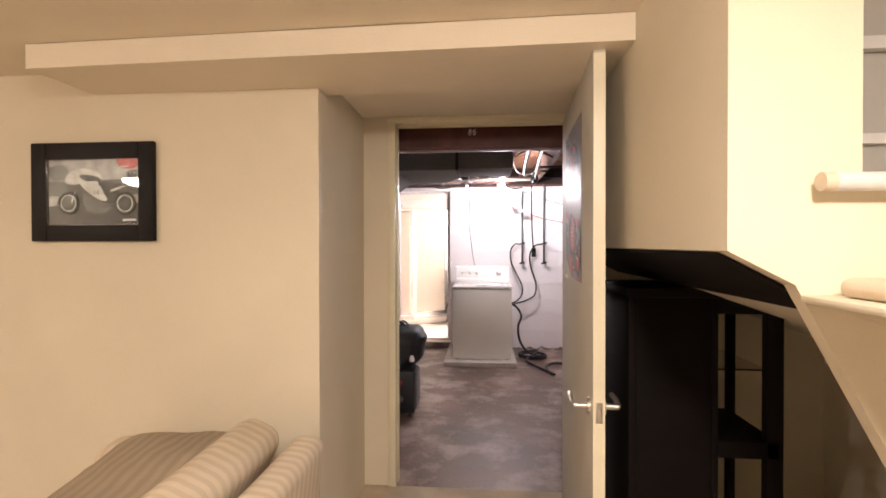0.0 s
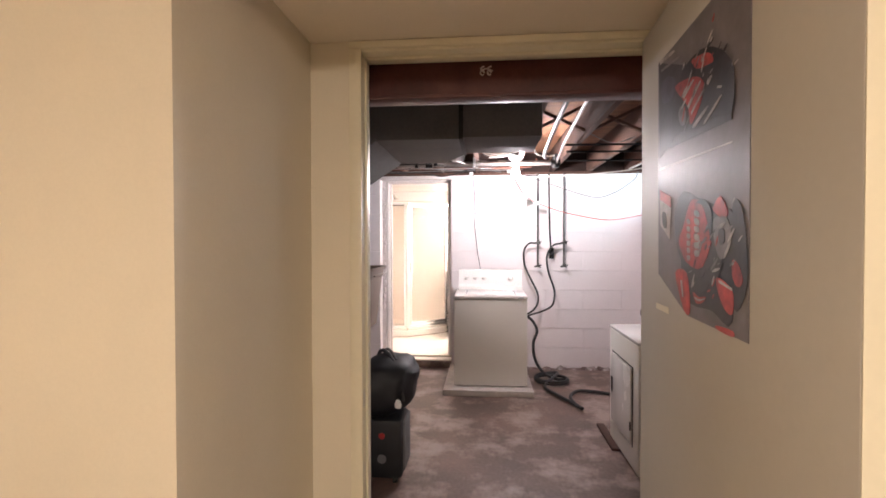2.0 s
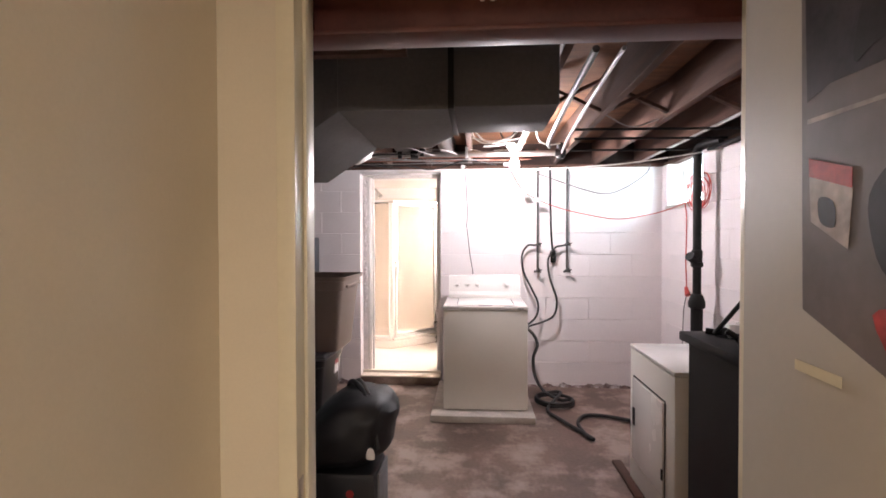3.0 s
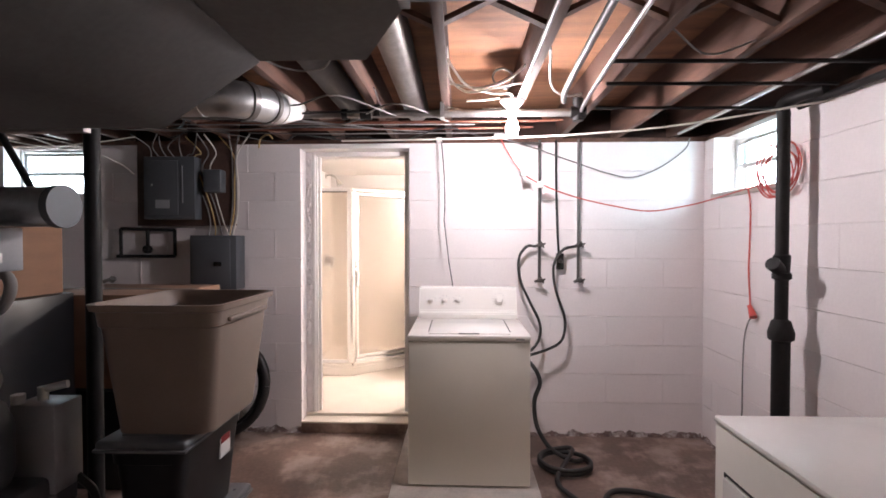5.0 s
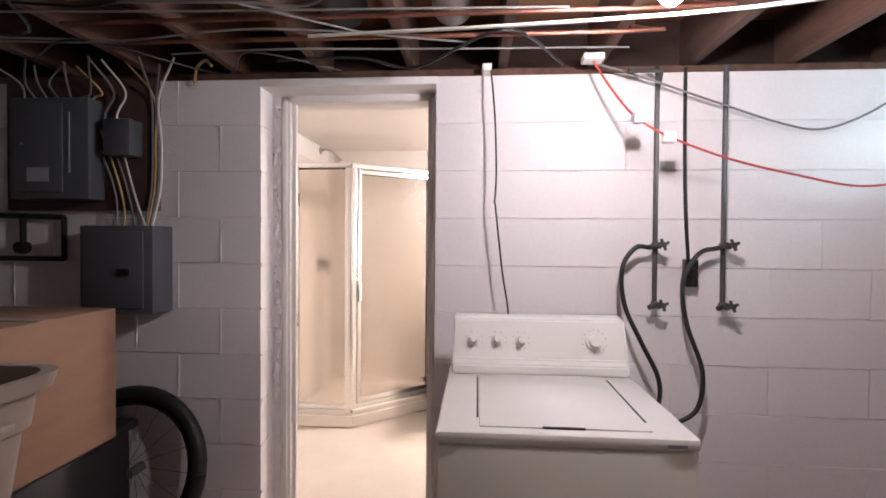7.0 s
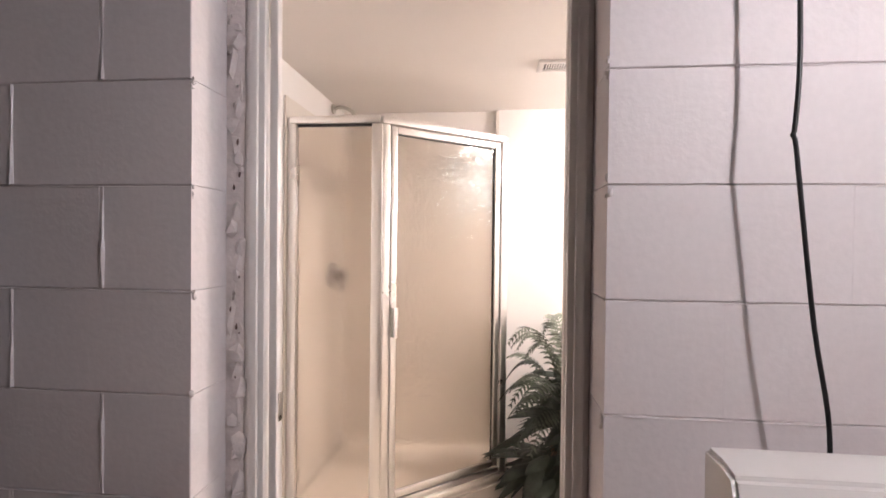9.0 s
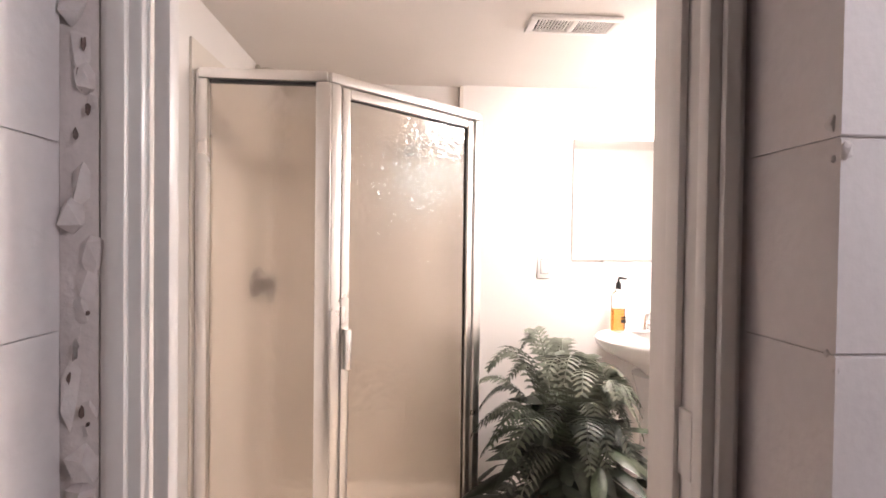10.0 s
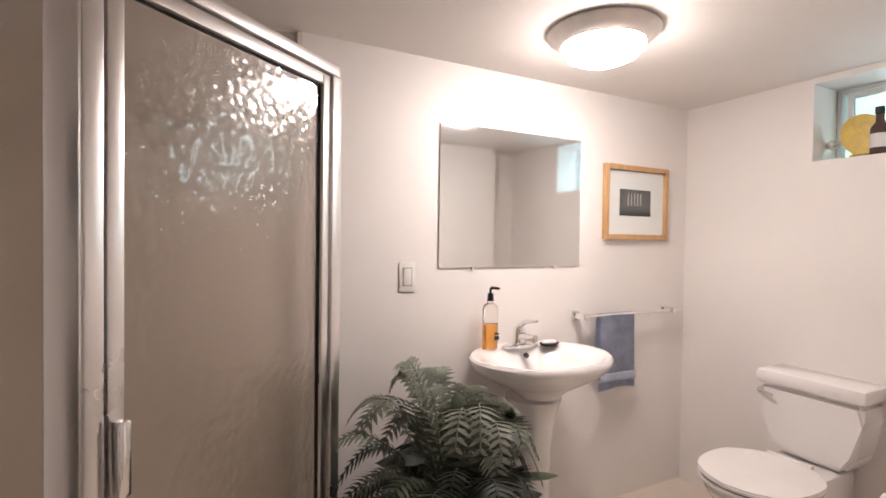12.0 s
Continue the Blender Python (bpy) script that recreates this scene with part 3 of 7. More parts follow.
structure("broken_mortar_seam", build(ragged_seam), M["mortar"], "crumbling painted mortar beside the door frame", "mortar")
def seam_holes(bm):
    random.seed(5)
    for _ in range(22):
        z = random.uniform(0.9, 2.0)
        made = bmesh.ops.create_icosphere(bm, subdivisions=1, radius=1.0)["verts"]
        cx, cy, s = -1.216 + random.uniform(-0.016, 0.014), 6.551, random.uniform(0.0012, 0.0038)
        for v in made:
            v.co = Vector((cx + v.co.x * s * random.uniform(0.3, 1.6), cy + v.co.y * 0.004, z + v.co.z * s * random.uniform(0.6, 4.5)))
structure("seam_gaps", build(seam_holes), M["spall"], "dark gaps in the broken mortar", "mortar gaps")


def ragged_strip(bm, along, x0, x1, base, seed):
    """Crumbled, unpainted strip at the foot of a block wall."""
    rng = random.Random(seed)
    n = int((x1 - x0) / 0.012)
    top = []
    for i in range(n + 1):
        u = x0 + (x1 - x0) * i / n
        h = 0.026 + 0.035 * noise.noise((u * 3.1, seed, 0)) + 0.03 * noise.noise((u * 13, seed, 2)) + rng.uniform(-0.006, 0.006)
        out = 0.004 + 0.012 * abs(noise.noise((u * 9, seed, 5)))
        top.append((u, max(0.012, h), out))
    rows = []
    for u, h, out in top:
        pts = ((base + 0.002, h), (base - out * 0.5, h * 0.8), (base - out, h * 0.35), (base - out - 0.012, 0.001))
        rows.append([bm.verts.new((u, y, z) if along == "x" else (y, u, z)) for y, z in pts])
    for a, b in zip(rows, rows[1:]):
        for k in range(3):
            bm.faces.new((a[k], a[k + 1], b[k + 1], b[k]))
structure("crumbled_wall_foot", build(lambda bm: (ragged_strip(bm, "x", -0.43, 1.62, BACK_Y - 0.002, 3), ragged_strip(bm, "x", -2.6, -1.22, BACK_Y - 0.002, 4),
                                                   ragged_strip(bm, "y", 3.2, 6.40, RIGHT_X - 0.002, 5))), M["spall"], "crumbled bare mortar along the wall foot", "wall foot")


def hopper_window(name, axis, face, back, lo, hi, z0, z1, glow_mat, label, sash_lo=0.30):
    """A basement hopper window in a deep opening: frame, small sash, panes and daylight behind."""
    root = thing(name, (face, (lo + hi) / 2, z0) if axis == "x" else ((lo + hi) / 2, face, z0), label, "window", kind="structure")
    def bx(bm, u0, u1, d0, d1, a, b, r=0.004):
        add_box(bm, *((d0, d1, u0, u1) if axis == "x" else (u0, u1, d0, d1)), a, b, r=r)
    bm = bmesh.new()
    t = 0.022
    bx(bm, lo + 0.002, lo + t, back - 0.05, back, z0 + 0.002, z1 - 0.002)
    bx(bm, hi - t, hi - 0.002, back - 0.05, back, z0 + 0.002, z1 - 0.002)
    bx(bm, lo + t, hi - t, back - 0.05, back, z0 + 0.002, z0 + t)
    bx(bm, lo + t, hi - t, back - 0.05, back, z1 - t, z1 - 0.002)
    part("window_frame", bm, M["window_paint"], root)
    zs = z0 + (z1 - z0) * sash_lo
    bm = bmesh.new()
    bx(bm, lo + 0.05, lo + 0.075, back - 0.075, back - 0.052, zs, z1 - 0.03)
    bx(bm, hi - 0.075, hi - 0.05, back - 0.075, back - 0.052, zs, z1 - 0.03)
    bx(bm, lo + 0.075, hi - 0.075, back - 0.075, back - 0.052, zs, zs + 0.03)
    bx(bm, lo + 0.075, hi - 0.075, back - 0.075, back - 0.052, z1 - 0.055, z1 - 0.03)
    part("sash", bm, M["window_paint"], root, "grey-white hopper sash")
    bm = bmesh.new()
    bx(bm, lo + 0.075, hi - 0.075, back - 0.066, back - 0.061, zs + 0.03, z1 - 0.055, r=0)
    pane = part("pane", bm, M["glass"], root)
    pane.visible_shadow = False
    bm = bmesh.new()
    bx(bm, lo + t, hi - t, back - 0.028, back - 0.024, z0 + t, z1 - t, r=0)
    pane = part("pane", bm, M["glass"], root)
    pane.visible_shadow = False
    bm = bmesh.new()
    bx(bm, lo - 0.15, hi + 0.15, back + 0.12, back + 0.13, z0 - 0.15, z1 + 0.15, r=0)
    structure("backdrop", bm, glow_mat, "bright overcast daylight outside the window", "backdrop")
    return root


hopper_window("window_laundry", "x", RIGHT_X, RIGHT_X + 0.19, WIN_R[0], WIN_R[1], WIN_R[2], WIN_R[3], M["daylight"], "white basement hopper window in a deep block opening", 0.42)
hopper_window("window_far", "y", BACK_Y, BACK_Y + 0.19, WIN_L[0], WIN_L[1], WIN_L[2], WIN_L[3], M["daylight"], "white basement hopper window in the block wall", 0.42)
hopper_window("window_bath", "x", BATH_X, BATH_X + 0.24, WIN_B[0], WIN_B[1], WIN_B[2], WIN_B[3], M["daylight_green"], "white hopper window in a deep bathroom opening", 0.40)
structure("window_sill", boxes((RIGHT_X - 0.012, RIGHT_X + 0.14, WIN_R[0] - 0.02, WIN_R[1] + 0.02, WIN_R[2] - 0.03, WIN_R[2] + 0.004), r=0.006), M["pad"], "rough grey concrete window sill", "window sill")

# lamps of the sitting room, behind the walker
def flush_lamp(name, x, y, z):
    root = thing(name, (x, y, z), "round flush ceiling lamp with a warm opal glass", "ceiling lamp", "sitting room lamps")
    bm = bmesh.new()
    add_lathe(bm, [(0.0, 0.0), (0.17, 0.0), (0.17, -0.02), (0.155, -0.03)], (x, y, z))
    part("base", bm, M["nickel"], root)
    bm = bmesh.new()
    add_lathe(bm, [(0.15, -0.021), (0.14, -0.05), (0.10, -0.08), (0.05, -0.095), (0, -0.1)], (x, y, z))
    part("shade", bm, M["rec_lamp"], root, "glowing opal glass")
flush_lamp("flush_ceiling_lamp", 0.22, -0.12, REC_TOP - 0.001)
flush_lamp("flush_ceiling_lamp", -3.7, -0.9, REC_TOP - 0.001)

# ---- laundry: ceiling timbers, ducts, pipes ----
JOISTS = [-0.555 + 0.395 * k for k in range(-9, 6)]
joist_frame = thing("ceiling_joists", (0, 4.7, JOIST_Z), "aged brown floor joists with cross bridging under the subfloor", "joists", kind="structure")


def joist_mesh():
    bm = bmesh.new()
    add_box(bm, -0.020, 0.020, DOOR_Y2 + 0.17, BACK_Y + 0.09, JOIST_Z, DECK_Z - 0.001, r=0.002)
    return mesh_of("joist", bm, M["joist"])


one_joist = joist_mesh()
for jx in JOISTS:
    ob = new("joist", one_joist)
    ob.parent, ob.matrix_parent_inverse = joist_frame, joist_frame.matrix_basis.inverted()
    ob.matrix_basis = Matrix.Translation((jx, 0, random.uniform(-0.004, 0.0)))
bridge = bmesh.new()
bridge_y = 4.62
for s in (1, -1):
    made = add_box(bridge, -0.205, 0.205, -0.018, 0.018, -0.009, 0.009)
    bmesh.ops.transform(bridge, matrix=Matrix.Translation((0, s * 0.02, 0)) @ Matrix.Rotation(s * radians(25), 4, "Y"), verts=made)
bridge_mesh = mesh_of("bridging", bridge, M["joist"])
for jx in JOISTS[:-1]:
    ob = new("bridging", bridge_mesh)
    ob.parent, ob.matrix_parent_inverse = joist_frame, joist_frame.matrix_basis.inverted()
    ob.matrix_basis = Matrix.Translation((jx + 0.1975, bridge_y + random.uniform(-0.05, 0.05), JOIST_Z + 0.105))
structure("rim_joist", boxes((LEFT_X, RIGHT_X + 0.08, BACK_Y + 0.005, BACK_Y + 0.09, 2.0905, JOIST_Z - 0.006), (RIGHT_X + 0.02, RIGHT_X + 0.088, DOOR_Y2 + 0.17, BACK_Y + 0.004, 2.0905, JOIST_Z - 0.006)),
          M["joist"], "dark sill plate along the wall top", "sill plate")

beam = thing("steel_beam", (0, 3.0, 1.9), "oxide-red steel I-beam with chalk marks above the doorway", "steel beam", kind="structure")
part("flange", boxes((LEFT_X + 0.01, RIGHT_X - 0.01, 2.970, 3.070, 1.905, 1.918), r=0.002), M["steel_red"], beam)
part("web", boxes((LEFT_X + 0.01, RIGHT_X - 0.01, 3.012, 3.026, 1.9185, 2.108)), M["steel_red"], beam)
part("flange", boxes((LEFT_X + 0.01, RIGHT_X - 0.01, 2.970, 3.070, 2.1085, 2.1205), r=0.002), M["steel_red"], beam)
chalk = bmesh.new()
for cx in (-0.094, -0.068):
    ring = [(cx + 0.007 * math.cos(a * 0.7), 3.009, 2.004 + 0.009 * math.sin(a * 0.7)) for a in range(9)]
    add_tube(chalk, [(cx + 0.007, 3.009, 2.027)] + [(cx - 0.006, 3.009, 2.02)] + ring, 0.0028, 3, 5)
add_tube(chalk, [(-0.102, 3.009, 2.012), (-0.08, 3.009, 2.018), (-0.056, 3.009, 2.010)], 0.0025, 3, 5)
part("chalk_mark", chalk, M["chalk"], beam, "pale chalk numerals")
structure("duct_hanger_board", boxes((-1.4, -0.33, 3.30, 3.335, 1.985, JOIST_Z - 0.002)), M["plywood_dark"], "dark board hung between the beam and the duct", "board")
solid("paper_tag", boxes((-0.40, -0.345, 3.295, 3.2985, 1.995, 2.05)), M["grey_fabric"], "grey paper tag on the dark board", "tag")

# main trunk duct with its drop towards the furnace
trunk = thing("trunk_duct", (-0.6, 3.8, 1.9), "large dark wrapped sheet metal trunk duct with a sloping drop", "air duct")
tb = bmesh.new()
add_box(tb, -0.20, 0.19, 3.55, 3.975, 1.882, JOIST_Z - 0.004, r=0.006)
part("trunk", tb, M["duct_black"], trunk)
tb = bmesh.new()
add_prism(tb, [(-0.201, 3.55), (-0.201, 3.975), (-0.335, 4.26), (-0.62, 4.26), (-0.62, 3.55)], "z", 1.875, JOIST_Z - 0.004)
part("transition", tb, M["duct_black"], trunk)
tb = bmesh.new()
add_prism(tb, [(-0.621, 1.872), (-0.621, JOIST_Z - 0.004), (-2.4, JOIST_Z - 0.004), (-2.4, 1.70), (-0.88, 1.70)], "y", 3.55, 4.26)
part("drop", tb, M["duct_black"], trunk)
part("collar", boxes((-0.212, -0.19, 3.54, 3.985, 1.874, JOIST_Z - 0.003), r=0.002), M["iron"], trunk)
structure("angle_iron", boxes((-2.6, -1.22, 4.40, 4.43, 1.725, 1.740), (-2.6, -1.22, 4.40, 4.404, 1.740, 1.765)), M["steel_pipe"], "steel angle iron beneath the duct", "angle iron")

# round silver duct
rd = thing("round_duct", (-1.4, 5.05, 2.02), "silver galvanised round duct with a taped white elbow", "air duct")
bm = bmesh.new()
add_rod(bm, (-2.9, 5.02, 2.02), (-1.22, 5.05, 2.02), 0.083, seg=28)
part("pipe", bm, M["galv"], rd)
for bxx in (-1.36, -1.225):
    part("band", rods(((bxx, 5.05, 2.02), (bxx + 0.025, 5.05, 2.02), 0.0848), seg=28), M["galv"], rd)
part("elbow", tubes(([(-1.215, 5.05, 2.02), (-1.10, 5.08, 2.02), (-1.03, 5.18, 2.03), (-1.0, 5.34, 2.05)], 0.081), steps=5, seg=24), M["galv"], rd)
part("elbow_band", tubes(([(-1.055, 5.125, 2.024), (-1.04, 5.15, 2.027)], 0.086), ([(-1.012, 5.25, 2.038), (-1.006, 5.275, 2.041)], 0.087), steps=2, seg=24), M["steel_pipe"], rd)
bm = bmesh.new()
add_rod(bm, (-1.0, 5.34, 2.05), (-0.965, 5.58, 2.10), 0.084, 0.05, seg=22)
part("wrap", bm, M["matboard"], rd, "white taped duct end")
part("strap", boxes((-1.52, -1.50, 5.04, 5.06, 2.10, DECK_Z - 0.01)), M["galv"], rd)

def run(name, pts, r, material, label, category, group="", steps=6, seg=10):
    return solid(name, tubes((pts, r), steps=steps, seg=seg), material, label, category, group)

# pipes below the joists
iron_pipe = thing("iron_pipe", (-0.1, 5.57, 2.08), "dark iron pipe with threaded fittings hung under the joists", "pipe")
part("pipe", rods(((-1.6, 5.57, 2.075), (0.52, 5.57, 2.075), 0.021)), M["steel_pipe"], iron_pipe)
for fa, fb in ((-0.62, -0.56), (-0.72, -0.69)):
    part("fitting", rods(((fa, 5.57, 2.075), (fb, 5.57, 2.075), 0.030)), M["iron"], iron_pipe)
part("tee", rods(((-0.53, 5.57, 2.06), (-0.53, 5.57, 2.12), 0.026)), M["iron"], iron_pipe)
part("fitting", rods(((0.50, 5.57, 2.075), (0.58, 5.57, 2.075), 0.032), ((0.54, 5.57, 2.03), (0.54, 5.57, 2.15), 0.028)), M["iron"], iron_pipe)
part("clamp", boxes((-0.19, -0.17, 5.54, 5.60, 2.05, 2.13)), M["galv"], iron_pipe)
for n, (yy, zz, x0, x1) in enumerate(((5.90, 2.113, -1.7, 0.41), (6.06, 2.110, -1.6, 0.27))):
    solid("copper_pipe", tubes(([(x0, yy, zz), (x1 - 0.02, yy, zz), (x1, yy, zz + 0.015), (x1, yy + 0.02, zz + 0.06)], 0.0085), steps=2), M["copper"],
          "thin aged copper water pipe under the joists", "pipe", "copper pipes")
run("steel_conduit", [(0.33, 3.6, 2.098), (0.36, 4.4, 2.095), (0.40, 5.2, 2.09), (0.44, 5.45, 2.10)], 0.014, M["pipe_dark"], "dull steel conduit along the joists", "conduit", "conduits")
run("steel_conduit", [(0.43, 3.6, 2.098), (0.47, 4.4, 2.095), (0.54, 5.4, 2.09), (0.56, 5.6, 2.05)], 0.009, M["steel_pipe"], "silver steel conduit along the joists", "conduit", "conduits")
for n, (yy, zz) in enumerate(((4.92, 2.105), (5.18, 2.10), (5.52, 2.085))):
    solid("iron_rod", rods(((0.52 + 0.05 * n, yy, zz), (1.60, yy + 0.02, zz - 0.004), 0.0085)), M["iron"], "thin black iron pipe crossing under the joists", "pipe", "iron rods")
run("white_conduit", [(-0.75, 5.68, 1.955), (0.0, 5.615, 1.95), (0.5, 5.54, 1.95), (1.0, 5.38, 1.96), (1.55, 5.15, 2.01)], 0.005, M["cable_white"], "thin white conduit slung under the joists", "conduit")
run("joist_flashing", [(0.21, 3.4, 2.118), (0.21, 5.6, 2.118)], 0.008, M["steel_pipe"], "bright metal conduit along a joist", "conduit", "conduits", steps=1)
run("joist_flashing", [(1.395, 3.4, 2.118), (1.395, 6.3, 2.118)], 0.009, M["galv"], "bright metal conduit along a joist", "conduit", "conduits", steps=1)
# round ducts between the joists
for jx in (-0.36, -0.75):
    solid("joist_duct", rods(((jx, 4.2, 2.235), (jx, 6.1, 2.235), 0.075), seg=20), M["steel_pipe" if jx > -0.5 else "duct_black"], "round sheet metal duct between the joists", "air duct", "joist ducts")
# slack cables above the bulb
random.seed(21)
slack = (
    [(-0.14, 5.05, 2.17), (-0.06, 5.2, 2.11), (0.06, 5.3, 2.10), (0.16, 5.38, 2.12), (0.18, 5.47, 2.13)],
    [(-0.13, 5.25, 2.13), (0.0, 5.22, 2.10), (0.12, 5.15, 2.11), (0.2, 5.1, 2.16)],
    [(-0.14, 5.0, 2.2), (-0.13, 5.2, 2.14), (-0.05, 5.28, 2.10), (0.08, 5.22, 2.10), (0.2, 5.2, 2.115)],
    [(0.27, 4.9, 2.15), (0.33, 5.2, 2.10), (0.42, 5.32, 2.09), (0.5, 5.33, 2.1)],
    [(-0.05, 5.48, 2.115), (0.05, 5.48, 2.12), (0.12, 5.5, 2.135)],
)
for pts in slack:
    run("white_cable", pts, 0.0055, M["cable_white"], "slack white electric cable among the joists", "cable", "ceiling cables")
run("cable_loop", [(0.12 + 0.05 * math.cos(a * 0.8), 5.30 + 0.02 * math.sin(a), 2.17 + 0.05 * math.sin(a * 0.8)) for a in range(9)], 0.005, M["cable_grey"], "loop of grey cable by the lamp box", "cable", "ceiling cables")
for pts in ([(-2.6, 5.9, 2.10), (-1.7, 6.0, 2.09), (-1.0, 5.95, 2.10), (-0.3, 6.1, 2.10)], [(-1.5, 6.2, 2.12), (-1.0, 6.1, 2.09), (-0.5, 6.15, 2.10), (0.3, 6.2, 2.11)],
            [(-1.75, 5.2, 2.13), (-1.3, 5.5, 2.07), (-1.0, 5.75, 2.09), (-0.6, 6.1, 2.12)], [(-0.5, 5.3, 2.13), (-0.48, 5.6, 2.10), (-0.25, 5.7, 2.09), (-0.17, 5.62, 2.12)],
            [(-0.95, 4.7, 2.13), (-0.8, 4.9, 2.09), (-0.65, 4.95, 2.10), (-0.55, 4.8, 2.14)], [(0.65, 4.7, 2.14), (0.85, 4.85, 2.10), (1.0, 4.8, 2.13)]):
    run("grey_cable", pts, 0.0038, M["cable_grey"], "grey cable slung beneath the joists", "cable", "ceiling cables")
crng = random.Random(77)
for k in range(9):
    x0, y0 = crng.uniform(-2.9, -0.9), crng.uniform(5.3, 6.25)
    pts = [(x0 + 0.28 * j + crng.uniform(-0.05, 0.05), y0 + crng.uniform(-0.12, 0.12) + 0.04 * j * crng.choice((-1, 1)), 2.105 + crng.uniform(-0.05, 0.008)) for j in range(5)]
    run("dark_cable", pts, crng.uniform(0.0035, 0.006), M["cable_black" if k % 3 else "cable_grey"], "dark cable draped beneath the joists", "cable", "ceiling cables")
run("flat_wire", [(-0.15, 5.60, 2.118), (0.02, 5.60, 2.085), (0.035, 5.60, 2.105), (0.14, 5.60, 2.108)], 0.003, M["cable_white"], "short kinked white wire by the bulb", "wire", steps=2)
run("pipe_elbow", [(0.33, 6.30, 2.06), (0.455, 6.33, 2.062), (0.475, 6.36, 2.05), (0.475, 6.392, 2.0)], 0.009, M["pipe_dark"], "dark pipe elbow at the wall top", "pipe", steps=4)
run("taut_wire", [(-3.6, 5.55, 2.07), (-1.8, 5.7, 2.062), (0.0, 5.78, 2.066)], 0.0035, M["cable_grey"], "thin taut wire under the joists", "wire")

# bare bulb
lamp = thing("bare_bulb_lamp", (0.185, 5.5, 2.12), "bare glowing bulb in a white porcelain holder on a joist", "ceiling lamp")
bm = bmesh.new()
add_lathe(bm, [(0.0, 0.0), (0.062, 0.0), (0.062, -0.012), (0.045, -0.03), (0.03, -0.045), (0.027, -0.075), (0.0, -0.075)], (0.185, 5.5, 2.124))
part("holder", bm, M["porcelain"], lamp)
bm = bmesh.new()
add_lathe(bm, [(0.013, 0.0), (0.015, -0.02), (0.026, -0.045), (0.033, -0.07), (0.033, -0.085), (0.025, -0.107), (0.012, -0.118), (0, -0.12)], (0.185, 5.5, 2.05))
part("bulb", bm, M["bulb"], lamp, "glowing white bulb")

# ---- laundry: washing machine and its hoses ----
pad = solid("washer_pad", boxes((-0.46, 0.345, 5.45, 6.38, 0.0, 0.055), r=0.008), M["pad"], "pale concrete pad under the washing machine", "pad")
washer = thing("washing_machine", (-0.025, 5.95, 0.056), "white top-loading washing machine on a concrete pad", "washing machine")
WX0, WX1, WY0, WY1 = -0.366, 0.295, 5.565, 6.25
part("body", boxes((WX0, WX1, WY0, WY1, 0.066, 0.846), r=0.008), M["enamel_side"], washer)
for fx in (WX0 + 0.05, WX1 - 0.05):
    for fy in (WY0 + 0.05, WY1 - 0.05):
        part("foot", rods(((fx, fy, 0.055), (fx, fy, 0.067), 0.02)), M["rubber"], washer)
part("top_deck", boxes((WX0 - 0.004, WX1 + 0.004, WY0 - 0.006, WY1, 0.850, 0.884), r=0.011), M["enamel"], washer)
lid = part("lid", boxes((-0.255, 0.190, WY0 + 0.03, 6.09, 0.884, 0.889), r=0.0022), M["enamel"], washer)
for sxm in (-0.263, 0.193):
    part("lid_seam", boxes((sxm, sxm + 0.005, WY0 + 0.10, 6.06, 0.8835, 0.8862)), M["seam"], washer)
part("lid_grip", boxes((-0.09, 0.02, WY0 + 0.028, WY0 + 0.036, 0.885, 0.8893)), M["seam"], lid)
part("maker_badge", boxes((0.215, 0.262, WY0 - 0.0085, WY0 - 0.005, 0.860, 0.870)), M["lid_grey"], washer)
bm = bmesh.new()
add_prism(bm, [(6.095, 0.885), (6.10, 0.92), (6.125, 0.935), (6.168, 1.078), (6.20, 1.085), (6.249, 1.085), (6.249, 0.885)], "x", -0.352, 0.288)
bmesh.ops.bevel(bm, geom=list(bm.edges), offset=0.006, segments=2, affect="EDGES")
console = part("console", bm, M["enamel"], washer, "sloping white control panel")
face = Vector((0, -0.133, 0.040)).normalized()
for kx, kr in ((-0.275, 0.021), (-0.185, 0.021), (-0.098, 0.021), (0.172, 0.034)):
    c = Vector((kx, 6.145, 1.003))
    bm = bmesh.new()
    add_rod(bm, c, c + face * 0.010, kr, kr * 0.95, 20)
    add_rod(bm, c + face * 0.008, c + face * 0.028, kr * 0.72, kr * 0.6, 20)
    knob = part("knob", bm, M["enamel"], washer, "round white control knob")
    tick = bmesh.new()
    for a in range(14 if kr > 0.025 else 8):
        ang = math.pi * (0.1 + 1.8 * a / (13 if kr > 0.025 else 7))
        e = Vector((math.cos(ang), 0, 0)) * (kr + 0.010) + Vector((0, 0.29, 0.957)) * math.sin(ang) * (kr + 0.010)
        p = c + e + face * 0.0012
        add_box(tick, p.x - 0.0016, p.x + 0.0016, p.y - 0.0008, p.y + 0.0008, p.z - 0.0016, p.z + 0.0016)
    tagged(part("dial_marks", tick, M["lid_grey"], washer, "grey dial marks"), label="grey dial marks", kind="stuff")


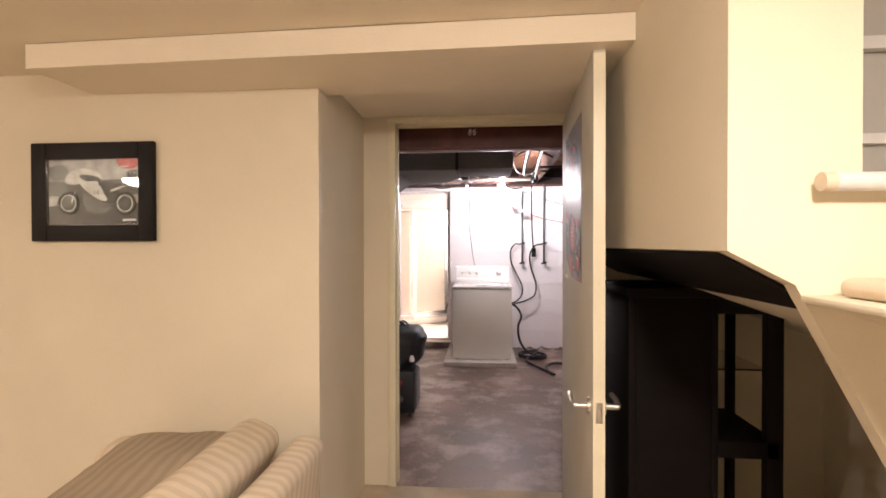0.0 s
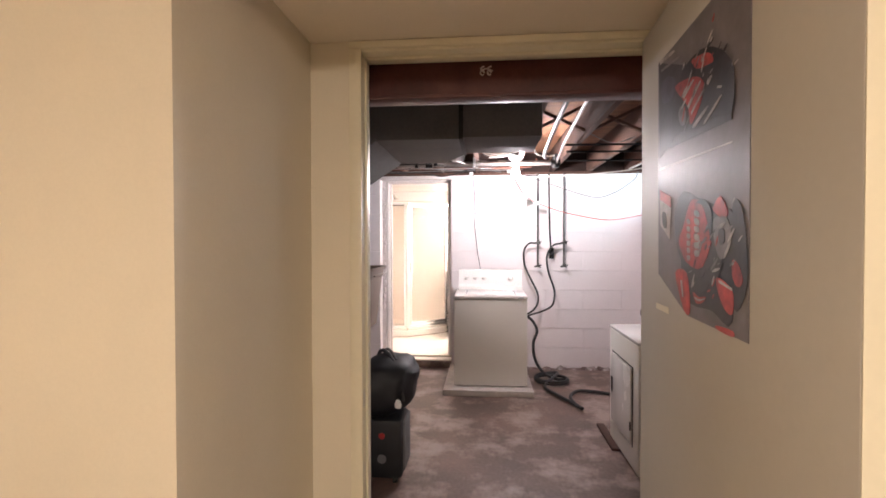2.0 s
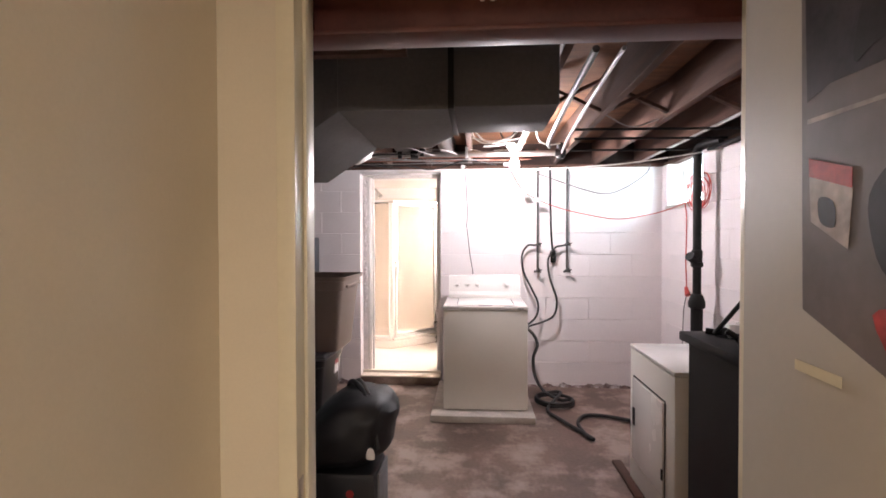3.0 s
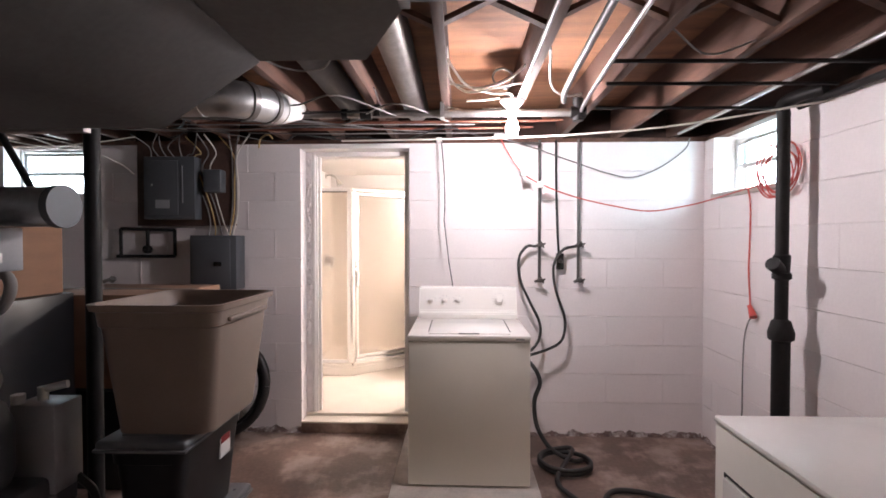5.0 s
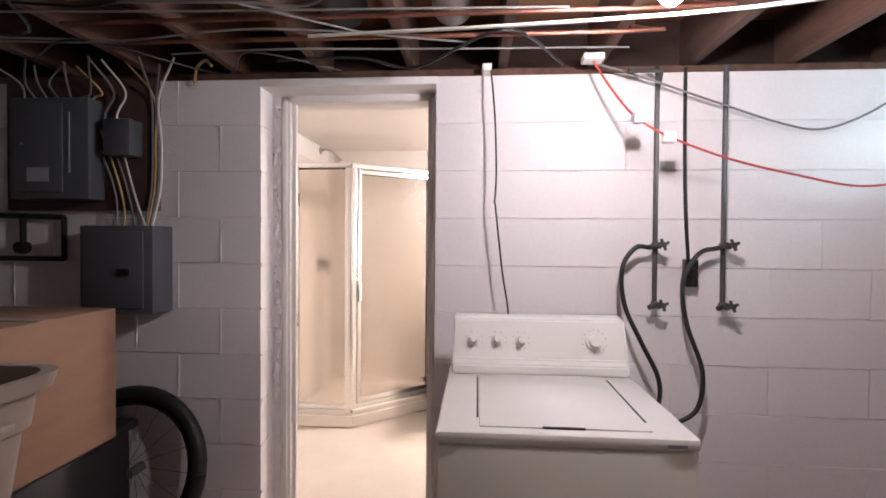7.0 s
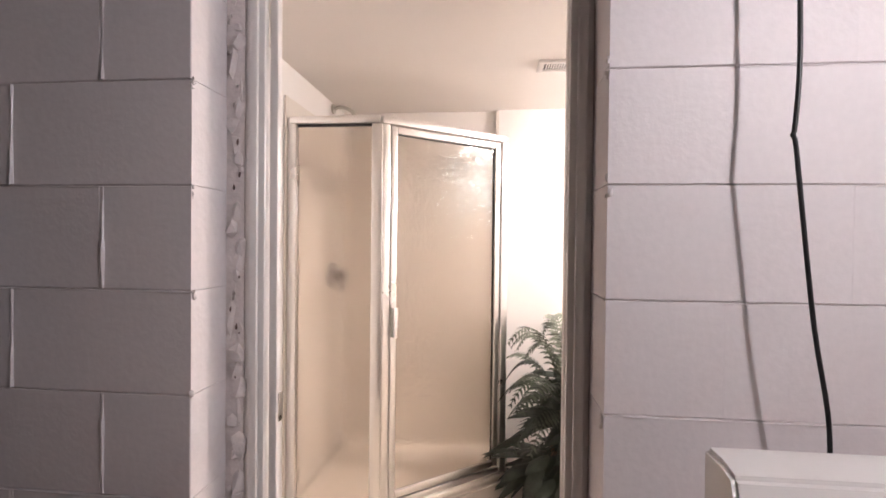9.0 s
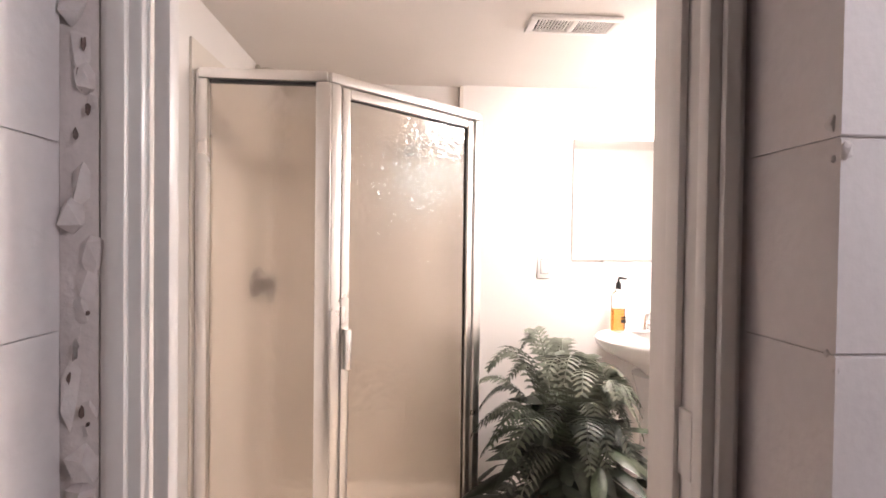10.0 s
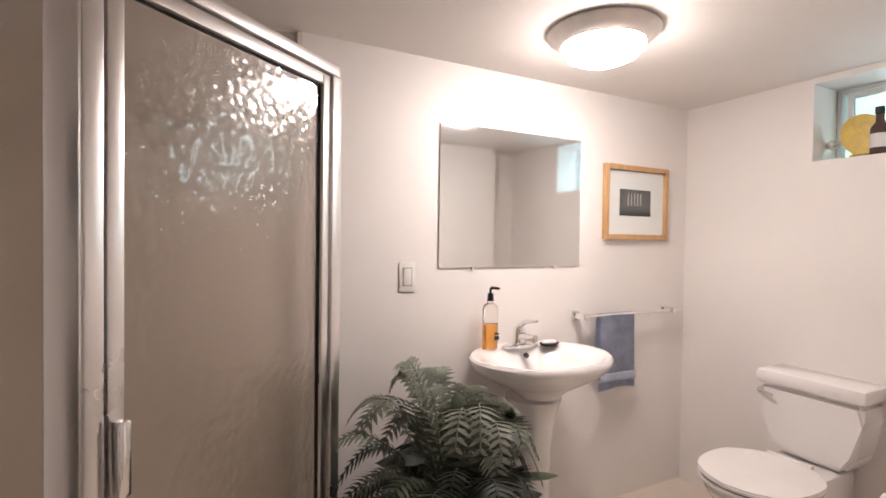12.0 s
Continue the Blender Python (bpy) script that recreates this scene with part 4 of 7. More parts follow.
def tap(x, z, side=-1):
    root = thing("water_tap", (x, 6.39, z), "dark tarnished hose tap with a cross handle on the pipe", "tap", "laundry taps")
    part("body", rods(((x, 6.40, z), (x, 6.345, z - 0.004), 0.014), ((x, 6.365, z), (x + side * 0.035, 6.355, z - 0.012), 0.011)), M["pipe_dark"], root)
    hb = bmesh.new()
    for k in range(4):
        a = k * math.pi / 2 + 0.4
        add_rod(hb, (x + 0.012, 6.335, z), (x + 0.012 + 0.024 * math.cos(a), 6.332, z + 0.024 * math.sin(a)), 0.006, seg=8)
    add_rod(hb, (x + 0.012, 6.34, z), (x + 0.012, 6.322, z), 0.011)
    part("handle", hb, M["pipe_dark"], root, "dull metal cross handle")


for px in (0.475, 0.748):
    solid("supply_pipe", tubes(([(px, 6.392, 2.10), (px, 6.392, 1.5), (px, 6.392, 1.12)], 0.0105), steps=2), M["pipe_dark"], "dark vertical water pipe on the block wall", "pipe", "supply pipes")
    tap(px, 1.365)
    tap(px, 1.118)
outlet = thing("wall_outlet", (0.62, 6.40, 1.25), "black surface outlet box at the end of a conduit", "outlet")
part("conduit", tubes(([(0.592, 6.405, 2.10), (0.594, 6.405, 1.8), (0.602, 6.405, 1.5), (0.615, 6.405, 1.30)], 0.008), steps=4), M["iron"], outlet)
part("box", boxes((0.595, 0.645, 6.375, 6.42, 1.19, 1.305), r=0.005), M["black_gloss"], outlet)
part("socket", rods(((0.62, 6.376, 1.25), (0.62, 6.370, 1.25), 0.015)), M["iron"], outlet)
run("fill_hose", [(0.44, 6.355, 1.353), (0.38, 6.34, 1.352), (0.325, 6.33, 1.27), (0.335, 6.33, 1.12), (0.40, 6.32, 0.97), (0.465, 6.31, 0.83), (0.462, 6.30, 0.72), (0.40, 6.28, 0.64), (0.30, 6.257, 0.60)], 0.0095, M["rubber"],
    "black rubber washing machine fill hose", "hose", "fill hoses")
run("fill_hose", [(0.713, 6.355, 1.353), (0.63, 6.34, 1.33), (0.565, 6.33, 1.22), (0.58, 6.33, 1.05), (0.64, 6.32, 0.86), (0.62, 6.31, 0.71), (0.52, 6.30, 0.645), (0.40, 6.28, 0.61), (0.29, 6.258, 0.57)], 0.0095, M["rubber"],
    "black rubber washing machine fill hose", "hose", "fill hoses")
drain = [(0.31, 6.262, 0.62), (0.40, 6.20, 0.56), (0.445, 6.16, 0.46), (0.405, 6.14, 0.34), (0.42, 6.11, 0.18), (0.50, 6.06, 0.06), (0.62, 5.98, 0.022)]
for a in range(17):
    ang = 0.5 - a * 0.75
    drain.append((0.56 + 0.155 * math.cos(ang), 5.93 + 0.14 * math.sin(ang), 0.020 + 0.0024 * a))
drain += [(0.47, 5.72, 0.03), (0.55, 5.50, 0.02), (0.68, 5.22, 0.02), (0.70, 5.16, 0.02), (0.67, 5.24, 0.02), (0.66, 5.46, 0.02), (0.75, 5.62, 0.02), (0.90, 5.62, 0.02), (1.10, 5.52, 0.02)]
run("drain_hose", drain, 0.0140, M["rubber"], "thick black drain hose coiled on the concrete floor", "hose", steps=5)

# wires down the block wall
run("black_wall_wire", [(-0.215, 6.36, 2.10), (-0.205, 6.333, 1.99), (-0.195, 6.328, 1.86), (-0.189, 6.328, 1.66), (-0.194, 6.328, 1.552), (-0.197, 6.328, 1.537), (-0.192, 6.328, 1.52), (-0.180, 6.328, 1.41), (-0.160, 6.328, 1.24), (-0.138, 6.328, 1.11), (-0.133, 6.328, 1.02)], 0.0037, M["cable_black"],
    "black wire hanging in front of the white block wall", "wire", steps=4)
solid("wire_plug", boxes((-0.25, -0.21, 6.35, 6.42, 2.085, 2.115), r=0.004), M["matboard"], "small white connector at the wall top", "connector")

# orange extension cord
cord = thing("extension_cord", (0.9, 6.2, 1.6), "orange extension cord slung along the walls with a coiled end", "extension cord")
part("cord", tubes(([(0.19, 6.30, 2.10), (0.25, 6.25, 1.97), (0.32, 6.2, 1.855), (0.43, 6.18, 1.775), (0.66, 6.18, 1.685), (0.92, 6.2, 1.625), (1.19, 6.26, 1.592), (1.48, 6.34, 1.635), (1.605, 6.30, 1.668), (1.607, 5.90, 1.70),
                     (1.60, 5.72, 1.71)], 0.0045), steps=5), M["orange_cord"], cord)
part("drop", tubes(([(1.605, 5.87, 1.705), (1.612, 5.855, 1.60), (1.614, 5.86, 1.40), (1.614, 5.868, 1.22), (1.612, 5.85, 1.06), (1.605, 5.835, 1.01)], 0.005), steps=5), M["orange_cord"], cord)
bm = bmesh.new()
add_rod(bm, (1.604, 5.84, 1.015), (1.598, 5.79, 0.955), 0.012, 0.022, 10)
part("plug", bm, M["orange_cord"], cord)
random.seed(4)
coil = bmesh.new()
loop = []
for a in range(64):
    ang = a * 0.7
    k = 1 + 0.13 * math.sin(a * 0.53) + 0.06 * math.sin(a * 2.3)
    loop.append((1.578 + 0.03 * math.sin(a * 0.37), 5.575 + 0.13 * k * math.cos(ang), 1.765 + 0.128 * k * math.sin(ang)))
add_tube(coil, loop, 0.0036, 4, 7)
part("coil", coil, M["orange_cord"], cord, "coil of orange-red cord hung by the pipe")
for px, pz in ((0.335, 1.84), (0.445, 1.765)):
    solid("cord_tap", boxes((px - 0.022, px + 0.022, 6.165, 6.205, pz - 0.02, pz + 0.02), r=0.006), M["matboard"], "white plug-in adapter on the extension cord", "adapter", "adapters")
solid("cord_box", boxes((0.15, 0.23, 6.27, 6.34, 2.095, 2.122), r=0.005), M["matboard"], "white junction box at the wall top", "junction box")
run("grey_lead", [(1.60, 5.79, 0.955), (1.612, 5.86, 0.92), (1.614, 5.905, 0.80), (1.612, 5.915, 0.55), (1.613, 5.92, 0.34), (1.60, 5.95, 0.02)], 0.004, M["cable_grey"], "thin grey lead hanging down the wall", "cable")
run("slung_cable", [(0.20, 6.33, 2.10), (0.40, 6.36, 2.05), (0.72, 6.36, 1.935), (0.95, 6.37, 1.86), (1.12, 6.38, 1.835), (1.30, 6.38, 1.90), (1.47, 6.39, 2.02), (1.50, 6.36, 2.10)], 0.0045, M["cable_grey"], "thin grey cable sagging across the wall", "cable")

# soil stack
stack = thing("soil_pipe", (1.49, 5.39, 0), "black cast iron soil pipe with hubs beside the wall", "pipe")
part("pipe", rods(((1.49, 5.39, 0.0), (1.49, 5.39, 0.95), 0.040), ((1.49, 5.39, 0.95), (1.49, 5.39, 2.02), 0.029), seg=20), M["iron"], stack)
bm = bmesh.new()
add_lathe(bm, [(0.041, 0), (0.056, 0.012), (0.058, 0.045), (0.050, 0.07), (0.042, 0.10), (0.029, 0.11)], (1.49, 5.39, 0.90), 20)
part("hub", bm, M["iron"], stack)
bm = bmesh.new()
add_lathe(bm, [(0.0295, -0.07), (0.042, -0.06), (0.042, -0.035), (0.034, -0.03), (0.038, 0.05), (0.0295, 0.06)], (1.49, 5.39, 1.27), 20)
add_rod(bm, (1.49, 5.39, 1.24), (1.42, 5.35, 1.285), 0.030, 0.034, 16)
part("branch", bm, M["iron"], stack)
part("bend", tubes(([(1.49, 5.39, 2.0), (1.495, 5.40, 2.06), (1.53, 5.36, 2.085), (1.585, 5.25, 2.09)], 0.030), steps=5, seg=16), M["iron"], stack)
run("wall_pipe", [(1.585, 5.42, 2.055), (1.585, 4.6, 2.05), (1.585, 3.2, 2.045)], 0.017, M["iron"], "black iron pipe along the top of the block wall", "pipe", steps=2)

# ---- dryer and the black cabinet beside it ----
dryer = thing("dryer", (1.13, 4.38, 0), "white front-loading clothes dryer against the block wall", "dryer")
DX0, DX1, DY0, DY1 = 0.79, 1.50, 4.03, 4.655
part("body", boxes((DX0, DX1, DY0, DY1, 0.02, 0.772), r=0.008), M["enamel_side"], dryer)
part("top", boxes((DX0 - 0.006, DX1, DY0 - 0.004, DY1 + 0.004, 0.775, 0.797), r=0.010), M["enamel"], dryer)
dd = part("door", boxes((DX0 - 0.014, DX0 - 0.002, 4.14, 4.58, 0.16, 0.62), r=0.005), M["enamel"], dryer)
part("handle", boxes((DX0 - 0.020, DX0 - 0.013, 4.53, 4.56, 0.36, 0.46), r=0.003), M["seam"], dd)
part("seam", boxes((DX0 - 0.0035, DX0 - 0.001, 4.13, 4.138, 0.15, 0.63), (DX0 - 0.0035, DX0 - 0.001, 4.582, 4.59, 0.15, 0.63), (DX0 - 0.0035, DX0 - 0.001, 4.13, 4.59, 0.623, 0.630)), M["seam"], dryer)
part("hinge", boxes((DX0 - 0.018, DX0 - 0.012, 4.132, 4.146, 0.25, 0.30)), M["iron"], dryer)
part("console", boxes((1.37, 1.50, DY0 + 0.01, DY1 - 0.01, 0.798, 0.93), r=0.012), M["enamel"], dryer)
for fy in (DY0 + 0.06, DY1 - 0.06):
    for fx in (DX0 + 0.06, DX1 - 0.06):
        part("foot", rods(((fx, fy, 0), (fx, fy, 0.022), 0.02)), M["rubber"], dryer)
solid("floor_plank", boxes((0.745, 0.80, 4.42, 4.86, 0.0, 0.018), r=0.003), M["joist"], "short wooden plank lying on the concrete by the dryer", "plank")
cab = thing("black_cabinet", (1.05, 3.78, 0), "black laminate cabinet with an overhanging top beside the dryer", "cabinet")
for cx0 in (0.80, 1.38):
    part("side", boxes((cx0, cx0 + 0.02, 3.42, 3.91, 0.0, 0.965)), M["black_case"], cab)
part("back", boxes((0.82, 1.38, 3.895, 3.91, 0.02, 0.965)), M["black_case"], cab)
for cz0 in (0.46, 0.03):
    part("shelf", boxes((0.82, 1.38, 3.43, 3.894, cz0, cz0 + 0.02)), M["black_case"], cab)
part("top", boxes((0.765, 1.43, 3.40, 3.93, 0.967, 1.005), r=0.006), M["black_case"], cab)
solid("toolbox", boxes((0.845, 1.2, 3.52, 3.8, 0.05, 0.25), r=0.02), M["red"], "red box on the cabinet's bottom shelf", "box")
junk = thing("hand_tools", (0.93, 3.82, 1.006), "small heap of dark tools and metal parts on the cabinet", "tools")
random.seed(8)
for n in range(11):
    c = Vector((0.86 + random.uniform(0, 0.22), 3.57 + random.uniform(0, 0.28), 1.012))
    d = Vector((random.uniform(-1, 1), random.uniform(-1, 1), random.uniform(0.0, 0.5))).normalized() * random.uniform(0.05, 0.12)
    part("tool", build(lambda bm: (add_rod(bm, c, c + d, random.uniform(0.006, 0.014)), add_box(bm, c.x - 0.02, c.x + 0.02, c.y - 0.015, c.y + 0.015, 1.006, 1.03 + random.uniform(0, 0.03), r=0.003))),
         M[random.choice(["iron", "steel_pipe", "black_gloss", "matboard"])], junk)
solid("lever_bar", rods(((0.86, 3.82, 1.012), (0.98, 3.74, 1.22), 0.009)), M["iron"], "dark steel bar leaning above the cabinet", "bar")

# ---- luggage by the door ----
case = thing("suitcase", (-0.68, 4.05, 0), "black upright suitcase with a grey side and a red badge", "suitcase")
part("shell", boxes((-0.92, -0.585, 3.86, 4.12, 0.03, 0.37), r=0.03), M["nylon"], case)
part("side_panel", boxes((-0.586, -0.575, 3.90, 4.10, 0.07, 0.35), r=0.004), M["grey_fabric"], case)
part("badge", rods(((-0.70, 3.861, 0.28), (-0.70, 3.856, 0.28), 0.018)), M["red"], case)
part("emblem", build(lambda bm: (add_rod(bm, (-0.70, 3.861, 0.15), (-0.70, 3.856, 0.15), 0.026), )), M["grey_fabric"], case)
for wx in (-0.88, -0.63):
    for wy in (3.9, 4.08):
        part("wheel", rods(((wx - 0.012, wy, 0.02), (wx + 0.012, wy, 0.02), 0.02)), M["rubber"], case)
bag = thing("duffel_bag", (-0.72, 4.05, 0.42), "black nylon duffel bag with a white tag on the suitcase", "bag")
bm = bmesh.new()
made = bmesh.ops.create_icosphere(bm, subdivisions=4, radius=1.0)["verts"]
for v in made:
    n = noise.noise(v.co * 2.3) * 0.10 + noise.noise(v.co * 6) * 0.04
    p = v.co * (1 + n)
    p = Vector((math.copysign(abs(p.x) ** 0.8, p.x), math.copysign(abs(p.y) ** 0.8, p.y), math.copysign(abs(p.z) ** 0.75, p.z)))
    v.co = Vector((-0.76 + p.x * 0.225 + 0.06 * max(0, p.z), 4.05 + p.y * 0.225, 0.515 + p.z * 0.172 - 0.10 * max(0, -p.x) ** 2))
part("body", bm, M["nylon"], bag)
part("tag", build(lambda bm: add_lathe(bm, [(0, -0.004), (0.018, 0.0), (0.02, 0.02), (0.012, 0.045), (0, 0.05)], (-0.60, 3.826, 0.44), 12, 1, 0.25)), M["label"], bag, "white tag")
part("strap", tubes(([(-0.58, 3.88, 0.46), (-0.62, 3.93, 0.62), (-0.70, 4.02, 0.70), (-0.76, 4.12, 0.69), (-0.80, 4.2, 0.62)], 0.012), steps=6), M["nylon"], bag)
part("handle", tubes(([(-0.64, 3.98, 0.672), (-0.67, 4.02, 0.705), (-0.71, 4.08, 0.712), (-0.74, 4.12, 0.69)], 0.008), steps=6), M["grey_fabric"], bag)
part("pocket", build(lambda bm: add_box(bm, -0.585, -0.555, 3.97, 4.12, 0.50, 0.64, r=0.012)), M["grey_fabric"], bag)


for lug in (case, bag):
    lug.matrix_basis = Matrix.Translation((0.035, 0, 0.012 if lug is bag else 0)) @ lug.matrix_basis

# ---- storage totes ----


def tub(bm, x0, x1, y0, y1, z0, z1, taper, wall=0.006, hollow=True):
    """A tapered open tub with rounded corners."""
    def ring(k, z, inset):
        r, out = 0.05, []
        a0, a1, b0, b1 = x0 + taper * (1 - k) + inset, x1 - taper * (1 - k) - inset, y0 + taper * (1 - k) + inset, y1 - taper * (1 - k) - inset
        for cx, cy, st in ((a1 - r, b1 - r, 0), (a0 + r, b1 - r, 90), (a0 + r, b0 + r, 180), (a1 - r, b0 + r, 270)):
            for s in range(6):
                an = radians(st + 18 * s)
                out.append(bm.verts.new((cx + r * math.cos(an), cy + r * math.sin(an), z)))
        return out
    h = z1 - z0
    rings = [ring(0, z0, 0), ring(0.82, z0 + 0.82 * h, 0), ring(0.83, z0 + 0.83 * h, -0.006), ring(0.94, z0 + 0.94 * h, -0.006), ring(0.95, z0 + 0.95 * h, -0.018), ring(1, z1, -0.02)]
    if hollow:
        rings += [ring(1, z1, -0.006), ring(0.95, z0 + 0.94 * h, 0.008), ring(0.0, z0 + wall, wall)]
    for a, b in zip(rings, rings[1:]):
        for k in range(len(a)):
            bm.faces.new((a[k], a[(k + 1) % len(a)], b[(k + 1) % len(a)], b[k]))
    bm.faces.new(rings[0][::-1])
    bm.faces.new(rings[-1])


def lidded_tote(x0, x1, y0, y1, z0, z1, label):
    root = thing("lidded_tote", ((x0 + x1) / 2, (y0 + y1) / 2, z0), label, "storage tote", "stacked totes")
    part("tub", build(lambda bm: tub(bm, x0, x1, y0, y1, z0, z1 - 0.03, 0.03, hollow=False)), M["tote_black"], root)
    part("lid", build(lambda m: (add_box(m, x0 - 0.025, x1 + 0.025, y0 - 0.025, y1 + 0.025, z1 - 0.034, z1 - 0.004, r=0.013, seg=3), add_box(m, x0 - 0.030, x1 + 0.030, y0 - 0.030, y1 + 0.030, z1 - 0.040, z1 - 0.029, r=0.005),
                                 add_box(m, x0 + 0.03, x1 - 0.03, y0 + 0.03, y1 - 0.03, z1 - 0.006, z1, r=0.003))), M["lid_dark"], root, "smoke-grey plastic lid")
    return root


t1 = lidded_tote(-1.26, -1.005, 4.53, 4.98, 0.0, 0.36, "black storage tote with a grey lid on the floor")
t2 = lidded_tote(-1.26, -1.005, 4.53, 4.98, 0.361, 0.74, "black storage tote with a grey lid and a price label")
lb = part("label", boxes((-1.0265, -1.012, 4.80, 4.88, 0.55, 0.64)), M["label"], t2)
part("stripe", boxes((-1.012, -1.0105, 4.805, 4.875, 0.605, 0.632)), M["red"], lb)
tote = thing("open_tote", (-1.28, 4.75, 0.741), "large open taupe plastic tote stacked on another tote", "storage tote", "stacked totes")
part("tub", build(lambda bm: tub(bm, -1.305, -0.885, 4.52, 4.99, 0.741, 1.185, 0.045)), M["tote"], tote)
part("handle", boxes((-0.884, -0.868, 4.60, 4.92, 1.118, 1.134), r=0.006), M["tote"], tote)

# cardboard box on a bin, wheel
dbin = thing("dark_bin", (-2.0, 5.9, 0), "dark storage bin on the concrete floor", "bin")
part("tub", boxes((-2.33, -1.74, 5.57, 6.28, 0.0, 0.56), r=0.02), M["tote_black"], dbin)
part("lid", boxes((-2.35, -1.72, 5.55, 6.30, 0.561, 0.60), r=0.01), M["tote_black"], dbin)
bx = thing("cardboard_box", (-2.0, 5.9, 0.601), "plain brown cardboard box standing on a dark bin", "cardboard box")
part("carton", boxes((-2.45, -1.665, 5.48, 6.10, 0.601, 1.105), r=0.004), M["card"], bx)
part("tape", boxes((-2.45, -1.664, 5.77, 5.82, 1.1045, 1.1075)), M["tote"], bx)
wheel = thing("bicycle_wheel", (-1.72, 6.22, 0), "black bicycle wheel leaning against the block wall", "wheel")
def torus(bm, c, R, r, tilt, seg=40):
    pts = [Vector((R * math.cos(2 * math.pi * k / seg), 0, R * math.sin(2 * math.pi * k / seg))) for k in range(seg + 1)]
    rot = Matrix.Rotation(tilt, 3, "X")
    add_tube(bm, [rot @ p + Vector(c) for p in pts], r, 1, 10)
part("tyre", build(lambda bm: torus(bm, (-1.77, 6.29, 0.37), 0.325, 0.032, radians(-14))), M["rubber"], wheel)
part("rim", build(lambda bm: torus(bm, (-1.77, 6.29, 0.37), 0.285, 0.012, radians(-14))), M["iron"], wheel)
bm = bmesh.new()
for k in range(16):
    a = 2 * math.pi * k / 16
    rot = Matrix.Rotation(radians(-14), 3, "X")
    add_rod(bm, Vector((-1.77, 6.29, 0.37)) + rot @ Vector((0.02 * math.cos(a + 1), 0.02, 0.02 * math.sin(a + 1))), Vector((-1.77, 6.29, 0.37)) + rot @ Vector((0.28 * math.cos(a), 0, 0.28 * math.sin(a))), 0.0015, seg=5)
add_rod(bm, (-1.73, 6.25, 0.375), (-1.73, 6.33, 0.375), 0.02)
part("spokes", bm, M["steel_pipe"], wheel)

# ---- electrical corner ----
structure("backing_board", boxes((-2.42, -1.70, 6.395, 6.421, 1.50, 2.088)), M["plywood_dark"], "dark plywood backing board on the wall", "board")
panel = thing("breaker_panel", (-2.11, 6.36, 1.53), "grey steel breaker panel with a paper label", "breaker panel")
part("cabinet", boxes((-2.31, -1.945, 6.30, 6.394, 1.545, 1.985), r=0.004), M["panel_grey"], panel)
pd = part("door", boxes((-2.285, -2.06, 6.292, 6.2995, 1.575, 1.955), r=0.003), M["panel_grey"], panel)
part("label", boxes((-2.22, -2.12, 6.289, 6.2915, 1.62, 1.68)), M["lid_grey"], pd)
part("latch", boxes((-2.25, -2.24, 6.287, 6.2915, 1.78, 1.79)), M["galv"], pd)
part("slot", boxes((-2.035, -2.028, 6.296, 6.2995, 1.66, 1.92)), M["lid_grey"], panel)
meter = solid("switch_box", boxes((-1.89, -1.765, 6.31, 6.394, 1.735, 1.895), r=0.008), M["panel_grey"], "small grey switch box beside the breaker panel", "switch box")
sub = thing("disconnect_panel", (-1.80, 6.36, 1.05), "grey steel disconnect box with a black switch", "breaker panel")
part("cabinet", boxes((-1.975, -1.645, 6.285, 6.422, 1.05, 1.43), r=0.004), M["panel_grey"], sub)
part("door", boxes((-1.955, -1.685, 6.278, 6.2845, 1.075, 1.405), r=0.003), M["panel_grey"], sub)
part("switch", boxes((-1.80, -1.745, 6.268, 6.2775, 1.215, 1.245), r=0.003), M["black_gloss"], sub)
gas = thing("gas_pipe_loop", (-2.35, 6.40, 1.28), "rusty square loop of gas pipe on the wall", "pipe")
part("loop", build(lambda bm: [add_rod(bm, a, b, 0.012) for a, b in zip([(-2.55, 6.40, 1.28), (-2.55, 6.40, 1.48), (-2.15, 6.40, 1.47), (-2.15, 6.40, 1.28)], [(-2.55, 6.40, 1.48), (-2.15, 6.40, 1.47), (-2.15, 6.40, 1.28), (-2.58, 6.40, 1.28)])]), M["iron"], gas)
part("valve", rods(((-2.35, 6.40, 1.47), (-2.35, 6.40, 1.30), 0.013), ((-2.37, 6.395, 1.33), (-2.33, 6.395, 1.33), 0.028)), M["iron"], gas)
random.seed(31)
for k in range(13):
    x0 = -2.28 + 0.055 * k
    top = (x0 + random.uniform(-0.08, 0.12), 6.28 + random.uniform(-0.06, 0.06), 2.13)
    if k < 5:
        pts = [top, (x0 + random.uniform(-0.05, 0.05), 6.33, 2.06), (x0, 6.345, 1.985)]
    elif k < 9:
        pts = [top, (x0 + 0.02, 6.36, 2.02), (x0 - 0.03, 6.37, 1.90 if k > 6 else 1.97), (-1.90 + 0.03 * (k - 5), 6.37, 1.65), (-1.87 + 0.035 * (k - 5), 6.37, 1.50), (-1.88 + 0.05 * (k - 5), 6.36, 1.43)]
    else:
        pts = [top, (-1.72 + 0.012 * k - 0.10, 6.375, 2.0), (-1.84 + 0.014 * k, 6.385, 1.8), (-1.845 + 0.014 * k, 6.385, 1.6), (-1.85 + 0.012 * k, 6.37, 1.43)]
    run("service_cable", pts, 0.0045, M[["cable_white", "cable_grey", "cable_yellow", "cable_grey"][k % 4] if k > 5 else "cable_grey"], "service cable running to the electric panels", "cable", "panel cables")
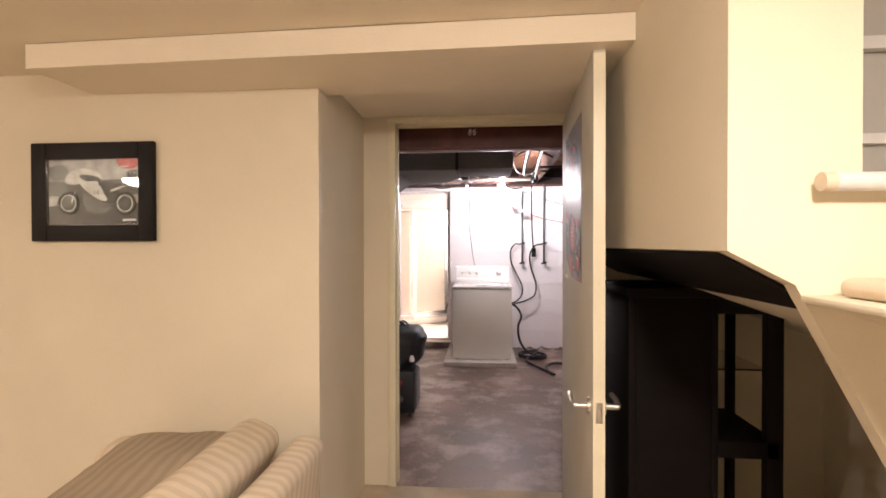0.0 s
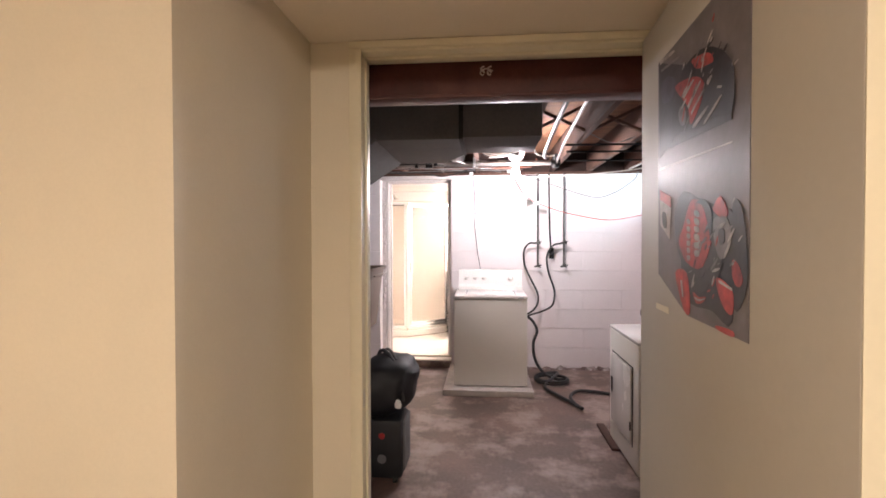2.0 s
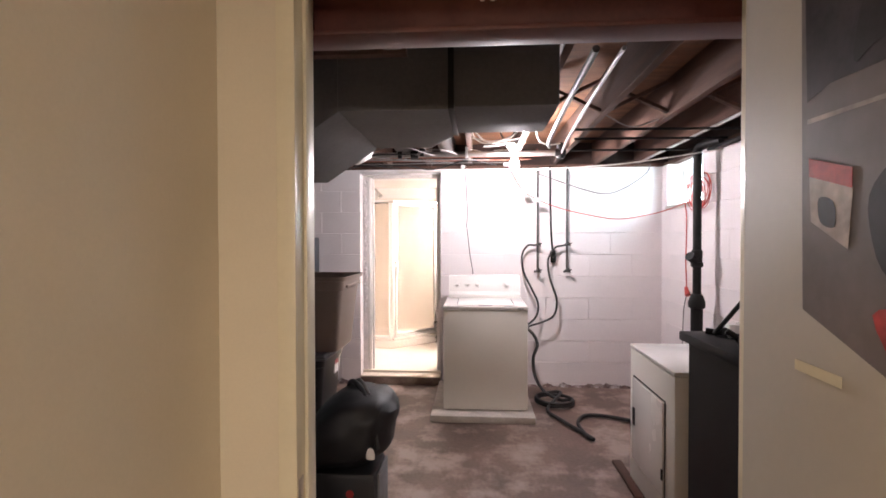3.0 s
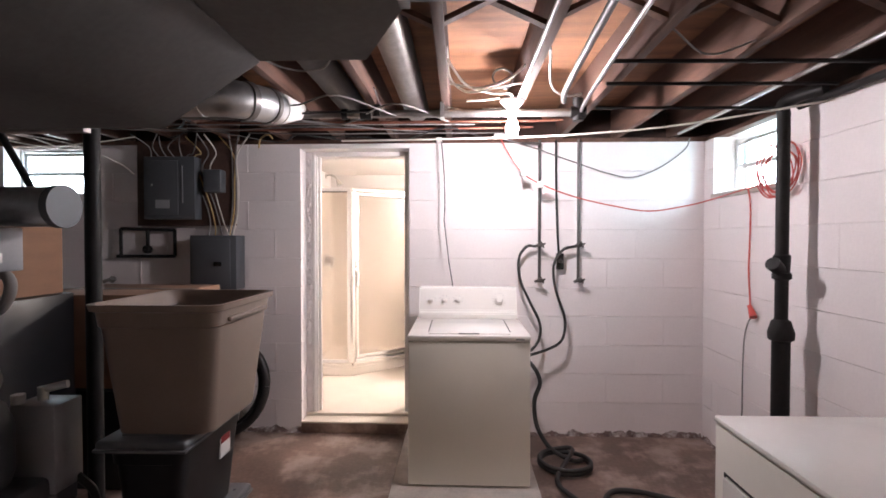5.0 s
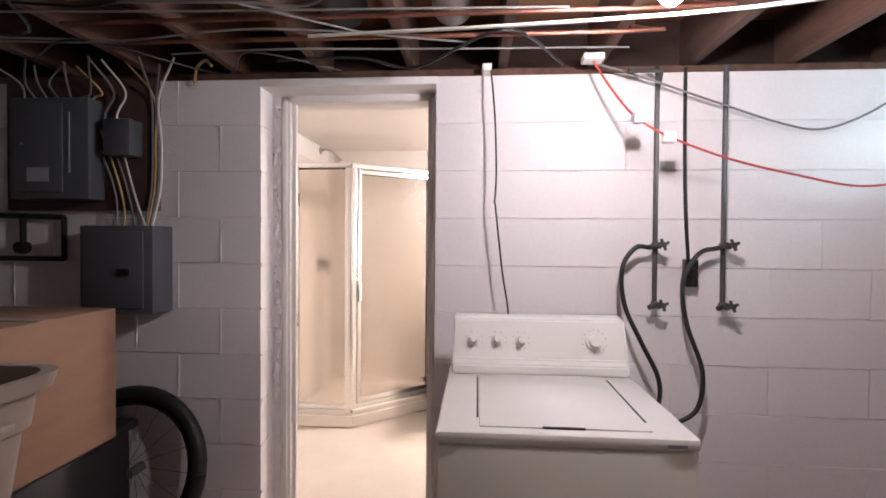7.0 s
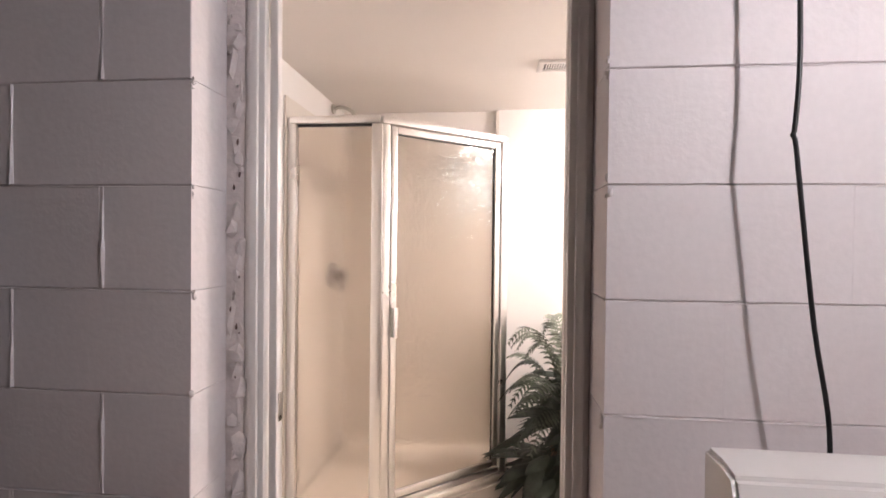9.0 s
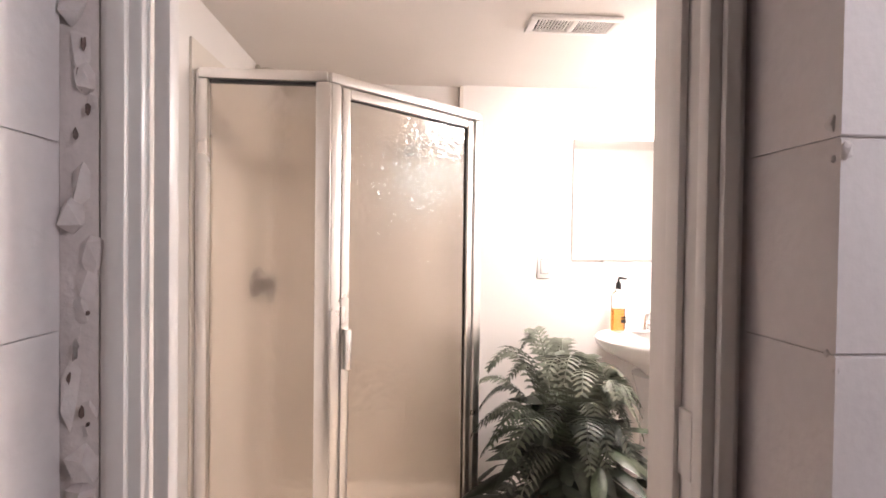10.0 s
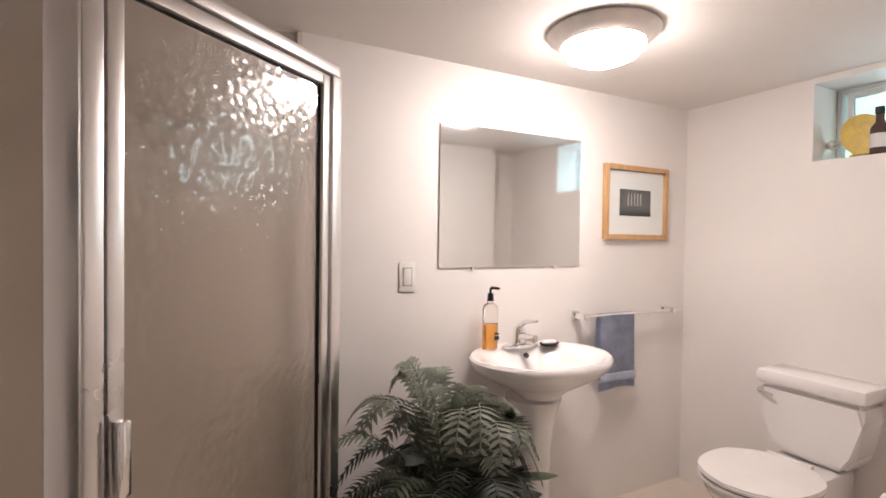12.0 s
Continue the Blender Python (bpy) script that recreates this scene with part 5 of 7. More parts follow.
run("yellow_wire", [(-1.53, 6.405, 2.06), (-1.50, 6.37, 2.12), (-1.42, 6.30, 2.13), (-1.38, 6.28, 2.10)], 0.006, M["cable_yellow"], "short yellow wire end at the wall top", "wire")
for pts in ([(-2.95, 5.9, 2.08), (-2.65, 6.1, 2.03), (-2.45, 6.25, 1.93), (-2.38, 6.3, 1.86)], [(-3.2, 5.7, 2.10), (-2.8, 5.95, 2.0), (-2.55, 6.1, 2.04), (-2.3, 6.2, 2.1)], [(-3.1, 5.6, 2.07), (-2.7, 5.8, 2.02), (-2.5, 5.95, 1.93)]):
    run("loose_cable", pts, 0.0042, M["cable_white"], "loose white cable hanging by the panel", "cable", "panel cables")
solid("junction_cover", boxes((-1.50, -1.36, 5.62, 5.70, 2.085, 2.118), r=0.004), M["lid_grey"], "grey junction box cover under the joists", "junction box")
solid("floor_tap", build(lambda bm: (add_rod(bm, (-2.2, 5.75, 1.10), (-2.2, 5.75, 1.15), 0.012), add_rod(bm, (-2.2, 5.75, 1.15), (-2.12, 5.72, 1.17), 0.011), add_rod(bm, (-2.12, 5.72, 1.16), (-2.105, 5.715, 1.175), 0.018))),
      M["steel_pipe"], "small dark tap standing on the carton", "tap")

# steel column and furnace
solid("steel_column", rods(((-1.655, 4.99, 0.0), (-1.655, 4.99, JOIST_Z - 0.001), 0.031), ((-1.655, 4.99, 0.0), (-1.655, 4.99, 0.012), 0.06), seg=20), M["iron"], "black round steel column", "column")
furnace = thing("furnace", (-1.75, 4.35, 0), "grey sheet metal furnace with a silver flue pipe", "furnace")
part("cabinet", boxes((-2.5, -1.70, 3.60, 4.25, 0.0, 1.697), r=0.008), M["panel_grey"], furnace)
fl = part("flue", rods(((-2.6, 4.46, 1.50), (-1.315, 4.42, 1.50), 0.062), seg=24), M["galv"], furnace)
part("flue_cap", rods(((-1.32, 4.42, 1.50), (-1.295, 4.419, 1.50), 0.066), seg=24), M["panel_grey"], furnace)
part("brace", rods(((-1.50, 4.42, 1.73), (-1.40, 4.42, 1.555), 0.010)), M["iron"], furnace)
part("condensate_pipe", tubes(([(-2.1, 4.40, 1.30), (-1.62, 4.42, 1.31), (-1.50, 4.43, 1.29), (-1.49, 4.43, 1.22), (-1.56, 4.42, 1.16), (-1.72, 4.40, 1.19), (-2.0, 4.36, 1.2)], 0.017), steps=6, seg=12), M["cable_grey"], furnace, "pale bent condensate pipe")
part("burner_box", boxes((-1.95, -1.41, 4.28, 4.40, 1.305, 1.435), r=0.006), M["lid_grey"], furnace, "pale grey burner box")
part("latch", boxes((-1.425, -1.408, 4.30, 4.33, 1.33, 1.36), r=0.003), M["galv"], furnace)
part("riser", rods(((-1.47, 4.33, 1.305), (-1.47, 4.33, 0.93), 0.021), ((-1.47, 4.33, 1.10), (-1.47, 4.33, 1.13), 0.026), seg=18), M["galv"], furnace, "silver riser pipe")
part("side_hose", tubes(([(-1.60, 4.36, 1.25), (-1.56, 4.38, 1.08), (-1.50, 4.40, 0.98), (-1.55, 4.42, 0.90)], 0.012), ([(-1.66, 4.34, 1.22), (-1.63, 4.37, 1.02), (-1.60, 4.38, 0.90)], 0.014), steps=6), M["cable_grey"], furnace)
pump = thing("pump_unit", (-1.72, 4.45, 0), "grey pump unit with brass fittings beside the furnace", "pump")
part("housing", boxes((-1.98, -1.43, 4.30, 4.54, 0.0, 0.62), r=0.02), M["panel_grey"], pump)
part("tank", build(lambda m: add_lathe(m, [(0, 0), (0.10, 0.0), (0.13, 0.02), (0.14, 0.06), (0.14, 0.20), (0.12, 0.26), (0.07, 0.30), (0, 0.31)], (-1.60, 4.36, 0.62), 26)), M["panel_grey"], pump)
part("control_box", boxes((-1.565, -1.41, 4.50, 4.62, 0.56, 0.855), r=0.008), M["lid_grey"], pump, "pale grey control box")
part("fitting", rods(((-1.50, 4.56, 0.855), (-1.50, 4.56, 0.90), 0.016), ((-1.50, 4.56, 0.89), (-1.43, 4.58, 0.905), 0.013), ((-1.55, 4.52, 0.855), (-1.55, 4.52, 0.885), 0.02)), M["galv"], pump)
part("hose", tubes(([(-1.42, 4.60, 0.58), (-1.37, 4.62, 0.50), (-1.36, 4.60, 0.36), (-1.42, 4.56, 0.28)], 0.014), steps=6), M["rubber"], pump)
carton = thing("stacked_carton", (-2.48, 5.2, 1.121), "brown carton stacked on a dark bin behind the furnace", "cardboard box")
part("carton", boxes((-2.75, -2.18, 4.95, 5.45, 1.121, 1.47), r=0.004), M["card"], carton)
part("flap", boxes((-2.745, -2.185, 4.952, 5.196, 1.4702, 1.4742), (-2.745, -2.185, 5.204, 5.448, 1.4702, 1.4742)), M["card"], carton)
part("tape", boxes((-2.75, -2.18, 5.17, 5.23, 1.4744, 1.4756)), M["tote"], carton)
solid("carton_stand", boxes((-2.8, -2.15, 4.9, 5.5, 0.0, 1.12), r=0.02), M["tote_black"], "tall dark bin under a brown carton", "bin")

# ---- bathroom: corner shower ----
SL, SA, SR = Vector((-1.478, 7.53)), Vector((-1.118, 7.53)), Vector((-0.592, 7.96))
S_TOP, S_CURB = 1.893, 0.225
ax = (SR - SA).normalized()
sx = Vector((-ax.y, ax.x))


def bar(bm, a, b, half, z0, z1, r=0.003):
    """An upright or level bar along the plan line a to b."""
    d = (b - a)
    n = d.length
    made = add_box(bm, 0, n, -half, half, z0, z1, r=r)
    bmesh.ops.transform(bm, matrix=Matrix.Translation((a.x, a.y, 0)) @ Matrix.Rotation(math.atan2(d.y, d.x), 4, "Z"), verts=made)


structure("shower_surround", boxes((BATH_L + 0.002, BATH_L + 0.010, 7.50, FAR_Y + 0.028, BATH_Z, 1.98), (BATH_L + 0.010, -0.62, FAR_Y + 0.020, FAR_Y + 0.028, BATH_Z, 1.98), (-0.632, -0.6155, FAR_Y - 0.004, FAR_Y + 0.0195, BATH_Z, 2.12)),
          M["acrylic"], "beige acrylic shower surround panels", "shower wall")
shower = thing("shower_enclosure", (-1.1, 7.9, BATH_Z), "neo-angle corner shower with hammered glass and bright aluminium frame", "shower")
bm = bmesh.new()
add_prism(bm, [(-1.518, 7.49), (SA.x + 0.02, 7.49), (SR.x + 0.035, SR.y - 0.02), (SR.x + 0.035, 8.33), (-1.518, 8.33)], "z", BATH_Z + 0.001, S_CURB - 0.03)
bmesh.ops.bevel(bm, geom=[e for e in bm.edges], offset=0.012, segments=3, affect="EDGES")
part("base", bm, M["acrylic"], shower, "beige moulded shower base")
bm = bmesh.new()
bar(bm, Vector((-1.518, 7.53)), SA, 0.035, S_CURB - 0.032, S_CURB, 0.01)
bar(bm, SA, SR, 0.035, S_CURB - 0.032, S_CURB, 0.01)
bar(bm, SR, Vector((SR.x, 8.32)), 0.035, S_CURB - 0.032, S_CURB, 0.01)
part("curb", bm, M["acrylic"], shower)
for a, b, nm in ((SL - Vector((0.028, 0)), SA, "header"), (SA, SR, "header"), (SR, Vector((SR.x, 8.31)), "header")):
    part(nm, build(lambda m: bar(m, a, b, 0.022, S_TOP - 0.032, S_TOP, 0.005)), M["alu"], shower)
    part("bottom_rail", build(lambda m: bar(m, a, b, 0.018, S_CURB + 0.0005, S_CURB + 0.03, 0.004)), M["alu"], shower)
part("wall_channel", boxes((-1.518, SL.x - 0.0285, 7.515, 7.545, S_CURB, S_TOP - 0.004), r=0.004), M["white_trim"], shower)
part("post", boxes((SL.x - 0.028, SL.x, 7.508, 7.552, S_CURB, S_TOP - 0.033), r=0.004), M["alu"], shower)
part("post", build(lambda m: (bar(m, SA - Vector((0.035, 0)), SA + Vector((0.012, 0)), 0.024, S_CURB, S_TOP - 0.033, 0.006), bar(m, SA + ax * 0.0, SA + ax * 0.035, 0.022, S_CURB, S_TOP - 0.033, 0.005))), M["alu"], shower)
part("post", build(lambda m: bar(m, SR - ax * 0.03, SR + ax * 0.012, 0.022, S_CURB, S_TOP - 0.033, 0.005)), M["alu"], shower)
part("gasket", boxes((SL.x, SA.x - 0.035, 7.522, 7.538, S_TOP - 0.042, S_TOP - 0.0325)), M["seam"], shower)
pane = part("side_pane", boxes((SL.x + 0.001, SA.x - 0.036, 7.527, 7.532, S_CURB + 0.03, S_TOP - 0.043)), M["hammered"], shower, "hammered obscure glass pane")
pane.visible_shadow = False
pane = part("return_pane", boxes((SR.x - 0.0025, SR.x + 0.0025, SR.y + 0.02, 8.31, S_CURB + 0.03, S_TOP - 0.033)), M["hammered"], shower, "hammered obscure glass pane")
pane.visible_shadow = False
D0, D1 = SA + ax * 0.042, SR - ax * 0.036
sdoor = part("door", build(lambda m: (bar(m, D0, D0 + ax * 0.030, 0.016, S_CURB + 0.035, S_TOP - 0.037, 0.004), bar(m, D1 - ax * 0.030, D1, 0.016, S_CURB + 0.035, S_TOP - 0.037, 0.004),
                                      bar(m, D0 + ax * 0.031, D1 - ax * 0.031, 0.016, S_TOP - 0.068, S_TOP - 0.037, 0.004), bar(m, D0 + ax * 0.031, D1 - ax * 0.031, 0.016, S_CURB + 0.035, S_CURB + 0.066, 0.004))),
             M["alu"], shower, "bright aluminium door frame")
pane = part("pane", build(lambda m: bar(m, D0 + ax * 0.031, D1 - ax * 0.031, 0.0025, S_CURB + 0.067, S_TOP - 0.069, 0)), M["hammered"], sdoor, "hammered obscure glass pane")
pane.visible_shadow = False
part("door_gasket", build(lambda m: (bar(m, D1 - ax * 0.034, D1 - ax * 0.030, 0.006, S_CURB + 0.067, S_TOP - 0.069, 0), bar(m, D0 + ax * 0.03, D1 - ax * 0.03, 0.006, S_TOP - 0.072, S_TOP - 0.0685, 0))), M["seam"], sdoor)
hp = D0 + ax * 0.012 - sx * 0.016
part("handle", build(lambda m: bar(m, hp - sx * 0.030, hp, 0.011, 0.958, 1.088, 0.004)), M["chrome"], sdoor, "chrome pull handle")
WL = BATH_L + 0.0105
valve = thing("shower_valve", (WL, 8.10, 1.18), "dull metal shower valve with a round plate and lever", "shower fitting")
part("plate", build(lambda m: (add_rod(m, (WL, 8.10, 1.18), (WL + 0.012, 8.10, 1.18), 0.070, 0.064, 28), add_rod(m, (WL + 0.012, 8.10, 1.18), (WL + 0.05, 8.10, 1.18), 0.032, 0.028, 20))), M["steel_pipe"], valve)
part("lever", build(lambda m: (add_rod(m, (WL + 0.05, 8.10, 1.18), (WL + 0.075, 8.10, 1.18), 0.034, 0.030, 16), add_rod(m, (WL + 0.062, 8.10, 1.18), (WL + 0.07, 8.06, 1.095), 0.013, 0.009, 12))), M["steel_pipe"], valve)
rose = thing("shower_spray", (WL, 8.10, 2.09), "chrome shower spray on a bent arm", "shower fitting")
part("arm", tubes(([(WL, 8.10, 2.085), (WL + 0.05, 8.10, 2.095), (WL + 0.10, 8.10, 2.075), (WL + 0.125, 8.10, 2.04)], 0.010)), M["nickel"], rose)
part("head", build(lambda m: add_rod(m, (WL + 0.122, 8.10, 2.045), (WL + 0.155, 8.10, 1.985), 0.014, 0.036, 18)), M["nickel"], rose)
part("flange", rods(((WL, 8.10, 2.085), (WL + 0.008, 8.10, 2.085), 0.028)), M["nickel"], rose)

# ---- bathroom: ceiling ----
bl = thing("bath_ceiling_lamp", (0.30, 7.81, BATH_TOP), "round flush lamp with a nickel rim and glowing opal dome", "ceiling lamp")
bm = bmesh.new()
add_lathe(bm, [(0.0, 0.0), (0.178, 0.0), (0.188, -0.004), (0.189, -0.010), (0.180, -0.017), (0.160, -0.036), (0.150, -0.043), (0.142, -0.050), (0.0, -0.050)], (0.30, 7.81, BATH_TOP - 0.001), 40)
part("rim", bm, M["rim_metal"], bl)
bm = bmesh.new()
add_lathe(bm, [(0.138, -0.052), (0.134, -0.066), (0.116, -0.084), (0.085, -0.098), (0.045, -0.107), (0.0, -0.110)], (0.30, 7.81, BATH_TOP - 0.001), 40)
part("dome", bm, M["dome"], bl, "glowing opal glass dome")
vent = thing("ceiling_vent", (-0.31, 7.63, BATH_TOP), "white ceiling vent with two dark slotted grilles", "vent")
VX0, VX1, VY0, VY1, VZ = -0.464, -0.155, 7.565, 7.695, BATH_TOP - 0.001
part("frame", boxes((VX0, VX1, VY0, VY0 + 0.022, VZ - 0.012, VZ), (VX0, VX1, VY1 - 0.022, VY1, VZ - 0.012, VZ), (VX0, VX0 + 0.025, VY0 + 0.0225, VY1 - 0.0225, VZ - 0.012, VZ),
                    (VX1 - 0.025, VX1, VY0 + 0.0225, VY1 - 0.0225, VZ - 0.012, VZ), (-0.319, -0.300, VY0 + 0.0225, VY1 - 0.0225, VZ - 0.012, VZ), r=0.002), M["white_trim"], vent)
part("backing", boxes((VX0 + 0.026, VX1 - 0.026, VY0 + 0.023, VY1 - 0.023, VZ - 0.003, VZ)), M["seam"], vent)
for k in range(24):
    sxx = VX0 + 0.034 + 0.0105 * k
    if -0.325 < sxx < -0.296:
        continue
    part("slat", boxes((sxx, sxx + 0.0045, VY0 + 0.0225, VY1 - 0.0225, VZ - 0.010, VZ - 0.0035)), M["white_trim"], vent)

# ---- bathroom: mirror wall ----
mirror = thing("wall_mirror", (0.30, FAR_Y, 1.288), "frameless rectangular wall mirror above the basin", "mirror")
gm = boxes((-0.070, 0.676, FAR_Y - 0.007, FAR_Y - 0.001, 1.288, 1.878))
part("glass", gm, M["mirror"], mirror)
for cx in (0.09, 0.53):
    part("clip", boxes((cx - 0.008, cx + 0.008, FAR_Y - 0.010, FAR_Y - 0.001, 1.278, 1.292), r=0.002), M["plastic_white"], mirror)
    part("clip", boxes((cx - 0.008, cx + 0.008, FAR_Y - 0.010, FAR_Y - 0.001, 1.8785, 1.886), r=0.002), M["plastic_white"], mirror)
switch = thing("light_switch", (-0.207, FAR_Y, 1.25), "white rocker light switch plate", "light switch")
part("plate", boxes((-0.242, -0.172, FAR_Y - 0.006, FAR_Y - 0.001, 1.196, 1.312), r=0.003), M["plastic_white"], switch)
part("gap", boxes((-0.227, -0.187, FAR_Y - 0.0068, FAR_Y - 0.0061, 1.218, 1.290)), M["lid_grey"], switch)
part("rocker", boxes((-0.224, -0.190, FAR_Y - 0.010, FAR_Y - 0.006, 1.221, 1.287), r=0.003), M["plastic_white"], switch)
pic = thing("framed_photograph", (1.046, FAR_Y, 1.415), "small photograph in an oak frame with a wide white mat", "picture")
def square_frame(x0, x1, z0, z1, w, y0, y1):
    return boxes((x0, x0 + w, y0, y1, z0, z1), (x1 - w, x1, y0, y1, z0, z1), (x0 + w + 0.0004, x1 - w - 0.0004, y0, y1, z0, z0 + w), (x0 + w + 0.0004, x1 - w - 0.0004, y0, y1, z1 - w, z1), r=0.004)
part("frame", square_frame(0.822, 1.273, 1.415, 1.787, 0.026, FAR_Y - 0.026, FAR_Y - 0.001), M["oak"], pic)
part("mat", boxes((0.849, 1.246, FAR_Y - 0.010, FAR_Y - 0.006, 1.442, 1.760)), M["matboard"], pic)
ph = part("photograph", boxes((0.930, 1.150, FAR_Y - 0.0120, FAR_Y - 0.0102, 1.535, 1.668)), M["photo_grey"], pic)
for k in range(5):
    part("pale_column", boxes((0.985 + 0.022 * k, 0.993 + 0.022 * k, FAR_Y - 0.0132, FAR_Y - 0.0121, 1.585, 1.650)), M["photo_pale"], ph)
part("dark_ground", boxes((0.930, 1.150, FAR_Y - 0.0132, FAR_Y - 0.0121, 1.535, 1.560)), M["photo_dark"], ph)
gp = part("glazing", boxes((0.849, 1.246, FAR_Y - 0.0175, FAR_Y - 0.0160, 1.442, 1.760)), M["glass"], pic)
gp.visible_shadow = False

# basin
sink = thing("pedestal_sink", (0.28, 8.08, BATH_Z), "white porcelain pedestal basin against the wall", "sink")
bm = bmesh.new()
prof = [(0.28, -0.165), (0.40, -0.135), (0.66, -0.098), (0.88, -0.062), (0.98, -0.036), (1.0, -0.022), (1.0, -0.008), (0.975, 0.0), (0.90, -0.002), (0.80, -0.012), (0.70, -0.04), (0.55, -0.085), (0.32, -0.115), (0.08, -0.125), (0, -0.125)]
seg, rings = 48, []
for i, (rad, h) in enumerate(prof):
    row = []
    for k in range(seg if rad > 0 else 1):
        a = 2 * math.pi * k / seg
        ca, sa = math.cos(a), math.sin(a)
        push = -0.028 if i > 8 else 0.0
        y = 8.075 + 0.235 * rad * sa + push * (1 if rad < 0.85 else 0.3)
        row.append(bm.verts.new((0.272 + 0.298 * rad * math.copysign(abs(ca) ** 0.92, ca), min(y, FAR_Y - 0.003), 0.955 + h)))
    rings.append(row)
for a, b in zip(rings, rings[1:]):
    for k in range(seg):
        if len(b) == 1:
            bm.faces.new((a[k], a[(k + 1) % seg], b[0]))
        else:
            bm.faces.new((a[k], a[(k + 1) % seg], b[(k + 1) % seg], b[k]))
bm.faces.new(rings[0][::-1])
part("basin", bm, M["porcelain"], sink)
bm = bmesh.new()
add_lathe(bm, [(0.0, 0), (0.125, 0.0), (0.125, 0.02), (0.095, 0.05), (0.078, 0.15), (0.072, 0.35), (0.078, 0.50), (0.095, 0.60), (0.115, 0.665), (0, 0.668)], (0.285, 8.14, BATH_Z), 28)
part("pedestal", bm, M["porcelain"], sink)
part("overflow", rods(((0.285, 8.195, 0.925), (0.285, 8.182, 0.921), 0.010)), M["seam"], sink)
tapb = thing("basin_tap", (0.285, 8.235, 0.955), "chrome single lever basin mixer", "tap")
part("base", build(lambda m: add_lathe(m, [(0, 0), (0.095, 0), (0.095, 0.006), (0.06, 0.016), (0, 0.018)], (0.285, 8.235, 0.953), 28, 1.0, 0.32)), M["chrome"], tapb)
part("body", build(lambda m: (add_lathe(m, [(0.030, 0), (0.026, 0.03), (0.025, 0.055), (0.018, 0.068), (0, 0.07)], (0.285, 8.24, 0.968), 20), add_rod(m, (0.285, 8.235, 0.995), (0.285, 8.13, 1.005), 0.020, 0.014, 14), add_rod(m, (0.285, 8.137, 1.004), (0.285, 8.134, 0.985), 0.012, 0.011, 12))), M["chrome"], tapb)
part("lever", build(lambda m: (add_rod(m, (0.285, 8.24, 1.036), (0.287, 8.20, 1.062), 0.012, 0.010, 12), add_rod(m, (0.287, 8.20, 1.062), (0.292, 8.13, 1.075), 0.010, 0.006, 12))), M["chrome"], tapb)
soap = thing("soap_pump", (0.133, 8.235, 0.955), "half-full pump bottle of amber hand soap", "soap bottle")
part("bottle", build(lambda m: add_lathe(m, [(0, 0), (0.032, 0.0), (0.034, 0.006), (0.034, 0.165), (0.028, 0.182), (0.014, 0.19), (0.014, 0.2)], (0.133, 8.235, 0.954), 24, 1, 0.75)), M["bottle"], soap).visible_shadow = False
part("liquid", build(lambda m: add_lathe(m, [(0, 0.004), (0.031, 0.004), (0.031, 0.105), (0, 0.105)], (0.133, 8.235, 0.954), 24, 1, 0.75)), M["soap"], soap, "amber liquid soap")
part("label", boxes((0.137, 0.160, 8.208, 8.2095, 0.995, 1.012), (0.137, 0.160, 8.208, 8.2095, 1.017, 1.024)), M["black_gloss"], soap)
part("pump", build(lambda m: (add_rod(m, (0.133, 8.235, 1.153), (0.133, 8.235, 1.185), 0.014, 0.012), add_rod(m, (0.133, 8.235, 1.185), (0.133, 8.235, 1.205), 0.005), add_rod(m, (0.133, 8.235, 1.207), (0.165, 8.215, 1.204), 0.007, 0.005))), M["black_gloss"], soap, "black pump head")
dish = thing("soap_dish", (0.415, 8.20, 0.955), "small dark oval soap dish with a white soap bar", "soap dish")
part("dish", build(lambda m: add_lathe(m, [(0, 0), (0.04, 0.0), (0.05, 0.010), (0.046, 0.010), (0.0, 0.006)], (0.415, 8.20, 0.953), 24, 1, 0.6)), M["iron"], dish)
part("soap", build(lambda m: add_lathe(m, [(0, 0), (0.034, 0.001), (0.038, 0.008), (0.030, 0.016), (0, 0.018)], (0.415, 8.20, 0.960), 24, 1, 0.55)), M["porcelain"], dish)

# towel rail and towel
rail = thing("towel_rail", (0.967, FAR_Y, 1.05), "chrome towel rail on two wall posts", "towel rail")
for tx in (0.662, 1.275):
    part("post", build(lambda m: (add_box(m, tx - 0.022, tx + 0.022, FAR_Y - 0.012, FAR_Y - 0.001, 1.028, 1.075, r=0.004), add_box(m, tx - 0.014, tx + 0.014, FAR_Y - 0.075, FAR_Y - 0.0125, 1.037, 1.066, r=0.004))), M["chrome"], rail)
part("bar", rods(((0.655, FAR_Y - 0.062, 1.052), (1.33, FAR_Y - 0.062, 1.052), 0.008)), M["chrome"], rail)
bm = bmesh.new()
grid = []
for i in range(13):
    u = i / 12
    col = []
    for j in range(25):
        s = j / 24
        L = 0.36 + 0.29
        d = s * L
        x = 0.748 + 0.236 * u + 0.004 * math.sin(9 * u + 4 * s)
        if d < 0.36:
            yy, zz = FAR_Y - 0.074 - 0.006 * math.sin(7 * u) * (1 - d / 0.36), 0.692 + d + 0.008 * math.sin(3 * u)
        elif d < 0.385:
            a = (d - 0.36) / 0.025 * math.pi
            yy, zz = FAR_Y - 0.062 - 0.012 * math.cos(a), 1.052 + 0.013 * math.sin(a)
        else:
            yy, zz = FAR_Y - 0.050 + 0.003 * math.sin(8 * u), 1.052 - (d - 0.385)
        col.append(bm.verts.new((x, yy, zz)))
    grid.append(col)
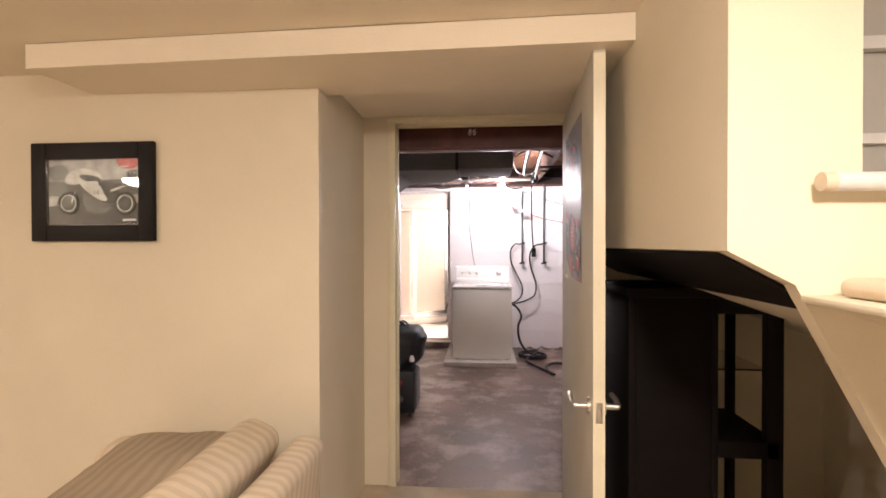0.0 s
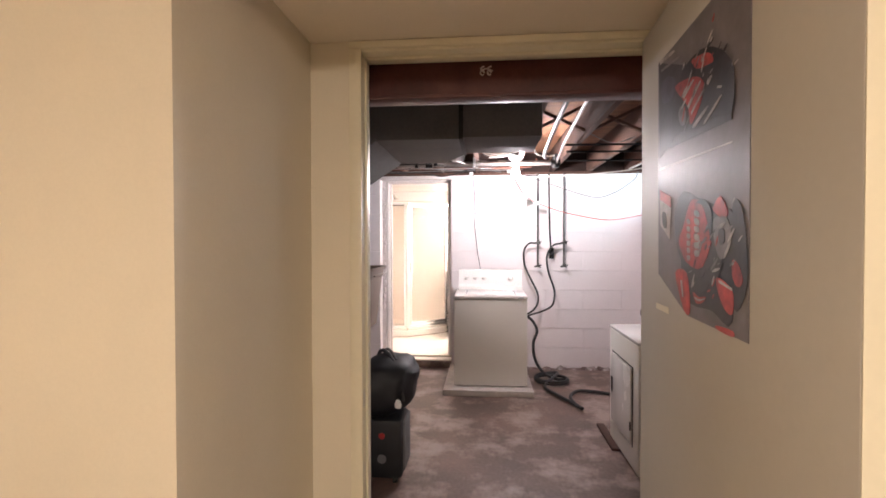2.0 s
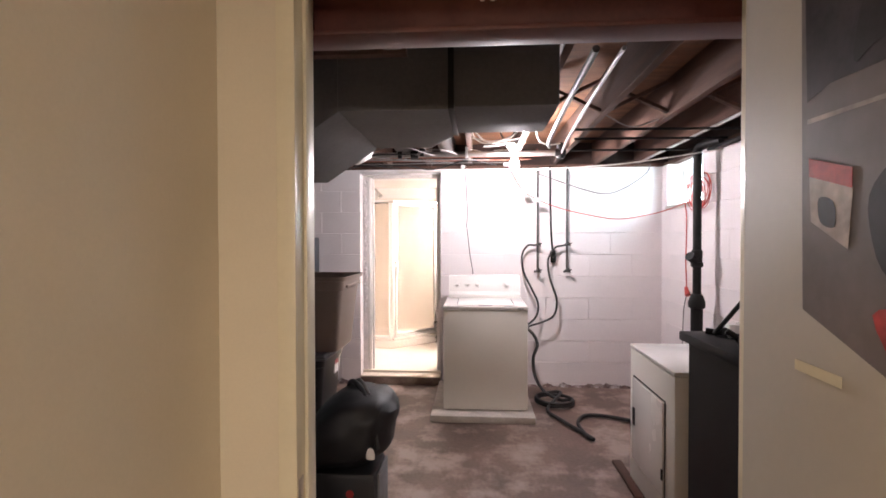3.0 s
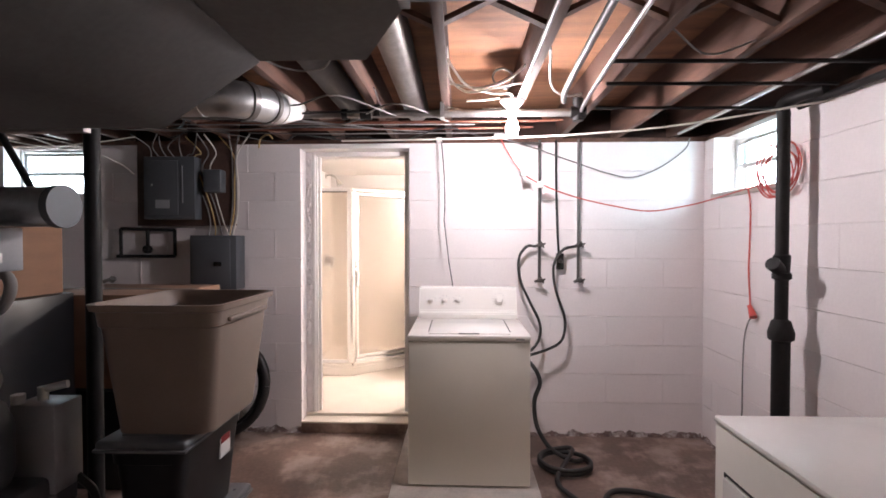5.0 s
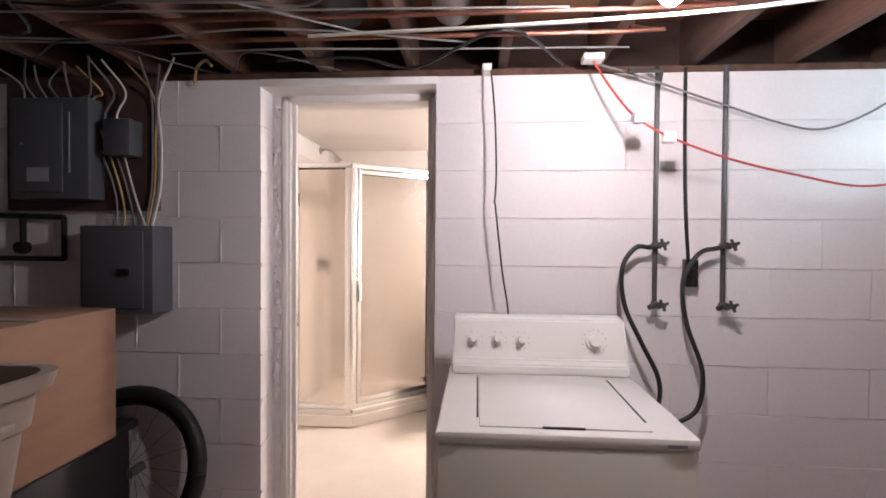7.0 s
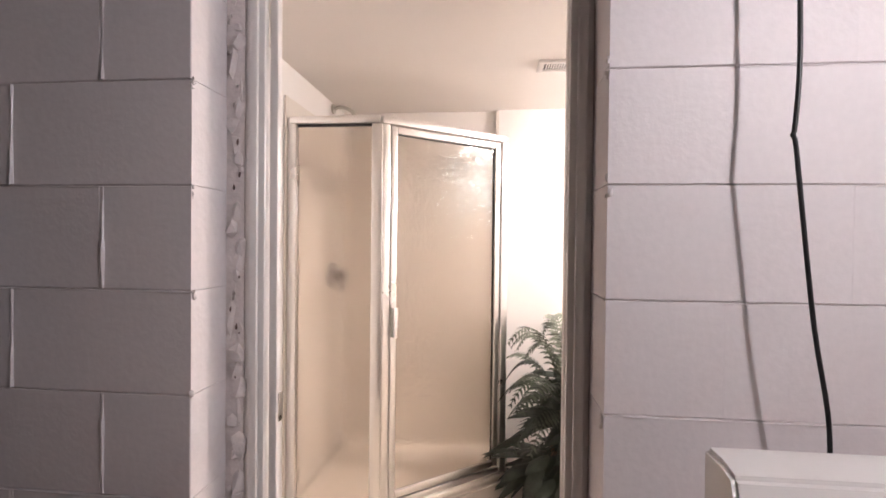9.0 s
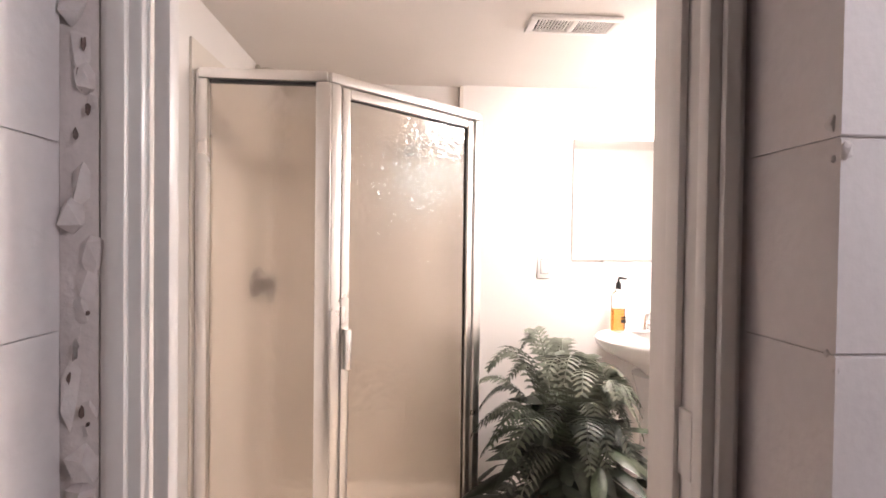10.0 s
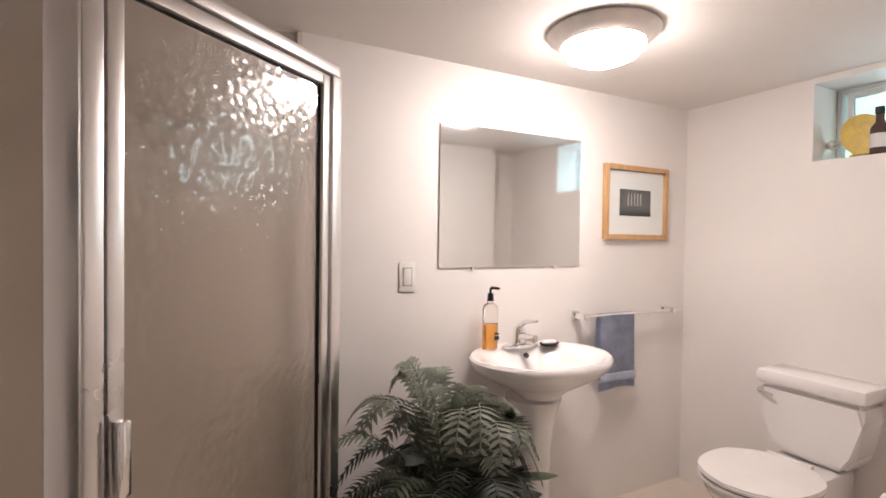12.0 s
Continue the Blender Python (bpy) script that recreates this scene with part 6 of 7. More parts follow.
for a, b in zip(grid, grid[1:]):
    for j in range(24):
        bm.faces.new((a[j], b[j], b[j + 1], a[j + 1]))
bmesh.ops.solidify(bm, geom=list(bm.faces), thickness=0.006)
towel = thing("hand_towel", (0.86, FAR_Y - 0.06, 0.69), "blue terry hand towel folded over the rail", "towel")
part("cloth", bm, M["towel"], towel)
part("border", boxes((0.750, 0.984, FAR_Y - 0.0865, FAR_Y - 0.0815, 0.735, 0.775), r=0.002), M["towel"], towel)

# ---- bathroom: toilet ----
toilet = thing("toilet", (1.15, 7.55, BATH_Z), "white two-piece toilet with its lid closed", "toilet")
bm = bmesh.new()
add_prism(bm, [(7.800, 0.80), (7.798, 0.72), (7.775, 0.58), (7.74, 0.52), (7.49, 0.52), (7.455, 0.58), (7.435, 0.72), (7.433, 0.80)], "x", 1.262, 1.440)
bmesh.ops.bevel(bm, geom=list(bm.edges), offset=0.018, segments=3, affect="EDGES")
part("tank", bm, M["porcelain"], toilet)
part("tank_lid", boxes((1.245, 1.443, 7.418, 7.815, 0.801, 0.862), r=0.018), M["porcelain"], toilet)
part("flush_lever", build(lambda m: (add_rod(m, (1.262, 7.79, 0.768), (1.245, 7.79, 0.768), 0.012), add_rod(m, (1.246, 7.797, 0.768), (1.240, 7.735, 0.760), 0.008, 0.006))), M["chrome"], toilet)
bm = bmesh.new()
prof = [(0.62, 0.0), (0.60, 0.02), (0.52, 0.10), (0.56, 0.20), (0.82, 0.31), (0.97, 0.365), (1.0, 0.385), (0.98, 0.40), (0.0, 0.40)]
rings = []
for rad, h in prof:
    if rad == 0:
        rings.append([bm.verts.new((0.975, 7.62, BATH_Z + h))])
        continue
    rings.append([bm.verts.new((0.975 + (0.24 if math.cos(2 * math.pi * k / 36) < 0 else 0.20) * rad * math.cos(2 * math.pi * k / 36) + (0.05 * (1 - rad)), 7.62 + 0.182 * rad * math.sin(2 * math.pi * k / 36), BATH_Z + h)) for k in range(36)])
for a, b in zip(rings, rings[1:]):
    for k in range(36):
        if len(b) == 1:
            bm.faces.new((a[k], a[(k + 1) % 36], b[0]))
        else:
            bm.faces.new((a[k], a[(k + 1) % 36], b[(k + 1) % 36], b[k]))
bm.faces.new(rings[0][::-1])
add_box(bm, 1.08, 1.40, 7.50, 7.74, BATH_Z + 0.26, BATH_Z + 0.408, r=0.02)
part("bowl", bm, M["porcelain"], toilet)
def seat_shape(m, z0, z1, k):
    outline = [(0.97 + (0.245 if math.cos(a) < 0 else 0.175) * k * math.copysign(abs(math.cos(a)) ** 0.85, math.cos(a)), 7.62 + 0.188 * k * math.copysign(abs(math.sin(a)) ** 0.9, math.sin(a))) for a in (2 * math.pi * q / 40 for q in range(40))]
    add_prism(m, outline, "z", z0, z1)
    bmesh.ops.bevel(m, geom=[e for e in m.edges if abs(e.verts[0].co.z - e.verts[1].co.z) < 1e-5], offset=0.006, segments=2, affect="EDGES")
part("seat", build(lambda m: seat_shape(m, BATH_Z + 0.402, BATH_Z + 0.422, 1.0)), M["plastic_white"], toilet)
part("seat_gap", build(lambda m: seat_shape(m, BATH_Z + 0.4222, BATH_Z + 0.4262, 0.97)), M["seam"], toilet)
part("seat_lid", build(lambda m: seat_shape(m, BATH_Z + 0.4265, BATH_Z + 0.445, 1.0)), M["plastic_white"], toilet)
part("hinge", rods(((1.15, 7.54, BATH_Z + 0.44), (1.15, 7.70, BATH_Z + 0.44), 0.012)), M["plastic_white"], toilet)
tp = thing("paper_holder", (1.12, 7.21, BATH_Z), "chrome free-standing toilet paper holder with a roll", "paper holder")
part("stand", rods(((1.16, 7.22, BATH_Z), (1.16, 7.22, 0.57), 0.009), ((1.16, 7.22, BATH_Z), (1.16, 7.22, BATH_Z + 0.015), 0.08)), M["chrome"], tp)
part("frame", boxes((1.12, 1.20, 7.205, 7.235, 0.54, 0.585), r=0.006), M["chrome"], tp)
part("roll", rods(((1.16, 7.235, 0.50), (1.16, 7.33, 0.50), 0.052), seg=24), M["matboard"], tp)

# ---- bathroom: window sill things ----
board = thing("fish_board", (1.56, 7.56, WIN_B[2]), "mustard yellow fish-shaped board standing in the window", "ornament")
def fish(m):
    pts = [(7.565 + 0.09 * math.cos(a) * (1.0 if math.cos(a) > 0 else 0.9), 1.862 + 0.092 * math.sin(a) + 0.02 * math.cos(a)) for a in (2 * math.pi * k / 28 for k in range(28))]
    add_prism(m, pts, "x", 1.545, 1.557)
    add_box(m, 1.545, 1.557, 7.51, 7.62, 1.766, 1.79, r=0.002)
part("body", build(fish), M["yellow"], board)
part("handle", build(lambda m: (add_rod(m, (1.551, 7.65, 1.845), (1.551, 7.675, 1.842), 0.012, 0.010), add_lathe(m, [(0, -0.025), (0.020, -0.012), (0.024, 0), (0.018, 0.015), (0, 0.025)], (1.551, 7.685, 1.842), 16))), M["nickel"], board)
bottle = thing("dark_bottle", (1.50, 7.50, WIN_B[2]), "small dark glass bottle with a pale label on the sill", "bottle")
part("glass", build(lambda m: add_lathe(m, [(0, 0), (0.028, 0), (0.03, 0.01), (0.03, 0.11), (0.014, 0.135), (0.013, 0.165), (0, 0.165)], (1.50, 7.50, WIN_B[2] + 0.001), 20)), M["plywood_dark"], bottle)
part("label", build(lambda m: add_lathe(m, [(0.0306, 0.03), (0.0309, 0.031), (0.0309, 0.085), (0.0306, 0.086)], (1.50, 7.50, WIN_B[2] + 0.001), 20)), M["label"], bottle)
part("cap", build(lambda m: add_lathe(m, [(0, 0.166), (0.017, 0.166), (0.017, 0.195), (0, 0.197)], (1.50, 7.50, WIN_B[2] + 0.001), 16)), M["black_gloss"], bottle)

# ---- bathroom: fern in a basket ----
PC = Vector((-0.20, 7.89, BATH_Z))
plant = thing("potted_fern", tuple(PC), "artificial fern with broad dark leaves in a wicker basket", "plant")
bask = bmesh.new()
for k in range(15):
    z = 0.012 + 0.018 * k
    R = 0.125 + 0.022 * k / 14
    pts = [(PC.x + (R + 0.004 * (1 if (q + k) % 2 else -1)) * math.cos(2 * math.pi * q / 32), PC.y + (R + 0.004 * (1 if (q + k) % 2 else -1)) * math.sin(2 * math.pi * q / 32), PC.z + z) for q in range(33)]
    add_tube(bask, pts, 0.0095, 1, 6)
add_lathe(bask, [(0, 0.002), (0.122, 0.002), (0.135, 0.24), (0.0, 0.24)], tuple(PC), 24)
part("basket", bask, M["wicker"], plant, "brown woven wicker basket")
prng = random.Random(17)


def frond(bm, az, reach, rise, droop, n=17, leaf=0.075):
    """One arching pinnate frond."""
    out = Vector((math.cos(az), math.sin(az), 0))
    side = Vector((-out.y, out.x, 0))
    base = PC + Vector((0, 0, 0.26)) + out * 0.03
    pts = []
    for k in range(n + 1):
        s = k / n
        pts.append(base + out * reach * (s ** 1.1) + Vector((0, 0, rise * math.sin(s * 1.9) - droop * s ** 2.4)) + side * 0.02 * math.sin(3 * s))
    add_tube(bm, pts, 0.0022, 1, 5)
    for k in range(3, n + 1):
        s = k / n
        c, d = pts[k], (pts[k] - pts[k - 1]).normalized()
        up = d.cross(side).normalized()
        ln = leaf * (math.sin(math.pi * (0.12 + 0.83 * s)) ** 0.7) * prng.uniform(0.85, 1.1)
        w = 0.0092
        for sg in (1, -1):
            tip = c + (side * sg * 0.93 + d * 0.42) * ln - Vector((0, 0, ln * 0.22))
            mid = c + (side * sg * 0.93 + d * 0.38) * ln * 0.45
            quad = [c - d * w * 0.45, mid - d * w * 0.75 - up * 0.002, tip, mid + d * w * 0.75 - up * 0.002, c + d * w * 0.45]
            vs = [bm.verts.new(q) for q in quad]
            bm.faces.new(vs)


def broad(bm, at, az, pitch, ln, wd):
    """One broad pointed leaf folded along its rib."""
    out = Vector((math.cos(az) * math.cos(pitch), math.sin(az) * math.cos(pitch), math.sin(pitch)))
    side = Vector((-math.sin(az), math.cos(az), 0))
    nrm = out.cross(side)
    rows = []
    for k in range(7):
        s = k / 6
        w = wd * math.sin(math.pi * min(1, 0.06 + 0.94 * s)) ** 0.8 * (1 - 0.3 * s)
        c = at + out * ln * s - Vector((0, 0, 0.35 * ln * s * s))
        rows.append((bm.verts.new(c - side * w + nrm * -w * 0.35), bm.verts.new(c), bm.verts.new(c + side * w + nrm * -w * 0.35)))
    for a, b in zip(rows, rows[1:]):
        bm.faces.new((a[0], a[1], b[1], b[0]))
        bm.faces.new((a[1], a[2], b[2], b[1]))


for k in range(60):
    az = 2 * math.pi * (k * 0.618 % 1)
    up = k % 3
    bm = bmesh.new()
    wall = 0.62 if math.sin(az) > 0.55 else 0.58 if 0.89 * math.cos(az) - 0.45 * math.sin(az) > 0.35 else 1.0
    if up == 0:
        frond(bm, az, wall * prng.uniform(0.26, 0.40), prng.uniform(0.56, 0.68) * (0.86 if math.cos(az) > 0.3 else 1.0), prng.uniform(0.05, 0.14), n=27, leaf=prng.uniform(0.075, 0.10))
    else:
        frond(bm, az, wall * prng.uniform(0.30, 0.44), prng.uniform(0.34, 0.54), prng.uniform(0.10, 0.26), n=27, leaf=prng.uniform(0.07, 0.10))
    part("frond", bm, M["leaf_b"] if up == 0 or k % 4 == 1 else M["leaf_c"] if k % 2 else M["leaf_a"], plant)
for k in range(240):
    az = prng.uniform(0, 2 * math.pi)
    wall = 0.66 if math.sin(az) > 0.5 else 0.72 if 0.89 * math.cos(az) - 0.45 * math.sin(az) > 0.35 else 1.0
    rr = prng.uniform(0.05, 0.34) * wall
    at = PC + Vector((rr * math.cos(az), rr * math.sin(az), prng.uniform(0.10, 0.60) * (1.2 - rr * 1.7)))
    bm = bmesh.new()
    broad(bm, at, az + prng.uniform(-0.6, 0.6), prng.uniform(-0.8, 0.35), prng.uniform(0.13, 0.24) * wall, prng.uniform(0.030, 0.056))
    add_tube(bm, [PC + Vector((0.02 * math.cos(az), 0.02 * math.sin(az), 0.24)), (at + PC + Vector((0, 0, 0.3))) / 2 + Vector((0, 0, 0.04)), at], 0.002, 4, 5)
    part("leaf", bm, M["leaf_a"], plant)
for lx, ly, lz, turn, rise, ln in ((-0.02, -0.05, 0.70, 1.3, 1.25, 0.19), (0.07, -0.20, 0.52, -1.2, 0.1, 0.15), (0.12, -0.16, 0.50, -0.6, -0.3, 0.16), (0.03, -0.22, 0.46, -2.0, -0.4, 0.14), (0.16, -0.12, 0.56, 0.0, 0.2, 0.15)):
    bm = bmesh.new()
    broad(bm, PC + Vector((lx, ly, lz)), turn, rise, ln, 0.034)
    add_tube(bm, [PC + Vector((0, 0, 0.25)), PC + Vector((lx * 0.6, ly * 0.6, lz * 0.75)), PC + Vector((lx, ly, lz))], 0.002, 4, 5)
    part("leaf", bm, M["leaf_c"], plant)

# ---- sitting room ----


def stripe_material(name, pale, dark, axis, freq):
    m = mat(name, pale, 0.9, vary=0.06, scale=8, fine=260, bump=0.45, depth=0.002)
    nt = m.node_tree
    N, L = nt.nodes.new, nt.links.new
    p = nt.nodes["Principled BSDF"]
    src = p.inputs["Base Color"].links[0].from_socket
    tc, sep, mul, sn, rg, mx = N("ShaderNodeTexCoord"), N("ShaderNodeSeparateXYZ"), N("ShaderNodeMath"), N("ShaderNodeMath"), N("ShaderNodeMapRange"), N("ShaderNodeMix")
    L(tc.outputs["Object"], sep.inputs[0])
    mul.operation, sn.operation = "MULTIPLY", "SINE"
    L(sep.outputs[axis], mul.inputs[0])
    mul.inputs[1].default_value = freq
    L(mul.outputs[0], sn.inputs[0])
    rg.inputs["From Min"].default_value, rg.inputs["From Max"].default_value = -0.3, 0.3
    rg.inputs["To Max"].default_value = 0.55
    L(sn.outputs[0], rg.inputs["Value"])
    mx.data_type = "RGBA"
    L(rg.outputs[0], mx.inputs["Factor"])
    L(src, mx.inputs["A"])
    mx.inputs["B"].default_value = (*dark, 1)
    L(mx.outputs["Result"], p.inputs["Base Color"])
    return m


STRIPE = stripe_material("striped_upholstery", (0.68, 0.58, 0.45), (0.52, 0.43, 0.31), "Y", 150)
STRIPE_X = stripe_material("striped_upholstery_across", (0.68, 0.58, 0.45), (0.52, 0.43, 0.31), "X", 150)


def pillow(bm, centre, size, turn, puff=0.25):
    """A stuffed cushion: a rounded slab that swells in the middle."""
    made = bmesh.ops.create_grid(bm, x_segments=2, y_segments=2, size=0.01)["verts"]
    bmesh.ops.delete(bm, geom=made, context="VERTS")
    vs = add_box(bm, -size[0] / 2, size[0] / 2, -size[1] / 2, size[1] / 2, -size[2] / 2, size[2] / 2, r=min(size) * 0.32, seg=4)
    for v in vs:
        u, w = 2 * v.co.y / size[1], 2 * v.co.z / size[2]
        v.co.x *= 1 + puff * (1 - u * u) * (1 - w * w) - 0.12 * (u * u * w * w)
        v.co.z += 0.008 * math.sin(7 * v.co.y)
    bmesh.ops.transform(bm, matrix=Matrix.Translation(centre) @ turn, verts=vs)


sofa = thing("sofa", (-1.1, 1.25, 0), "ivory sofa with striped loose back cushions", "sofa")
part("base", boxes((-1.55, -0.62, 0.30, 1.98, 0.06, 0.34), r=0.03), STRIPE, sofa)
for fx in (-1.5, -0.67):
    for fy in (0.36, 1.92):
        part("leg", rods(((fx, fy, 0), (fx, fy, 0.062), 0.02)), M["dark_wood"], sofa)
part("backrest", build(lambda m: pillow(m, (-0.69, 1.14, 0.455), (0.13, 1.66, 0.36), Matrix.Rotation(radians(6), 4, "Y"), 0.1)), STRIPE, sofa)
part("back_cushion", build(lambda m: pillow(m, (-0.885, 1.50, 0.555), (0.17, 0.86, 0.30), Matrix.Rotation(radians(24), 4, "Y"), 0.25)), STRIPE, sofa, "loose striped back cushion")
part("back_cushion", build(lambda m: pillow(m, (-0.86, 0.70, 0.54), (0.17, 0.72, 0.30), Matrix.Rotation(radians(24), 4, "Y"), 0.25)), STRIPE, sofa, "loose striped back cushion")
part("arm", build(lambda m: pillow(m, (-1.16, 1.90, 0.425), (0.62, 0.17, 0.36), Matrix.Identity(4), 0.0)), STRIPE_X, sofa)
part("arm", build(lambda m: pillow(m, (-1.16, 0.36, 0.425), (0.62, 0.17, 0.36), Matrix.Identity(4), 0.0)), STRIPE_X, sofa)
part("seat_cushion", build(lambda m: pillow(m, (-1.18, 1.45, 0.40), (0.62, 0.72, 0.14), Matrix.Identity(4), 0.0)), STRIPE_X, sofa)
part("seat_cushion", build(lambda m: pillow(m, (-1.18, 0.80, 0.40), (0.62, 0.66, 0.14), Matrix.Identity(4), 0.0)), STRIPE_X, sofa)

def throw_cloth(m):
    rows = []
    for i in range(15):
        row = []
        for j in range(21):
            u, w = i / 14, j / 20
            x, y = -1.38 + 0.50 * u, 1.995 - 0.70 * w
            z = 0.612 + 0.012 * math.sin(3 * u) - 0.10 * max(0.0, w - 0.18) ** 1.2 - 0.05 * u * w + 0.016 * noise.noise((x * 7, y * 6, 0)) + 0.008 * noise.noise((x * 19, y * 17, 3))
            z -= 0.09 * max(0.0, 0.10 - w) ** 0.8 + 0.06 * max(0.0, 0.12 - u)
            row.append(m.verts.new((x, y, z)))
        rows.append(row)
    for p, q in zip(rows, rows[1:]):
        for j in range(20):
            m.faces.new((p[j], q[j], q[j + 1], p[j + 1]))
    bmesh.ops.solidify(m, geom=list(m.faces), thickness=0.012)


throw = solid("throw_blanket", build(throw_cloth), STRIPE_X, "ivory striped throw draped over the sofa arm and seat", "throw")


def oval(cu, cv, ru, rv, n=20, tilt=0.0):
    return [(cu + ru * math.cos(a) * math.cos(tilt) - rv * math.sin(a) * math.sin(tilt), cv + ru * math.cos(a) * math.sin(tilt) + rv * math.sin(a) * math.cos(tilt)) for a in (2 * math.pi * k / n for k in range(n))]


# framed motorcycle photograph
WY = 2.09
mp = thing("motorcycle_picture", (-1.655, WY, 1.369), "black-framed photograph of a racing motorcycle", "picture")
part("frame", square_frame(-1.930, -1.380, 1.369, 1.785, 0.068, WY - 0.024, WY - 0.001), M["black_case"], mp)
img = part("photograph", boxes((-1.8615, -1.4485, WY - 0.0085, WY - 0.006, 1.4375, 1.7165)), M["photo_grey"], mp, "grey racing photograph")
LY0, LY1 = WY - 0.0105, WY - 0.0086
def soft(outline):
    """The outline rounded off."""
    ring = [Vector((u, v, 0)) for u, v in outline]
    line = smooth_line([ring[-1]] + ring + ring[:2], 4)
    return [(q.x, q.y) for q in line[4:4 + 4 * len(ring)]]


def print_shape(name, outline, tone, layer):
    y1 = LY1 - 0.0005 * layer
    return part(name, build(lambda m: add_prism(m, outline, "y", y1 - 0.0006, y1)), M[tone], img)


print_shape("sky", [(-1.858, 1.713), (-1.456, 1.713), (-1.456, 1.632), (-1.858, 1.623)], "photo_light", 0)
print_shape("blurred_crowd", soft([(-1.853, 1.682), (-1.785, 1.690), (-1.772, 1.637), (-1.815, 1.627), (-1.849, 1.632)]), "photo_grey", 1)
print_shape("blurred_crowd", soft([(-1.507, 1.661), (-1.457, 1.669), (-1.457, 1.637), (-1.498, 1.635)]), "photo_grey", 1)
print_shape("track", [(-1.858, 1.520), (-1.456, 1.528), (-1.456, 1.441), (-1.858, 1.441)], "photo_dark", 0)
print_shape("kerb", [(-1.858, 1.559), (-1.815, 1.560), (-1.810, 1.524), (-1.858, 1.516)], "photo_light", 1)
print_shape("kerb", [(-1.481, 1.564), (-1.456, 1.566), (-1.456, 1.532), (-1.472, 1.530)], "photo_light", 1)
print_shape("bike_shade", soft([(-1.789, 1.601), (-1.738, 1.613), (-1.678, 1.641), (-1.609, 1.609), (-1.541, 1.577), (-1.507, 1.536), (-1.558, 1.496), (-1.643, 1.476), (-1.695, 1.504), (-1.729, 1.560)]), "photo_dark", 2)
print_shape("front_fairing", soft([(-1.785, 1.621), (-1.763, 1.661), (-1.703, 1.678), (-1.643, 1.661), (-1.618, 1.632), (-1.686, 1.625), (-1.738, 1.609)]), "photo_pale", 3)
print_shape("tank", soft([(-1.720, 1.621), (-1.661, 1.632), (-1.618, 1.601), (-1.596, 1.560), (-1.601, 1.538), (-1.643, 1.551), (-1.686, 1.581)]), "photo_pale", 3)
print_shape("rider_gap", soft([(-1.719, 1.645), (-1.690, 1.651), (-1.639, 1.641), (-1.626, 1.627), (-1.686, 1.623)]), "photo_dark", 4)
print_shape("engine", soft([(-1.703, 1.564), (-1.652, 1.548), (-1.596, 1.532), (-1.575, 1.508), (-1.626, 1.484), (-1.686, 1.500)]), "photo_grey", 3)
print_shape("tail", soft([(-1.618, 1.621), (-1.558, 1.613), (-1.515, 1.601), (-1.541, 1.586), (-1.584, 1.591)]), "photo_dark", 4)
print_shape("tail_stripe", soft([(-1.575, 1.586), (-1.519, 1.602), (-1.517, 1.598), (-1.571, 1.578)]), "photo_pale", 5)
print_shape("seat", soft([(-1.635, 1.613), (-1.584, 1.601), (-1.562, 1.569), (-1.568, 1.538), (-1.596, 1.552), (-1.618, 1.593)]), "photo_dark", 4)
print_shape("fork", [(-1.742, 1.577), (-1.736, 1.580), (-1.753, 1.527), (-1.761, 1.528)], "photo_pale", 5)
print_shape("red_sign", soft([(-1.548, 1.713), (-1.462, 1.715), (-1.467, 1.677), (-1.524, 1.675), (-1.543, 1.690)]), "red", 5)
print_shape("sign_letters", [(-1.532, 1.684), (-1.496, 1.686), (-1.496, 1.682), (-1.532, 1.679)], "photo_pale", 6)
print_shape("caption", [(-1.525, 1.462), (-1.467, 1.464), (-1.467, 1.455), (-1.525, 1.454)], "photo_pale", 5)
for cx, cz in ((-1.767, 1.53), (-1.513, 1.528)):
    part("wheel", build(lambda m: torus(m, (cx, LY0 - 0.002, cz), 0.043, 0.006, 0, 28)), M["photo_dark"], img)
    part("wheel_rim", build(lambda m: torus(m, (cx, LY0 - 0.002, cz), 0.034, 0.0028, 0, 24)), M["photo_pale"], img)
    part("wheel_hub", build(lambda m: add_prism(m, oval(cx, cz, 0.014, 0.014, 14), "y", LY0 - 0.003, LY0 - 0.0015)), M["photo_grey"], img)
number = bpy.data.curves.new("race_number", "FONT")
number.body, number.size, number.extrude, number.align_x, number.align_y = "16", 0.030, 0.0004, "CENTER", "CENTER"
tmp = bpy.data.objects.new("race_number", number)
num_mesh = bpy.data.meshes.new_from_object(tmp)
bpy.data.objects.remove(tmp)
num_mesh.transform(pose(-1.641, LY0 - 0.0030, 1.575, 90, 0, 0))
num_mesh.materials.append(M["photo_dark"])
nb = new("race_number", num_mesh)
nb.parent = img
gl = part("glazing", boxes((-1.8615, -1.4485, WY - 0.0205, WY - 0.019, 1.4375, 1.7165)), M["glass"], mp)
gl.visible_shadow = False

# open door with posters
DM = Matrix.Translation((0.4015, 2.808, 0)) @ Matrix.Rotation(-math.atan2(0.0565, 1.0), 4, "Z") @ Matrix.Rotation(radians(-90), 4, "Z")
door = new("door_sitting")
door.matrix_basis = DM
tagged(door, "pale grey-cream interior door standing open with posters on it", "door", kind="structure")


def dpart(name, bm, material, parent, label=""):
    """A part in the door's own axes: x from hinge to edge, y to the back, z up."""
    ob = new(name, mesh_of(name, bm, material))
    ob.parent = parent
    return tagged(ob, label=label)


